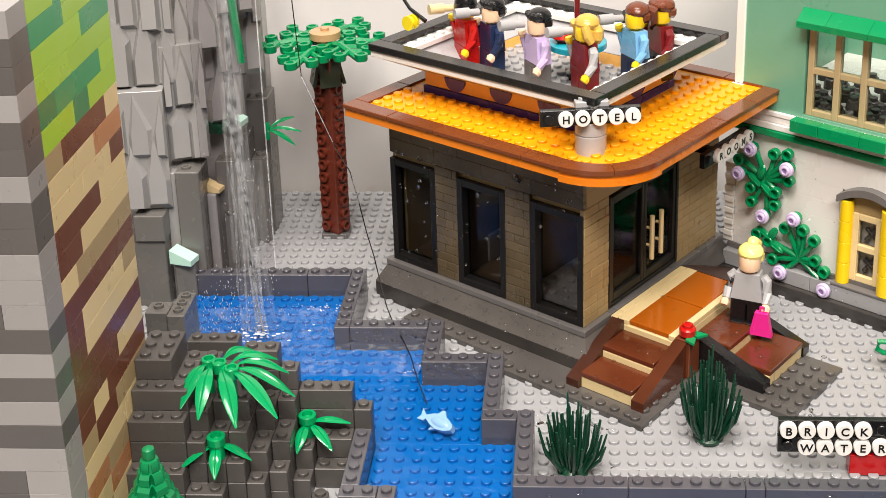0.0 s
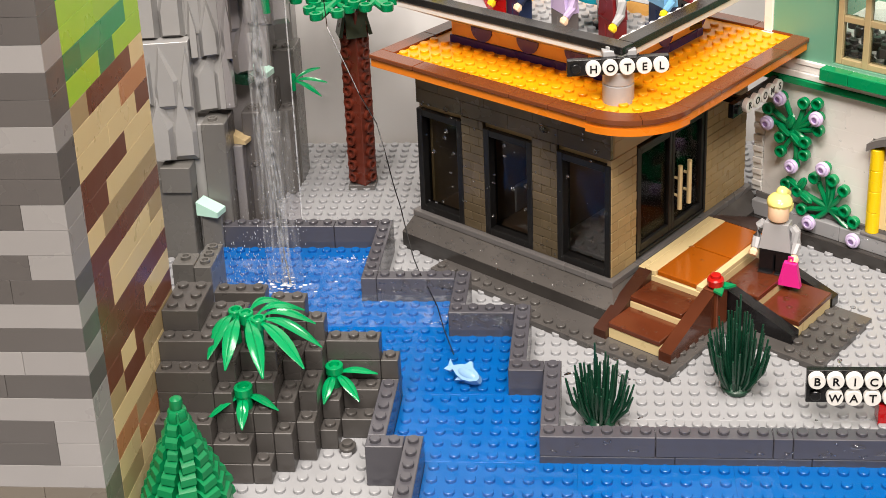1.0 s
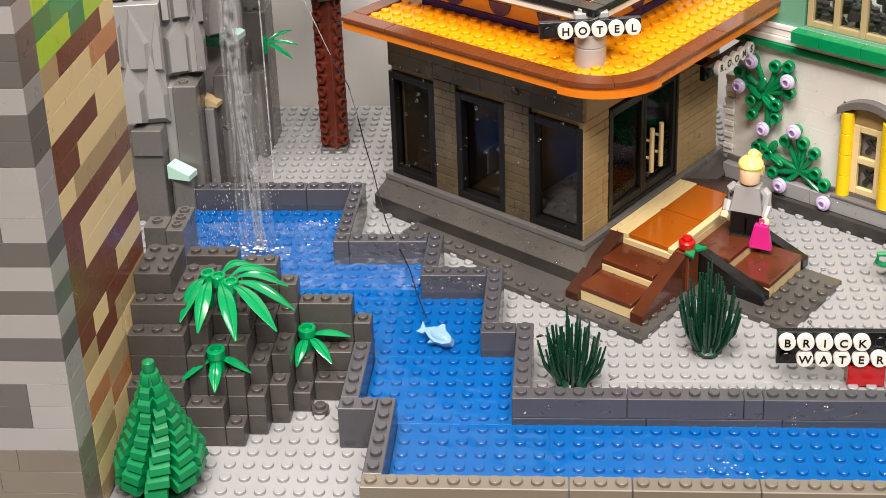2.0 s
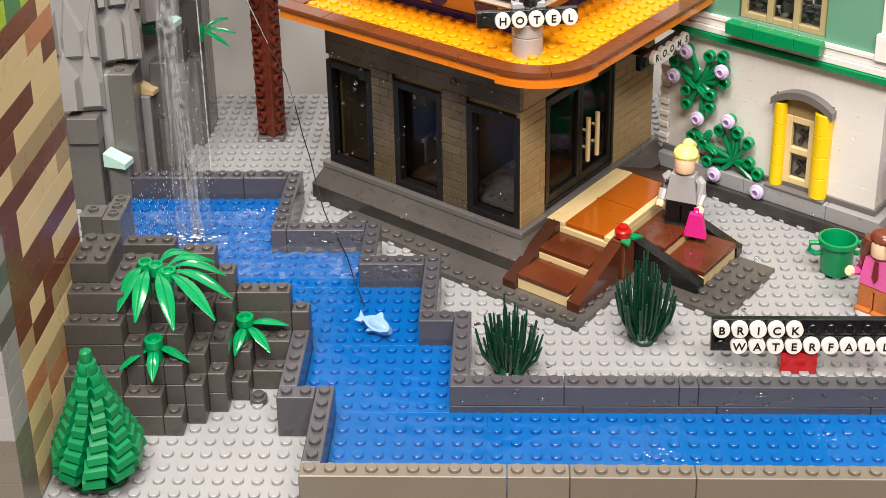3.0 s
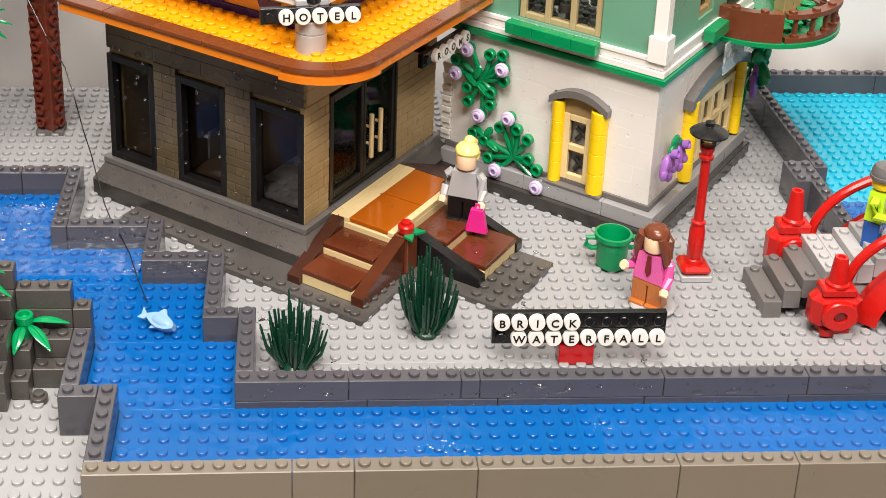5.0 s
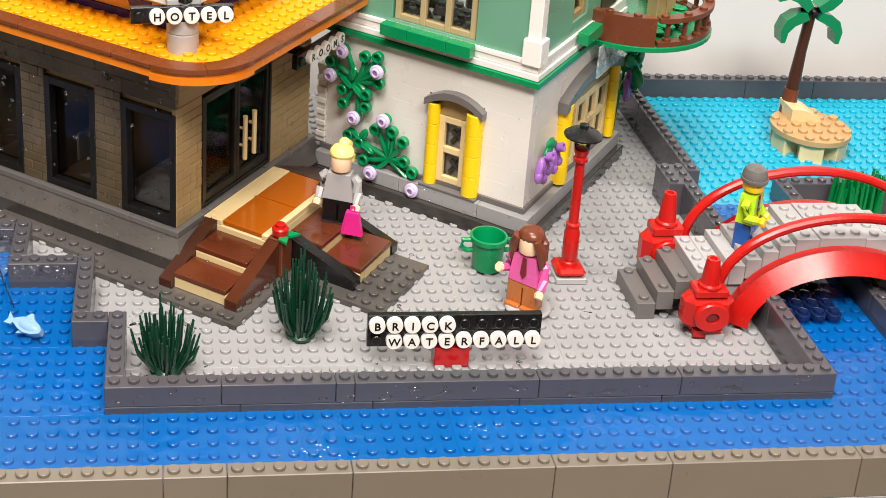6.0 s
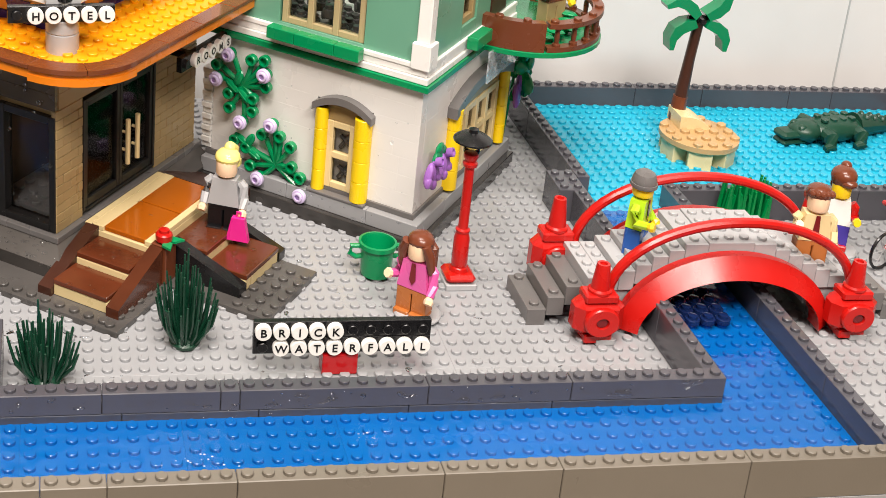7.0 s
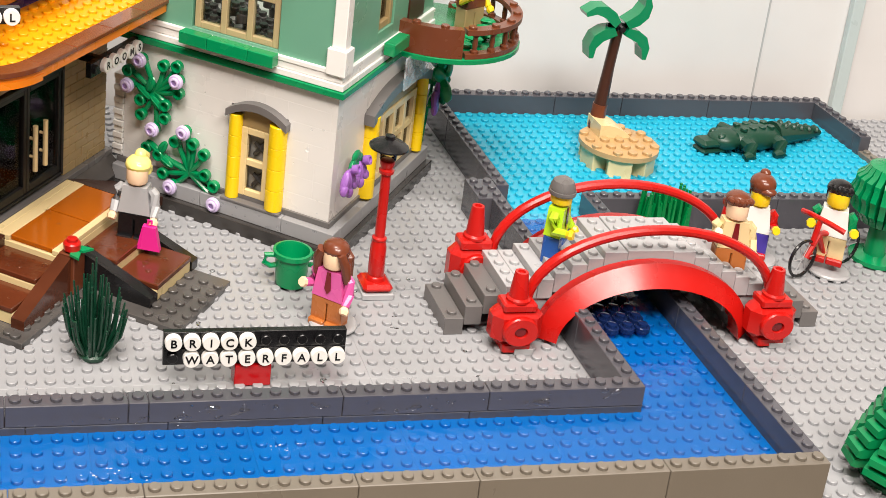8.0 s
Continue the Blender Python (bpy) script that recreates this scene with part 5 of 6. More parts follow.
# lamp, bin, board with letters
lamp = thing("street_lamp", "red toy street lamp with black shade", "lamp", 35.15, 20.6, 0)
m = turn(35.15, 20.6, 0)
part("foot_plate", Geo(m).box(-1, 1, -1, 1, 0.01, 0.4, 0.04), LIGHT_GREY, lamp)
part("base", Geo(m).box(-0.95, 0.95, -0.95, 0.95, 0.42, 0.95, 0.22).lathe([(0.62, 0.9), (0.55, 1.2), (0.45, 1.3)], 16), RED, lamp)
part("pole", Geo(m).lathe([(0.44, 1.2), (0.52, 1.5), (0.5, 3.2), (0.4, 3.6), (0.46, 3.7), (0.46, 3.8), (0.32, 3.9), (0.3, 8.0), (0.45, 8.1), (0.48, 8.3), (0.34, 8.4), (0.46, 8.7), (0.46, 8.9), (0.3, 9.0)], 16), RED, lamp, "glossy red lamp pole")
part("glass", Geo(m).lathe([(0.36, 8.9), (0.5, 9.0), (0.56, 9.7)], 16), sheet("pale_yellow_clear", (0.95, 0.9, 0.62), 1.4, 0.08), lamp)
part("shade", Geo(m).lathe([(0.55, 9.65), (1.2, 9.75), (1.2, 9.85), (0.85, 10.1), (0.35, 10.25), (0.3, 10.28), (0.3, 10.5), (0.26, 10.52)], 20), BLACK, lamp, "black dish shade")
bin_ = thing("dustbin", "green toy dustbin with two handles", "bin", 30.05, 21.6, 0)
m = turn(30.05, 21.6, 0.2)
part("body", Geo(m).lathe([(0.95, 0), (1.08, 1.9), (1.22, 1.92), (1.22, 2.2), (1.06, 2.23), (1.0, 2.0), (0.85, 0.3)], 24), GREEN, bin_)
for s in (-1, 1):
    part("handle", Geo(m).tube([(s * 1.0, 0, 1.9), (s * 1.7, 0, 1.9), (s * 1.75, 0, 1.4), (s * 1.35, 0, 1.15), (s * 1.0, 0, 1.2)], 0.17, 8), GREEN, bin_)
board = thing("letter_board", "black letter board with round white tiles on red foot", "sign", 26, 11.4, 0)
part("foot", Geo(turn(25.7, 11.6, 0)).box(-1, 1, -0.5, 0.5, 0.05, 1.3, 0.04), plastic("clear_red", (190, 16, 22), 0.12, 0.06, 0.02, 0.2), board, "shiny red brick foot")
sign_bar(board, turn(21.3, 11.3, 1.32), ("BRICK     ", " WATERFALL"))

# round table and pole on the hotel roof
rt = thing("roof_table", "turquoise round table with dark base on the roof deck", "table", *(HM @ Vector((-7.4, 9.6, 14.7))))
m = turn(*(HM @ Vector((-7.4, 9.6, 14.7))))
part("base", Geo(m).lathe([(0.8, 0), (0.8, 0.4), (0.5, 0.5), (0.5, 2.0), (0.8, 2.1)], 16), BLACK, rt)
part("tabletop", Geo(m).lathe([(1.9, 2.1), (2.0, 2.15), (2.0, 2.5), (1.9, 2.55)], 28), plastic("turquoise", (30, 160, 180), 0.25, 0.06), rt)
part("pole", Geo(m).lathe([(0.2, 2.5), (0.18, 9.0)], 10), DARK_RED, rt, "dark red pole")
part("bowl", Geo(m @ pose(-1.0, -0.3, 0)).lathe([(0.3, 2.56), (0.7, 2.9), (0.6, 3.2), (0.2, 3.3)], 16), RED, rt)

# ---- tower at the side: banded grey front, coloured brick mosaic on its flank ----
tower = thing("tower", "brick tower with grey bands and tan, brown and green mosaic", "tower", -20, 5, 0)
TX, TY, TZ, TH = -13.5, -1.4, 0.16, 1.2
part("core", Geo().box(-33, TX - 1, TY + 1.1, TY + 11.9, 0, 28.9, 0.02), DARK_GREY, tower)
MEDIUM_TAN = plastic("weathered_tan", (170, 148, 108), 0.3, 0.08)
COL = {"n": BROWN, "t": TAN, "d": MEDIUM_TAN, "m": plastic("nougat", (186, 128, 84), 0.3), "l": LIME, "g": plastic("bright_green", (10, 150, 92), 0.28), "e": plastic("deep_bright_green", (4, 128, 80), 0.28)}
SEAL = plastic("band_light_grey", (150, 148, 148), 0.3)
SLATE = plastic("band_dark_grey", (92, 89, 88), 0.3)
# courses from the ground upwards: stretches (length, colour) along the flank behind the grey corner
FLANK = ("d4 n3 t3", "t5 d2 n3", "d3 t5 n2", "t3 m3 t4", "m3 d3 t4", "t6 t4", "d2 n3 d5", "n2 t2 n6", "n6 t4", "n4 n6", "n2 t6 t2", "n2 t6 d2", "n4 n6",
         "t2 d8", "n3 t7", "n6 t4", "t4 t4 n2", "t6 m4", "d2 n6 t2", "l4 e2 l4", "e2 g6 l2", "l4 l6", "l6 g4", "g4 l6", "l3 g4 l3")
# grey front: the corner brick's tone and its length, then the tone of the rest
FRONT = ("rr", "rr", "rr", "rr", "ll", "ld", "ld", "ll", "dd", "ll", "dd", "ll", "dd", "ld", "ll", "ld", "dd", "dd", "ll", "dd", "dd", "ll", "dd", "dd", "ll")
TONE = {"l": SEAL, "d": SLATE, "r": RIM_GREY}
for k, row in enumerate(FLANK):
    z = TZ + k * TH
    y = TY + 2
    for word in row.split():
        n = int(word[1:])
        piece("brick", ("flank", n), lambda n=n: Geo().box(0, 1.0, 0.008, n - 0.008, 0.006, TH - 0.006, 0.01), COL[word[0]], tower, TX - 1.0, y, z)
        y += n
    tone, rest = TONE[FRONT[k][0]], TONE[FRONT[k][1]]
    w = 2 if tone != rest else (3, 6, 4)[k % 3]
    piece("brick", ("corner", w), lambda w=w: Geo().box(-w + 0.008, 0, 0, 1.99, 0.006, TH - 0.006, 0.01), tone, tower, TX, TY, z)
    x = TX - w
    while x > -33:
        n = (4, 6, 3, 8)[(k * 3 + int(-x)) % 4]
        piece("brick", ("front", n), lambda n=n: Geo().box(-n + 0.008, -0.008, 0, 1.0, 0.006, TH - 0.006, 0.01), rest, tower, x, TY, z)
        x -= n

# ---- stepped rocks of dark bricks ----
rocks = thing("rock_steps", "stepped pile of dark grey studded bricks", "rocks", -8, 9, 0)
ROCK = plastic("rock_dark_grey", (74, 71, 69), 0.3, 0.12)
def pile(courses, *blocks):
    """Stacks of bricks of one height; each block is its corner stud x, y and its size."""
    for x, y, w, d in blocks:
        for c in range(courses):
            brick(rocks, x, y, 1.2 * c, w, d, 1.2, ROCK, studs=c == courses - 1)


pile(7, (-13, 9, 2, 3))
pile(6, (-11, 9, 1, 2), (-11, 11, 2, 1), (-13, 8, 3, 1), (-8, 12, 2, 1))
pile(5, (-12, 15, 3, 1), (-6, 12, 1, 1), (-13, 7, 3, 1), (-10, 8, 1, 3), (-9, 9, 2, 2), (-9, 11, 2, 1), (-13, 12, 5, 1))
pile(4, (-5, 12, 3, 1), (-10, 7, 1, 1), (-9, 8, 1, 1), (-8, 8, 1, 1), (-7, 10, 1, 2), (-6, 11, 1, 1), (-12, 13, 6, 2))
pile(3, (-2, 12, 1, 1), (-6, 9, 1, 2), (-7, 8, 1, 2), (-9, 7, 1, 1), (-8, 7, 1, 1), (-13, 6, 1, 1), (-12, 6, 2, 1))
pile(2, (-6, 8, 1, 1), (-7, 7, 1, 1), (-5, 10, 1, 2), (-4, 11, 2, 1), (-10, 6, 2, 1))
pile(1, (-5, 9, 1, 1), (-4, 10, 2, 1), (-8, 6, 1, 1))
piece("stud", ("loose_round",), lambda: Geo().lathe([(0.45, 0), (0.48, 0.05), (0.48, 0.36), (0.44, 0.4), (0.3, 0.4), (0.3, 0.58), (0.26, 0.6)], 14), ROCK, rocks, -4, 8.4, 0.0)

# ---- cliff ----
CLIFF_DARK = plastic("wet_cliff_grey", (102, 100, 97), 0.24, 0.12)
cliff = thing("cliff", "grey wet cliff of tall columns and rock panels", "cliff", -14, 26, 0)


def column(x0, x1, y0, y1, z, studs=(), mat=ROCK_GREY):
    g = Geo().box(x0, x1, y0, y1, 0, z, 0.06)
    for x, y in studs:
        g.lathe([(0.32, 0), (0.32, 0.2), (0.2, 0.2), (0.18, 0.05)], 14, pose(x, y, z))
    return part("column", g, mat, cliff, "tall smooth grey column")


column(-16.6, -15.2, 19.6, 21, 5.0, ((-15.9, 20.3),), CLIFF_DARK)
column(-15.2, -14.1, 19.4, 22.4, 4.9, ((-14.6, 20.0), (-14.6, 20.9), (-14.6, 21.8)), CLIFF_DARK)
column(-21.6, -18.12, 29.36, 32.09, 6.02, ((-18.67, 30.12),), CLIFF_DARK)
column(-18.12, -17.25, 30.56, 32.64, 9.4, (), ROCK_GREY)
column(-17.25, -15.61, 30.12, 32.64, 9.62, ((-16.59, 30.78),), CLIFF_DARK)
column(-17.58, -16.16, 29.25, 30.12, 3.3, ((-16.81, 29.69),), CLIFF_DARK)
column(-15.61, -14.96, 31.65, 33.18, 7.33, (), ROCK_GREY)
column(-15.07, -13.76, 32.53, 34.27, 9.4, ((-14.41, 33.18),), CLIFF_DARK)
column(-14.63, -13.87, 32.09, 32.53, 5.69, ((-14.25, 32.31),), CLIFF_DARK)
column(-15.77, -14.2, 39.01, 40.7, 8.83, ((-14.88, 39.57),), CLIFF_DARK)
column(-15.33, -13.08, 40.81, 43.5, 10.85, ((-13.75, 41.48), (-14.76, 41.48)), CLIFF_DARK)
column(-14.2, -13.19, 39.24, 40.81, 6.81, ((-13.64, 39.91),), CLIFF_DARK)
column(-14.65, -13.98, 38.34, 39.24, 5.46, ((-14.31, 38.79),), CLIFF_DARK)
column(-22.71, -14.63, 35.91, 41.91, 22.07, (), ROCK_GREY)
column(-15.33, -13.53, 42.94, 44.63, 23.65, (), ROCK_GREY)
for x, y, z, m, s in ((-16.92, 29.47, 3.4, AQUA, 1.0), (-15.2, 32.3, 7.36, TAN, 0.72), (-14.25, 35.5, 11.0, AQUA, 1.0), (-15.5, 34.93, 10.71, DARK_GREEN, 1.0)):
    v = [(-0.75, -0.5, 0), (0.75, -0.5, 0), (0.75, 0.5, 0), (-0.75, 0.5, 0), (-0.75, -0.5, 0.9), (0.75, -0.5, 0.35), (0.75, 0.5, 0.35), (-0.75, 0.5, 0.9)]
    g = Geo(turn(x, y, z, -15, s=1.09 * s)).add(v, [[0, 1, 2, 3], [4, 5, 6, 7], [0, 1, 5, 4], [1, 2, 6, 5], [2, 3, 7, 6], [3, 0, 4, 7]])
    part("slope_brick", g, m, cliff, "small coloured slope brick")


def rock_panel(x, y, z, w, h, seed, rz=0):
    """One moulded rock panel: upright flat shards with pointed tops, set before one another."""
    rng = random.Random(seed)
    m = turn(x, y, z, rz)
    panel = part("rock_panel", Geo(m).box(0, w, 0, 1.2, 0, h, 0.03), ROCK_GREY, cliff, "faceted grey rock panel")
    n, rows = max(2, round(w / 1.45)), max(2, round(h / 3.6))
    for j in range(rows):
        for i in range(-(j % 2), n):
            x0 = w * (i + 0.5 * (j % 2)) / n + rng.uniform(-0.08, 0.08)
            x1 = min(w, x0 + w / n * rng.uniform(0.85, 1.2))
            x0 = max(0, x0)
            if x1 - x0 < 0.3:
                continue
            z0 = max(0, h * j / rows - rng.uniform(0.2, 0.8))
            z1 = min(h, z0 + h / rows * rng.uniform(1.0, 1.5))
            low, peak = rng.uniform(0.35, 0.75), x0 + (x1 - x0) * rng.uniform(0.15, 0.85)
            side = rng.uniform(0.5, 1.2)
            back = [(x0, z0), (x1, z0), (x1, z0 + (z1 - z0) * low), (peak, z1), (x0, z0 + (z1 - z0) * low * side)]
            d = rng.uniform(0.15, 0.75) * (1.25 - 0.5 * j / rows)
            cx, cz = (x0 + x1) / 2 + rng.uniform(-0.1, 0.1), z0 + 0.4 * (z1 - z0)
            verts = [(px, 0.02, pz) for px, pz in back] + [(cx + 0.66 * (px - cx), -d * (1 - 0.25 * (pz - z0) / (z1 - z0)), cz + 0.8 * (pz - cz)) for px, pz in back]
            g = Geo(m).add(verts, [[k, (k + 1) % 5, 5 + (k + 1) % 5, 5 + k] for k in range(5)] + [[5, 6, 7, 8, 9], [4, 3, 2, 1, 0]])
            g.angle = 4
            part("rock_facet", g, ROCK_GREY, panel)


rock_panel(-20.85, 29.91, 7.0, 3.27, 8.3, 1, 8)
rock_panel(-17.9, 31.43, 9.84, 2.84, 8.08, 2, 20)
rock_panel(-21.18, 31.22, 15.08, 4.37, 8.73, 3, 8)
rock_panel(-17.47, 32.74, 17.05, 3.27, 8.73, 4, 20)
rock_panel(-15.94, 34.71, 11.15, 2.62, 7.64, 5, 30)
rock_panel(-15.28, 37.11, 13.77, 3.06, 8.73, 6, 25)
rock_panel(-14.96, 35.36, 18.79, 2.84, 8.73, 7, 25)
part("panel_foot", Geo().box(-20.09, -18.01, 29.14, 30.56, 5.04, 6.89, 0.05), CLIFF_DARK, cliff)

# ---- waterfall, splash, clear guide ----
FALL = veil("falling_water", 0.085)
FOAM = veil("foam", 0.5)
fall = thing("waterfall", "thin clear water streams falling into the stream", "waterfall", -12, 25, 1.2)
rng = random.Random(11)
for k in range(18):
    dx, dy = rng.gauss(0, 0.3), rng.gauss(0, 0.4)
    pts, rr = [], []
    z = rng.choice((1.25, 1.25, rng.uniform(2, 12)))
    ph = rng.uniform(0, 6)
    z1 = min(30, z + rng.uniform(8, 26))
    while z < z1:
        s = max(0, 1 - z / 16)
        pts.append((-11.3 + 0.9 * s + dx * (1 + 1.2 * s) + 0.1 * math.sin(z * 0.7 + ph), 24.2 + dy - 0.4 * s + 0.1 * math.cos(z * 0.6 + ph), z))
        rr.append(rng.uniform(0.02, 0.13) * (1.5 if z > 14 else 0.8))
        z += rng.uniform(0.4, 0.9)
    if len(pts) > 3:
        part("stream", Geo().tube(pts, rr, 6), FALL, fall)
FILM = veil("water_film", 0.07, 0.15, streak=True)
for x0, x1, y, z0, z1 in ((-11.6, -9.7, 23.9, 1.25, 13.0), (-11.9, -10.6, 24.3, 6.0, 30.0)):
    verts, faces = [], []
    for j in range(25):
        for i in range(9):
            u, v = i / 8, j / 24
            verts.append((x0 + (x1 - x0) * u + 0.25 * (1 - v) * (2 * u - 1), y + 0.25 * math.sin(3 * u + 5 * v), z0 + (z1 - z0) * v))
    for j in range(24):
        for i in range(8):
            faces.append([9 * j + i, 9 * j + i + 1, 9 * j + i + 10, 9 * j + i + 9])
    part("water_film", Geo().add(verts, faces), FILM, fall, "thin see-through film of falling water")
g = Geo()
for k in range(560):
    z = abs(rng.gauss(0, 5.5)) + 1.25
    s = 0.7 + 0.10 * max(0, 10 - z)
    r = rng.uniform(0.012, 0.032)
    c = (-10.9 + rng.gauss(0, s), 23.9 + rng.gauss(0, s), z)
    if k > 330:
        c = (rng.gauss(-12.9, 1.1), rng.gauss(23.3, 0.8), 1.25 + abs(rng.gauss(0, 1.8)))
    g.add([(c[0] + r, c[1], c[2]), (c[0] - r, c[1], c[2]), (c[0], c[1] + r, c[2]), (c[0], c[1] - r, c[2]), (c[0], c[1], c[2] + 3 * r), (c[0], c[1], c[2] - 3 * r)],
          [[0, 2, 4], [2, 1, 4], [1, 3, 4], [3, 0, 4], [2, 0, 5], [1, 2, 5], [3, 1, 5], [0, 3, 5]])
drops = part("spray", g, FOAM, fall, "scattered white water drops")
tagged(drops, kind="stuff")
g = Geo()
for k in range(60):
    a, r = rng.uniform(0, 6.28), abs(rng.gauss(0, 1.3))
    s = rng.uniform(0.03, 0.12)
    g.ball((-10.6 + 1.3 * r * math.cos(a), 23.7 + 0.6 * r * math.sin(a), 1.24), (s * 1.6, s, 0.03), nu=7, nv=4)
for cx, cy, n, spread in ((-7.0, 27.2, 26, 0.9), (0.0, 19.6, 14, 0.6), (17.5, 2.6, 14, 0.8), (25.5, 4.2, 8, 0.6)):
    for k in range(n):
        q = rng.uniform(0.012, 0.04)
        g.ball((cx + rng.gauss(0, spread), cy + rng.gauss(0, 0.35 * spread), 1.24), (q * 2.2, q, 0.03), nu=7, nv=4)
tagged(part("foam", g, FOAM, fall, "white foam on the water"), kind="stuff")
CHURN = veil("churned_water", 0.15, 0.06, patch=True)
g = Geo()
for x0, x1, y0, y1 in ((-15.4, -5.6, 22.45, 27.0), (-10.5, 0.3, 18.7, 22.45)):
    verts, faces = [], []
    nx, ny = 40, 22
    for j in range(ny + 1):
        for i in range(nx + 1):
            x, y = x0 + (x1 - x0) * i / nx, y0 + (y1 - y0) * j / ny
            r = math.hypot(x + 10.6, 1.1 * (y - 23.7))
            verts.append((x, y, 1.29 + 0.05 * math.sin(3.1 * r) * math.exp(-r / 6) + 0.02 * math.sin(2.7 * x + 1.9 * y) + 0.015 * math.sin(4.1 * y - 2.2 * x)))
    for j in range(ny):
        for i in range(nx):
            k = j * (nx + 1) + i
            faces.append([k, k + 1, k + nx + 2, k + nx + 1])
    g.add(verts, faces)
tagged(part("churned_water", g, CHURN, fall, "white churned water round the foot of the fall"), kind="stuff").visible_shadow = False
ACRYL = sheet("acrylic", (0.95, 0.94, 0.95), 1.14, 0.15)
panel = thing("guide_panel", "clear wet acrylic panel behind the falling water", "panel", -13.2, 30.7, 0)
part("sheet", Geo().box(-15.5, -10.98, 30.66, 30.76, 0.01, 40, 0.02), ACRYL, panel)
part("polished_edge", Geo().box(-10.97, -10.89, 30.65, 30.77, 0.01, 40, 0.02), veil("edge_clear", 0.35, 0.15), panel, "pale polished edge of the clear panel")
g = Geo().tube([(-13.97, 35.36, 24.25), (-13.7, 35.36, 19.67), (-13.37, 35.36, 15.52)], [0.34, 0.32, 0.28], 10)
solo("green_pole", g, GREEN, "green leaning stem beside the waterfall top", "stem", (-13.37, 35.36, 15.52))

# ---- plants ----
def leaf_to(base, tip, width, rise):
    """An arched leaf on a thin stalk from base to tip, with a raised ridge and a blunt point."""
    b, e = Vector(base), Vector(tip)
    d = e - b
    side = Vector((-d.y, d.x, 0)).normalized()
    n, verts, faces = 9, [], []
    prof = (0.28, 0.3, 0.55, 0.82, 0.97, 1.0, 0.92, 0.72, 0.42, 0.12)
    for i in range(n + 1):
        t = i / n
        p = b + d * t + Vector((0, 0, rise * math.sin(math.pi * t ** 0.8)))
        w = width * 0.5 * prof[i]
        h = 0.05 + 0.1 * prof[i]
        for q, u in ((-1, 0), (-0.45, 0.55), (-0.12, 0.5), (0, 1.0), (0.12, 0.5), (0.45, 0.55), (1, 0), (0, -0.5)):
            verts.append(p + side * (w * q) + Vector((0, 0, h * u)))
    for i in range(n):
        for k in range(8):
            faces.append([8 * i + k, 8 * i + (k + 1) % 8, 8 * i + 8 + (k + 1) % 8, 8 * i + 8 + k])
    faces += [list(range(8)), [8 * n + k for k in range(8)]]
    return Geo().add(verts, faces)


LEAF = plastic("leaf_green", (0, 140, 82), 0.16, 0.08)
frond = thing("palm_frond", "glossy green palm leaf fan on the rocks", "plant", -9.2, 9.2, 6.0, group="leaf plants on the rocks")
for b, e in (((-9.8, 9.3), (-10.8, 7.1, 6.4)), ((-9.5, 9.1), (-9.6, 6.1, 6.4)), ((-9.0, 8.9), (-7.45, 5.4, 6.4)), ((-8.4, 8.6), (-5.5, 6.3, 6.4)), ((-8.3, 8.8), (-4.95, 8.3, 6.4)),
             ((-8.3, 9.1), (-5.5, 9.6, 7.0)), ((-8.6, 9.3), (-6.3, 10.6, 7.2)), ((-9.1, 9.5), (-7.5, 11.0, 7.4))):
    part("leaf", leaf_to((b[0], b[1], 7.65), e, 0.82, 0.55), LEAF, frond)
g = Geo()
for x, y in ((-9.75, 9.4), (-9.1, 9.1), (-8.3, 8.55)):
    g.lathe([(0.2, 5.9), (0.22, 7.3), (0.38, 7.4), (0.4, 7.95), (0.36, 8.0), (0.26, 8.0), (0.22, 7.75)], 14, pose(x, y, 0))
g.tube([(-9.8, 9.4, 7.6), (-9.1, 9.1, 7.68), (-8.25, 8.55, 7.6)], 0.26, 8)
part("crown", g, LEAF, frond)


def sprout(x, y, z, tips, label="small green three-leaf plant on the rocks", s=1):
    ob = thing("leaf_plant", label, "plant", x, y, z, group="leaf plants on the rocks")
    part("stem", Geo(turn(x, y, z)).lathe([(0.44 * s, 0), (0.44 * s, 0.75), (0.5 * s, 0.8), (0.5 * s, 1.2), (0.46 * s, 1.24), (0.3 * s, 1.24), (0.26 * s, 1.0)], 16), LEAF, ob)
    for e in tips:
        part("leaf", leaf_to((x, y, z + 0.6), e, 0.64, 0.3), LEAF, ob)


sprout(-9.05, 7.1, 3.6, ((-10.9, 6.1, 3.4), (-8.85, 5.5, 3.3), (-7.2, 6.9, 3.5)))
sprout(-5.0, 11.0, 2.4, ((-5.3, 9.1, 2.4), (-3.4, 9.4, 2.4), (-2.6, 11.1, 3.0)))
sprout(-12.91, 39.57, 8.2, ((-10.72, 38.79, 8.0), (-10.38, 39.57, 8.75), (-11.06, 40.58, 9.5)), "small green leaves growing from the cliff side", 0.4)


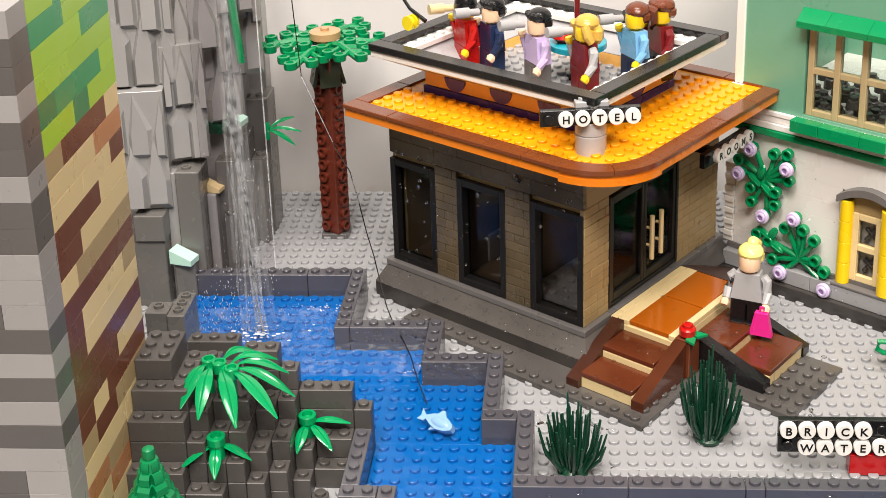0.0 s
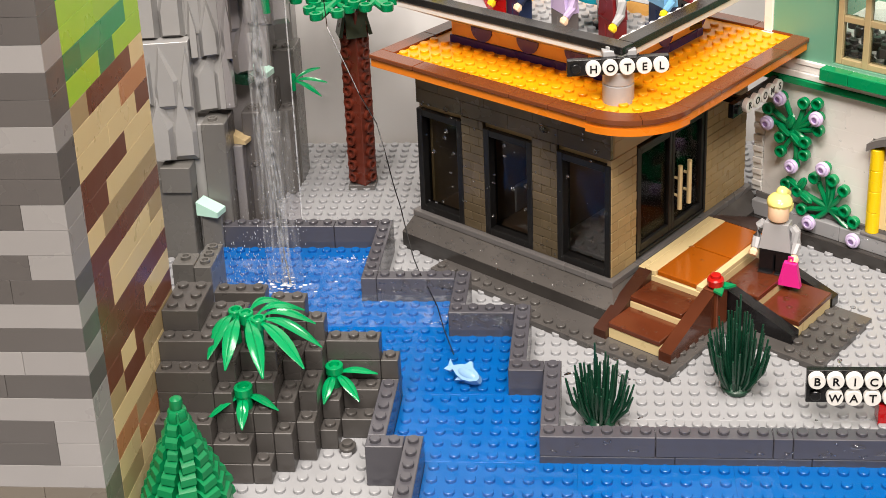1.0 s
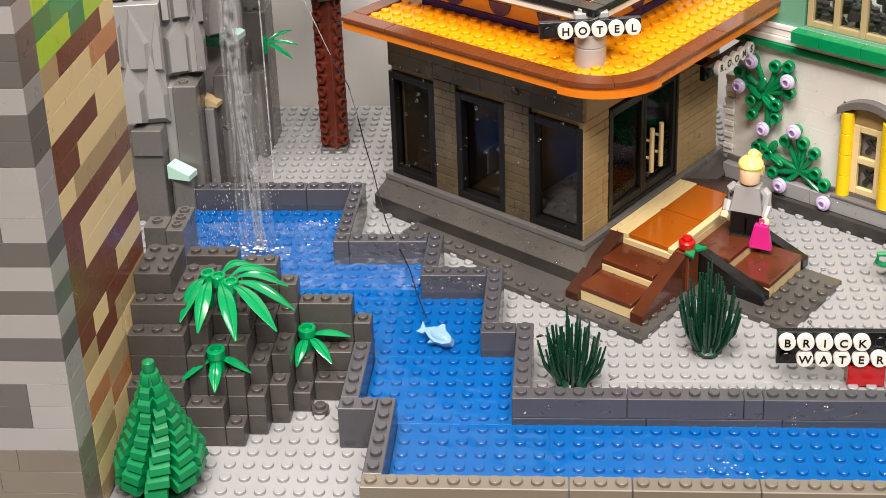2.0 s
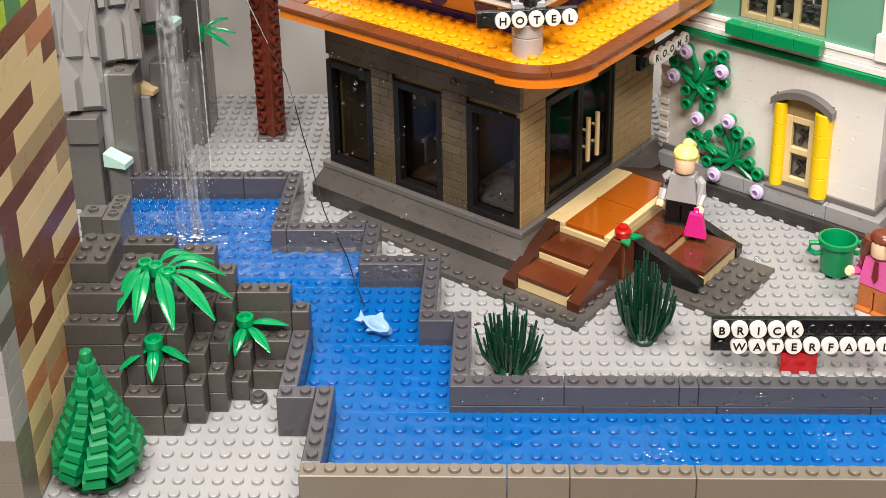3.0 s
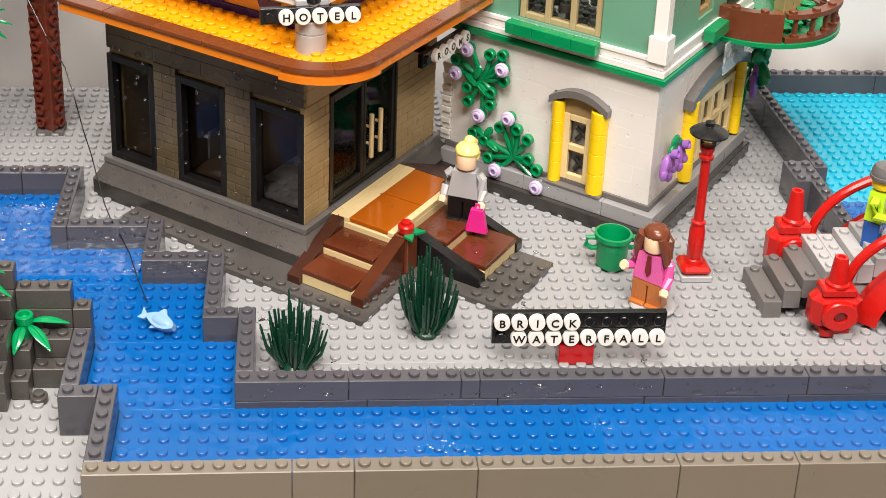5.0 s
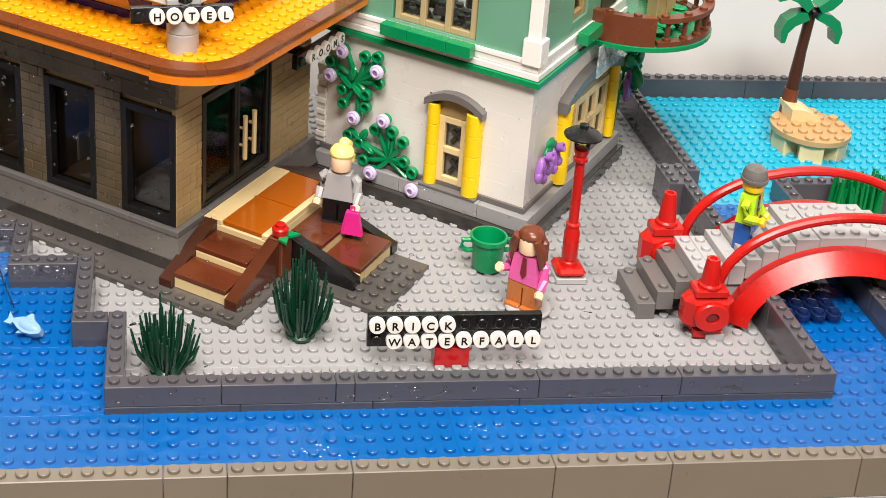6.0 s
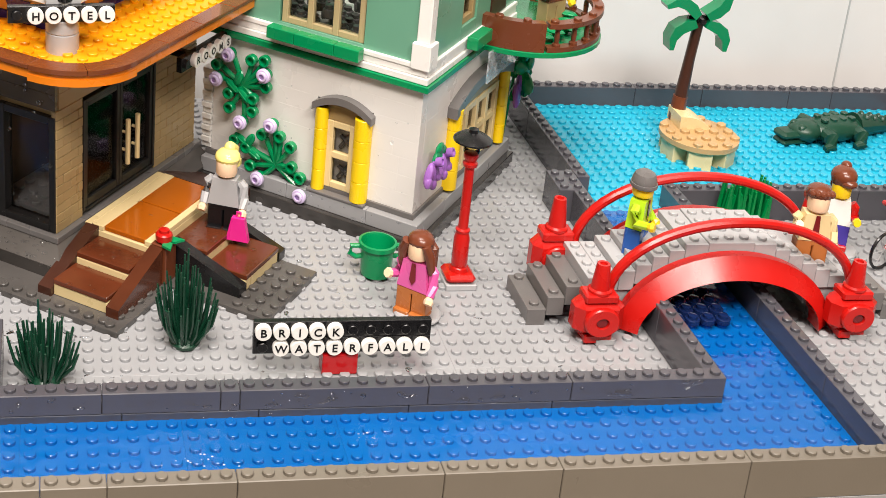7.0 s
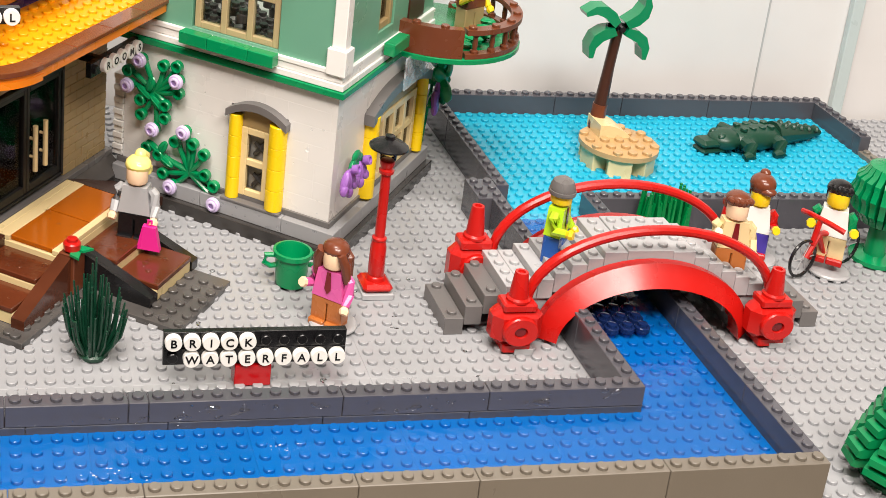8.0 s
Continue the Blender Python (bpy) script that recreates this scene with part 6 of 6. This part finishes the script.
def spiky_bush(x, y, n, seed, h):
    ob = thing("spiky_bush", "dark green spiky toy bush on the base plate", "bush", x, y, 0, group="spiky bushes")
    part("foot", Geo(turn(x, y, 0.1)).lathe([(0.85, 0), (0.9, 0.2), (0.6, 0.55)], 14), DARK_GREEN, ob)
    rng = random.Random(seed)
    for k in range(n):
        a = rng.uniform(0, 6.283)
        t = math.sqrt(rng.random())
        hh = h * (1 - 0.45 * t) * rng.uniform(0.68, 1.05)
        b = Vector((x + 0.75 * t * math.cos(a), y + 0.7 * t * math.sin(a), 0.3))
        e = b + Vector((1.15 * t * math.cos(a), 1.0 * t * math.sin(a), hh - 0.3))
        m = (b + e) / 2 + Vector((0.25 * t * math.cos(a), 0.25 * t * math.sin(a), 0))
        part("spike", Geo().tube([b, m, e], [0.1, 0.095, 0.055], 6), DARK_GREEN, ob)


spiky_bush(9.65, 11.0, 72, 2, 5.2)
spiky_bush(17.4, 14.4, 80, 3, 6.0)


PINE = plastic("pine_green", (0, 120, 70), 0.34, 0.1)


def pine(x, y, label, h=7.4, r=2.55, rz=0):
    """A moulded toy pine: columns of small stepped leaf blocks round a stem."""
    ob = thing("pine_tree", label, "tree", x, y, 0, group="toy pines")
    # Core painted darker green for the shade in the gaps between leaf blocks.
    part("trunk", Geo(turn(x, y, 0.15)).lathe([(r * 0.6, 0), (r * 0.6, 0.25), (0.6, 0.3), (0.6, 0.9), (r * 0.62, 1.0), (0.35, h * 0.88)], 16), plastic("gap_shade_green", (0, 84, 52), 0.3, 0.1), ob, "green round foot and stem")
    rows = 10
    for j in range(rows):
        t = j / (rows - 1)
        z = 1.35 + (h - 2.35) * t
        rad = (r * (1 - 0.8 * t ** 0.9)) * (0.9 if j == 0 else 1)
        n = 9 if j < 7 else 6
        g = Geo(turn(x, y, z, rz + (4 * j if n == 9 else 20)))
        for k in range(n):
            a = 2 * math.pi * k / n
            w = 0.68 * math.pi * rad / n
            c, si = math.cos(a), math.sin(a)
            f = 1 + 0.04 * ((k * 5 + j * 3) % 3 - 1)
            prof = [(rad * 0.3, 0.42), (rad * 0.8 * f, 0.34), (rad * 0.97 * f, 0.16), (rad * f, -0.18), (rad * 0.9 * f, -0.3), (rad * 0.3, -0.05)]
            v = [(q * c - e * si, q * si + e * c, zz) for e in (-w, w) for q, zz in prof]
            g.add(v, [list(range(6)), list(range(6, 12))] + [[i, (i + 1) % 6, 6 + (i + 1) % 6, 6 + i] for i in range(6)])
        part("bough", g, PINE, ob)
    part("tip", Geo(turn(x, y, 0)).lathe([(0.5, h - 1.2), (0.45, h - 0.7), (0.3, h - 0.62), (0.34, h - 0.35), (0.3, h - 0.1), (0.16, h), (0.03, h + 0.02)], 12), PINE, ob)


pine(-11.0, 2.3, "green moulded toy pine on the white plate")
pine(58.7, 0.9, "green moulded toy pine beside the stream rim", rz=9, h=8.4, r=3.1)

tree = thing("round_tree", "green moulded round toy tree", "tree", 72.7, 23.9, 0)
part("trunk", Geo(turn(72.7, 23.9, 0.15)).lathe([(1.7, 0), (1.7, 0.3), (0.75, 0.5), (0.6, 3.4)], 18), GREEN, tree, "green round foot and stem")
for k in range(22):
    g = Geo(turn(72.7, 23.9, 5.1, k * 360 / 22))
    outl = []
    for j in range(15):
        q = -math.pi / 2 + math.pi * j / 14
        f = 1.0 if j % 2 else 0.93
        outl.append((2.5 * f * math.cos(q), 2.6 * f * math.sin(q)))
    g.prism([(0.0, -2.6)] + outl + [(0.0, 2.6)], -0.2, 0.2, pose(0, 0, 0, 90))
    part("leaf_rib", g, GREEN, tree)

# palm with a studded trunk
palm = thing("palm_tree", "palm with studded reddish brown trunk and green leaves", "tree", -8.4, 40.9, 0)
part("foot_plate", Geo().box(-9.4, -7.4, 39.9, 41.7, 0.01, 0.4, 0.03), DARK_GREY, palm)
MAROON = plastic("trunk_brown", (106, 46, 32), 0.26, 0.1)
PT = turn(-8.4, 40.8, 0, -32)
trunk = part("trunk", Geo(PT).box(-0.82, 0.82, -0.7, 0.7, 0.4, 14.0, 0.05), MAROON, palm, "reddish brown square trunk covered with studs")
for k in range(13):
    for a, x, y in ((0, -0.2, -0.7), (90, 0.82, 0.0)):
        p = PT @ Vector((x, y, 1.0 + 0.98 * k))
        piece("stud", ("trunkstud", a), lambda a=a: Geo(turn(rz=-32 + a)).lathe([(0.4, -0.05), (0.4, 0.27), (0.25, 0.27), (0.22, 0.1)], 14, pose(0, 0, 0, 90)), MAROON, trunk, *p)
for k in range(4):
    a = 90 * k + 20
    g = Geo(turn(-8.4, 40.8, 0, a)).add([(0.8, -0.7, 14.1), (0.8, 0.7, 14.1), (1.25, 0.75, 12.1), (1.25, -0.75, 12.1), (0.6, -0.7, 14.0), (0.6, 0.7, 14.0), (1.0, 0.75, 12.05), (1.0, -0.75, 12.05)],
                                        [[0, 1, 2, 3], [4, 5, 6, 7], [0, 1, 5, 4], [1, 2, 6, 5], [2, 3, 7, 6], [3, 0, 4, 7]])
    part("husk", g, plastic("husk_green", (52, 62, 48), 0.3), palm)
for k in range(6):
    a0 = 60 * k + 10
    g = Geo(turn(-8.4, 40.8, 14.6 + 0.3 * (k % 2), a0, s=1.28))
    g.tube([(0.3, 0, 0.2), (1.8, 0, 0.4), (3.6, 0, 0.1)], 0.2, 7)
    for q, e in ((1.2, 0.9), (1.2, -0.9), (2.2, 1.1), (2.2, -1.1), (3.1, 0.9), (3.1, -0.9), (3.9, 0.0)):
        g.tube([(q - 0.5, 0, 0.3), (q, e, 0.2)], 0.16, 6)
        g.lathe([(0.34, 0), (0.36, 0.1), (0.36, 0.38), (0.22, 0.4), (0.2, 0.25)], 12, pose(q, e, 0.1))
    part("branch", g, GREEN, palm, "green branch with round knobs")
part("cap", Geo(turn(-8.4, 40.8, 15.5)).lathe([(0.7, -1.4), (0.7, -0.02), (1.15, 0), (1.15, 0.5), (1.05, 0.55), (0.32, 0.55), (0.32, 0.75), (0.28, 0.78)], 20), plastic("cap_tan", (190, 152, 110), 0.3), palm, "tan round cap plate")

# ---- pool island, crocodile, reed, fish ----
isle = thing("sand_island", "round tan studded island on pale bricks", "island", 59.0, 37.5, 0.8)
m = turn(59.0, 37.5, -0.4, s=1.2)
g = Geo(m).lathe([(2.5, 2.15), (2.55, 2.2), (2.55, 2.52), (2.5, 2.55)], 30)
for i in range(-2, 3):
    for j in range(-2, 3):
        if math.hypot(i, j) < 2.3 and not (abs(i + 0.4) < 0.8 and j >= 1):
            g.stud(i, j, 2.55)
part("top_plate", g, plastic("sand", (180, 146, 100), 0.32), isle)
for k in range(6):
    part("block", Geo(m @ pose(0, 0, 0, 0, 0, 60 * k + 10)).box(1.1, 2.3, -0.75, 0.75, 0.8, 2.14, 0.05), TAN, isle)
pts = [(-1.1 + 2.1 * i / 8, 2.5 + 1.1 * math.cos((i / 8) ** 1.4 * 1.2)) for i in range(9)]
g = Geo(m @ pose(-0.1, 2.4, 0, 90)).prism([(-1.1, 2.56)] + [(x, z - 0.2) for x, z in pts] + [(1.0, 2.56)], 0, 2.0)
part("curved_slope", g, TAN, isle, "tan curved slope brick")
tp = thing("toy_palm", "thin brown palm trunk with curved green leaves", "tree", 58.2, 40.0, 2.0)
part("trunk", Geo().tube([(58.0, 39.9, 1.0), (58.2, 40.0, 3.8), (58.55, 40.2, 7.6), (58.88, 40.3, 10.7)], [0.62, 0.56, 0.42, 0.4], 12), DARK_BROWN, tp)
part("trunk_base", Geo().tube([(58.0, 39.9, 1.0), (58.14, 39.97, 3.0), (58.24, 40.02, 4.6)], [0.66, 0.62, 0.58], 12), BROWN, tp, "reddish brown lower trunk")
PALM_GREEN = plastic("palm_green", (0, 126, 80), 0.14, 0.1)
for a in (28, 152, 218, 322):
    g = Geo(turn(58.88, 40.3, 10.8) @ pose(0, 0, 0, 0, a, 0))
    bend = 1 if a in (28, 328) else -1
    pr = [(0.5, 0.35), (1.3, 0.6), (2.2, 0.5), (2.9, -0.1), (3.2, -1.0), (2.9, -1.15), (2.4, -0.5), (1.7, -0.25), (0.5, -0.3)]
    g.prism([(x, z * bend) for x, z in pr], -0.65, 0.65, pose(0, 0, 0, 90))
    part("leaf", g, PALM_GREEN, tp, "thick curved green leaf")
part("hub", Geo().ball((58.88, 40.3, 10.75), (0.55, 0.5, 0.4)).rod((57.9, 40.3, 10.8), (59.9, 40.3, 10.8), 0.24).rod((58.88, 39.5, 10.8), (58.88, 41.1, 10.8), 0.24), BLACK, tp)
croc = thing("crocodile", "dark green toy crocodile lying in the pool", "crocodile", 70, 39, 0.8)
CM = turn(72.3, 40.6, 0.85, 11, s=1.02)
CG = plastic("crocodile_green", (19, 60, 45), 0.32, 0.1)
g = Geo(CM)
g.ball((0, 0, 0.95), (2.9, 1.5, 1.0), nu=18, nv=12).ball((-2.8, 0, 0.95), (1.5, 1.2, 0.85), nu=16, nv=10)
for i in range(4):
    for e in (-0.45, 0.45):
        g.stud(-1.4 + 0.9 * i, e, 1.78)
part("body", g, CG, croc)
g = Geo(CM).box(-5.4, -2.8, -0.8, 0.8, 0.5, 1.15, 0.3).box(-5.3, -2.9, -0.72, 0.72, 0.05, 0.46, 0.16)
for e in (-0.5, 0.5):
    g.ball((-3.5, e, 1.35), (0.45, 0.32, 0.36), nu=10, nv=6)
part("head", g, CG, croc)
g = Geo(CM).tube([(2.0, 0, 0.95), (3.8, 0.1, 0.85), (5.8, 0.3, 0.65), (7.6, 0.6, 0.5)], [1.1, 0.8, 0.55, 0.25], 12)
for k in range(5):
    x, r = 2.9 + 0.95 * k, 0.98 - 0.14 * k
    for e in (-0.3, 0.3):
        g.lathe([(0.3, 0), (0.24, 0.2), (0.1, 0.34)], 8, pose(x, 0.06 * k + e * r, 0.86 - 0.07 * k + 0.86 * r))
part("tail", g, CG, croc)
for x, e in ((-1.5, -1), (-1.5, 1), (1.5, -1), (1.5, 1)):
    part("leg", Geo(CM).tube([(x, e * 0.9, 0.9), (x - 0.1, e * 1.7, 0.9), (x - 0.2, e * 2.0, 0.35), (x - 0.8, e * 2.0, 0.2)], [0.6, 0.62, 0.5, 0.26], 10), CG, croc)
reed = thing("reed_clump", "bright green upright reeds beside the pool wall", "plant", 58.6, 27.6, 0)
rng = random.Random(4)
REED = plastic("reed_green", (0, 120, 60), 0.3, 0.1)
for k in range(70):
    x, y = 58.3 + rng.uniform(-2.2, 2.2) * rng.random() ** 0.4, 27.6 + rng.uniform(-0.5, 0.5)
    part("blade", Geo().tube([(x, y, 0), (x + rng.uniform(-0.3, 0.3), y, rng.uniform(2.4, 3.9))], [0.2, 0.1], 5), REED, reed)
fish = thing("toy_fish", "pale blue toy fish on a line in the water", "fish", 1.2, 14.2, 1.3)
FM = turn(1.95, 13.6, 1.45, -36) @ pose(0, 0, 0, 35) @ Matrix.Scale(0.8, 4)
part("body", Geo(FM).prism([(-1.05, -0.1), (-1.05, 0.12), (-0.5, 0.42), (0.1, 0.62), (0.55, 0.55), (1.2, 0.3), (1.45, 0.05), (1.4, -0.2), (0.9, -0.45), (0.2, -0.55), (-0.4, -0.4)], -0.28, 0.28).ball((0.3, 0, 0), (1.1, 0.45, 0.42), nu=14, nv=8), FISH_BLUE, fish)
g = Geo(FM).prism([(-0.95, 0), (-1.7, 0.5), (-1.55, 0), (-1.75, -0.35), (-1.2, -0.3)], -0.1, 0.1).prism([(-0.45, 0.4), (0.5, 0.5), (0.1, 0.95), (-0.1, 0.9)], -0.09, 0.09).prism([(-0.3, -0.4), (0.2, -0.5), (-0.4, -0.75)], -0.09, 0.09)
part("fin", g, FISH_BLUE, fish)
part("line", Geo().tube([(1.19, 15.00, 1.75), (0.27, 18.13, 1.50), (-0.44, 20.89, 1.40), (-1.13, 22.42, 1.70), (-1.76, 22.97, 2.55), (-2.33, 24.49, 2.75), (-3.19, 27.45, 3.20), (-3.74, 29.11, 4.00), (-4.36, 30.44, 5.00), (-5.04, 31.88, 6.60), (-5.73, 32.93, 8.40), (-6.2, 29.5, 12), (-8.5, 32, 15.6), (-8.8, 32, 20.6), (-8.9, 32, 26)], 0.04, 5), BLACK, fish, "thin black line")
rod = thing("fishing_rod", "black toy fishing rod on the roof parapet", "rod", *(HM @ Vector((-17, 3, 17.6))))
part("rod", Geo().tube([HM @ Vector((-15.9, 3.9, 18.6)), HM @ Vector((-17.4, 4.0, 19.2)), HM @ Vector((-19, 4.4, 20.3)), HM @ Vector((-21, 5, 22.0))], [0.16, 0.13, 0.1, 0.05], 7), BLACK, rod)
part("reel", Geo(turn(*(HM @ Vector((-17.0, 3.6, 18.4))), -36)).lathe([(0.5, -0.35), (0.5, -0.1), (0.25, -0.1), (0.25, 0.1), (0.5, 0.1), (0.5, 0.35)], 16, pose(0, 0, 0, 90)), plastic("clear_yellow", (226, 206, 30), 0.2), rod)


# ---- scattered water drops ----
def drops(name, n, seed, place, label):
    """Small clear domes lying on a surface."""
    rng = random.Random(seed)
    g = Geo()
    for k in range(n):
        p, m = place(rng)
        r = rng.uniform(0.035, 0.11) if rng.random() < 0.75 else rng.uniform(0.11, 0.23)
        long = rng.choice((0.8, 1.0, 1.2, 2.2, 3.0)) if name in ("ground_drops", "bank_drops") else 1.0
        g.ball((0, 0, 0), (r * long, r * rng.uniform(0.5, 1.1), r * 0.5), m=Matrix.Translation(p) @ m @ (pose(0, 0, 0, 0, 0, rng.uniform(-40, 40)) if long > 1.1 else Matrix()), nu=9, nv=5)
    ob = solo(name, g, DROP, label, "water drops", (10, 15, 0), kind="stuff")
    ob.visible_shadow = False


def on_ground(rng):
    x = rng.choice((rng.uniform(6, 40), rng.gauss(6, 4)))
    return Vector((x, rng.choice((rng.uniform(13.5, 24), rng.uniform(8.5, 12))) if x > 8.5 else rng.uniform(14.5, 17), rng.choice((0.02, 0.21)))), Matrix()


def on_plinth(rng):
    t = rng.random()
    return HM @ Vector((rng.uniform(-16.5, 0.5), -1.0 + 0.65 * t - 0.02, 1.2 + 1.2 * t + 0.02)), Matrix()


def on_front(rng):
    return HM @ Vector((rng.uniform(-15.8, -0.2), -0.1, rng.uniform(2.9, 12))), pose(0, 0, 0, 90, 0, -36)


def on_bank(rng):
    return Vector((*rng.choice(((rng.uniform(-4.4, 0.5), 22.48), (rng.uniform(0.6, 4.4), 18.48), (rng.uniform(7, 46), 6.48))), rng.uniform(1.4, 2.3))), pose(0, 0, 0, 90)


def on_steps(rng):
    x0, x1, y0, y1, z = rng.choice(((1.5, 5.2, -2.35, -0.1, 1.46), (1.5, 5.2, -0.05, 2.3, 2.16), (5.4, 7.8, 4.4, 8.6, 2.16), (8.0, 10.6, 4.4, 8.6, 1.46), (1.9, 4.7, 2.5, 10.4, 2.85)))
    return HM @ Vector((rng.uniform(x0, x1), rng.uniform(y0, y1), z + 0.01)), Matrix()


def on_house(rng):
    if rng.random() < 0.6:
        return KM @ Vector((rng.uniform(-14, 0.3), -0.72, rng.uniform(1.0, 1.95))), pose(0, 0, 0, 90, 0, -38)
    return KM @ Vector((rng.uniform(-13, -0.5), -0.02, rng.uniform(2.6, 9.0))), pose(0, 0, 0, 90, 0, -38)


drops("ground_drops", 240, 1, on_ground, "clear water drops scattered on the base plates")
drops("plinth_drops", 150, 2, on_plinth, "clear water drops on the sloped plinth")
drops("wall_drops", 85, 3, on_front, "clear water drops on the hotel front")
drops("bank_drops", 150, 4, on_bank, "clear water drops on the stream walls")
drops("stair_drops", 70, 5, on_steps, "clear water drops on the entrance stairs")
drops("house_drops", 45, 6, on_house, "clear water drops on the white house")
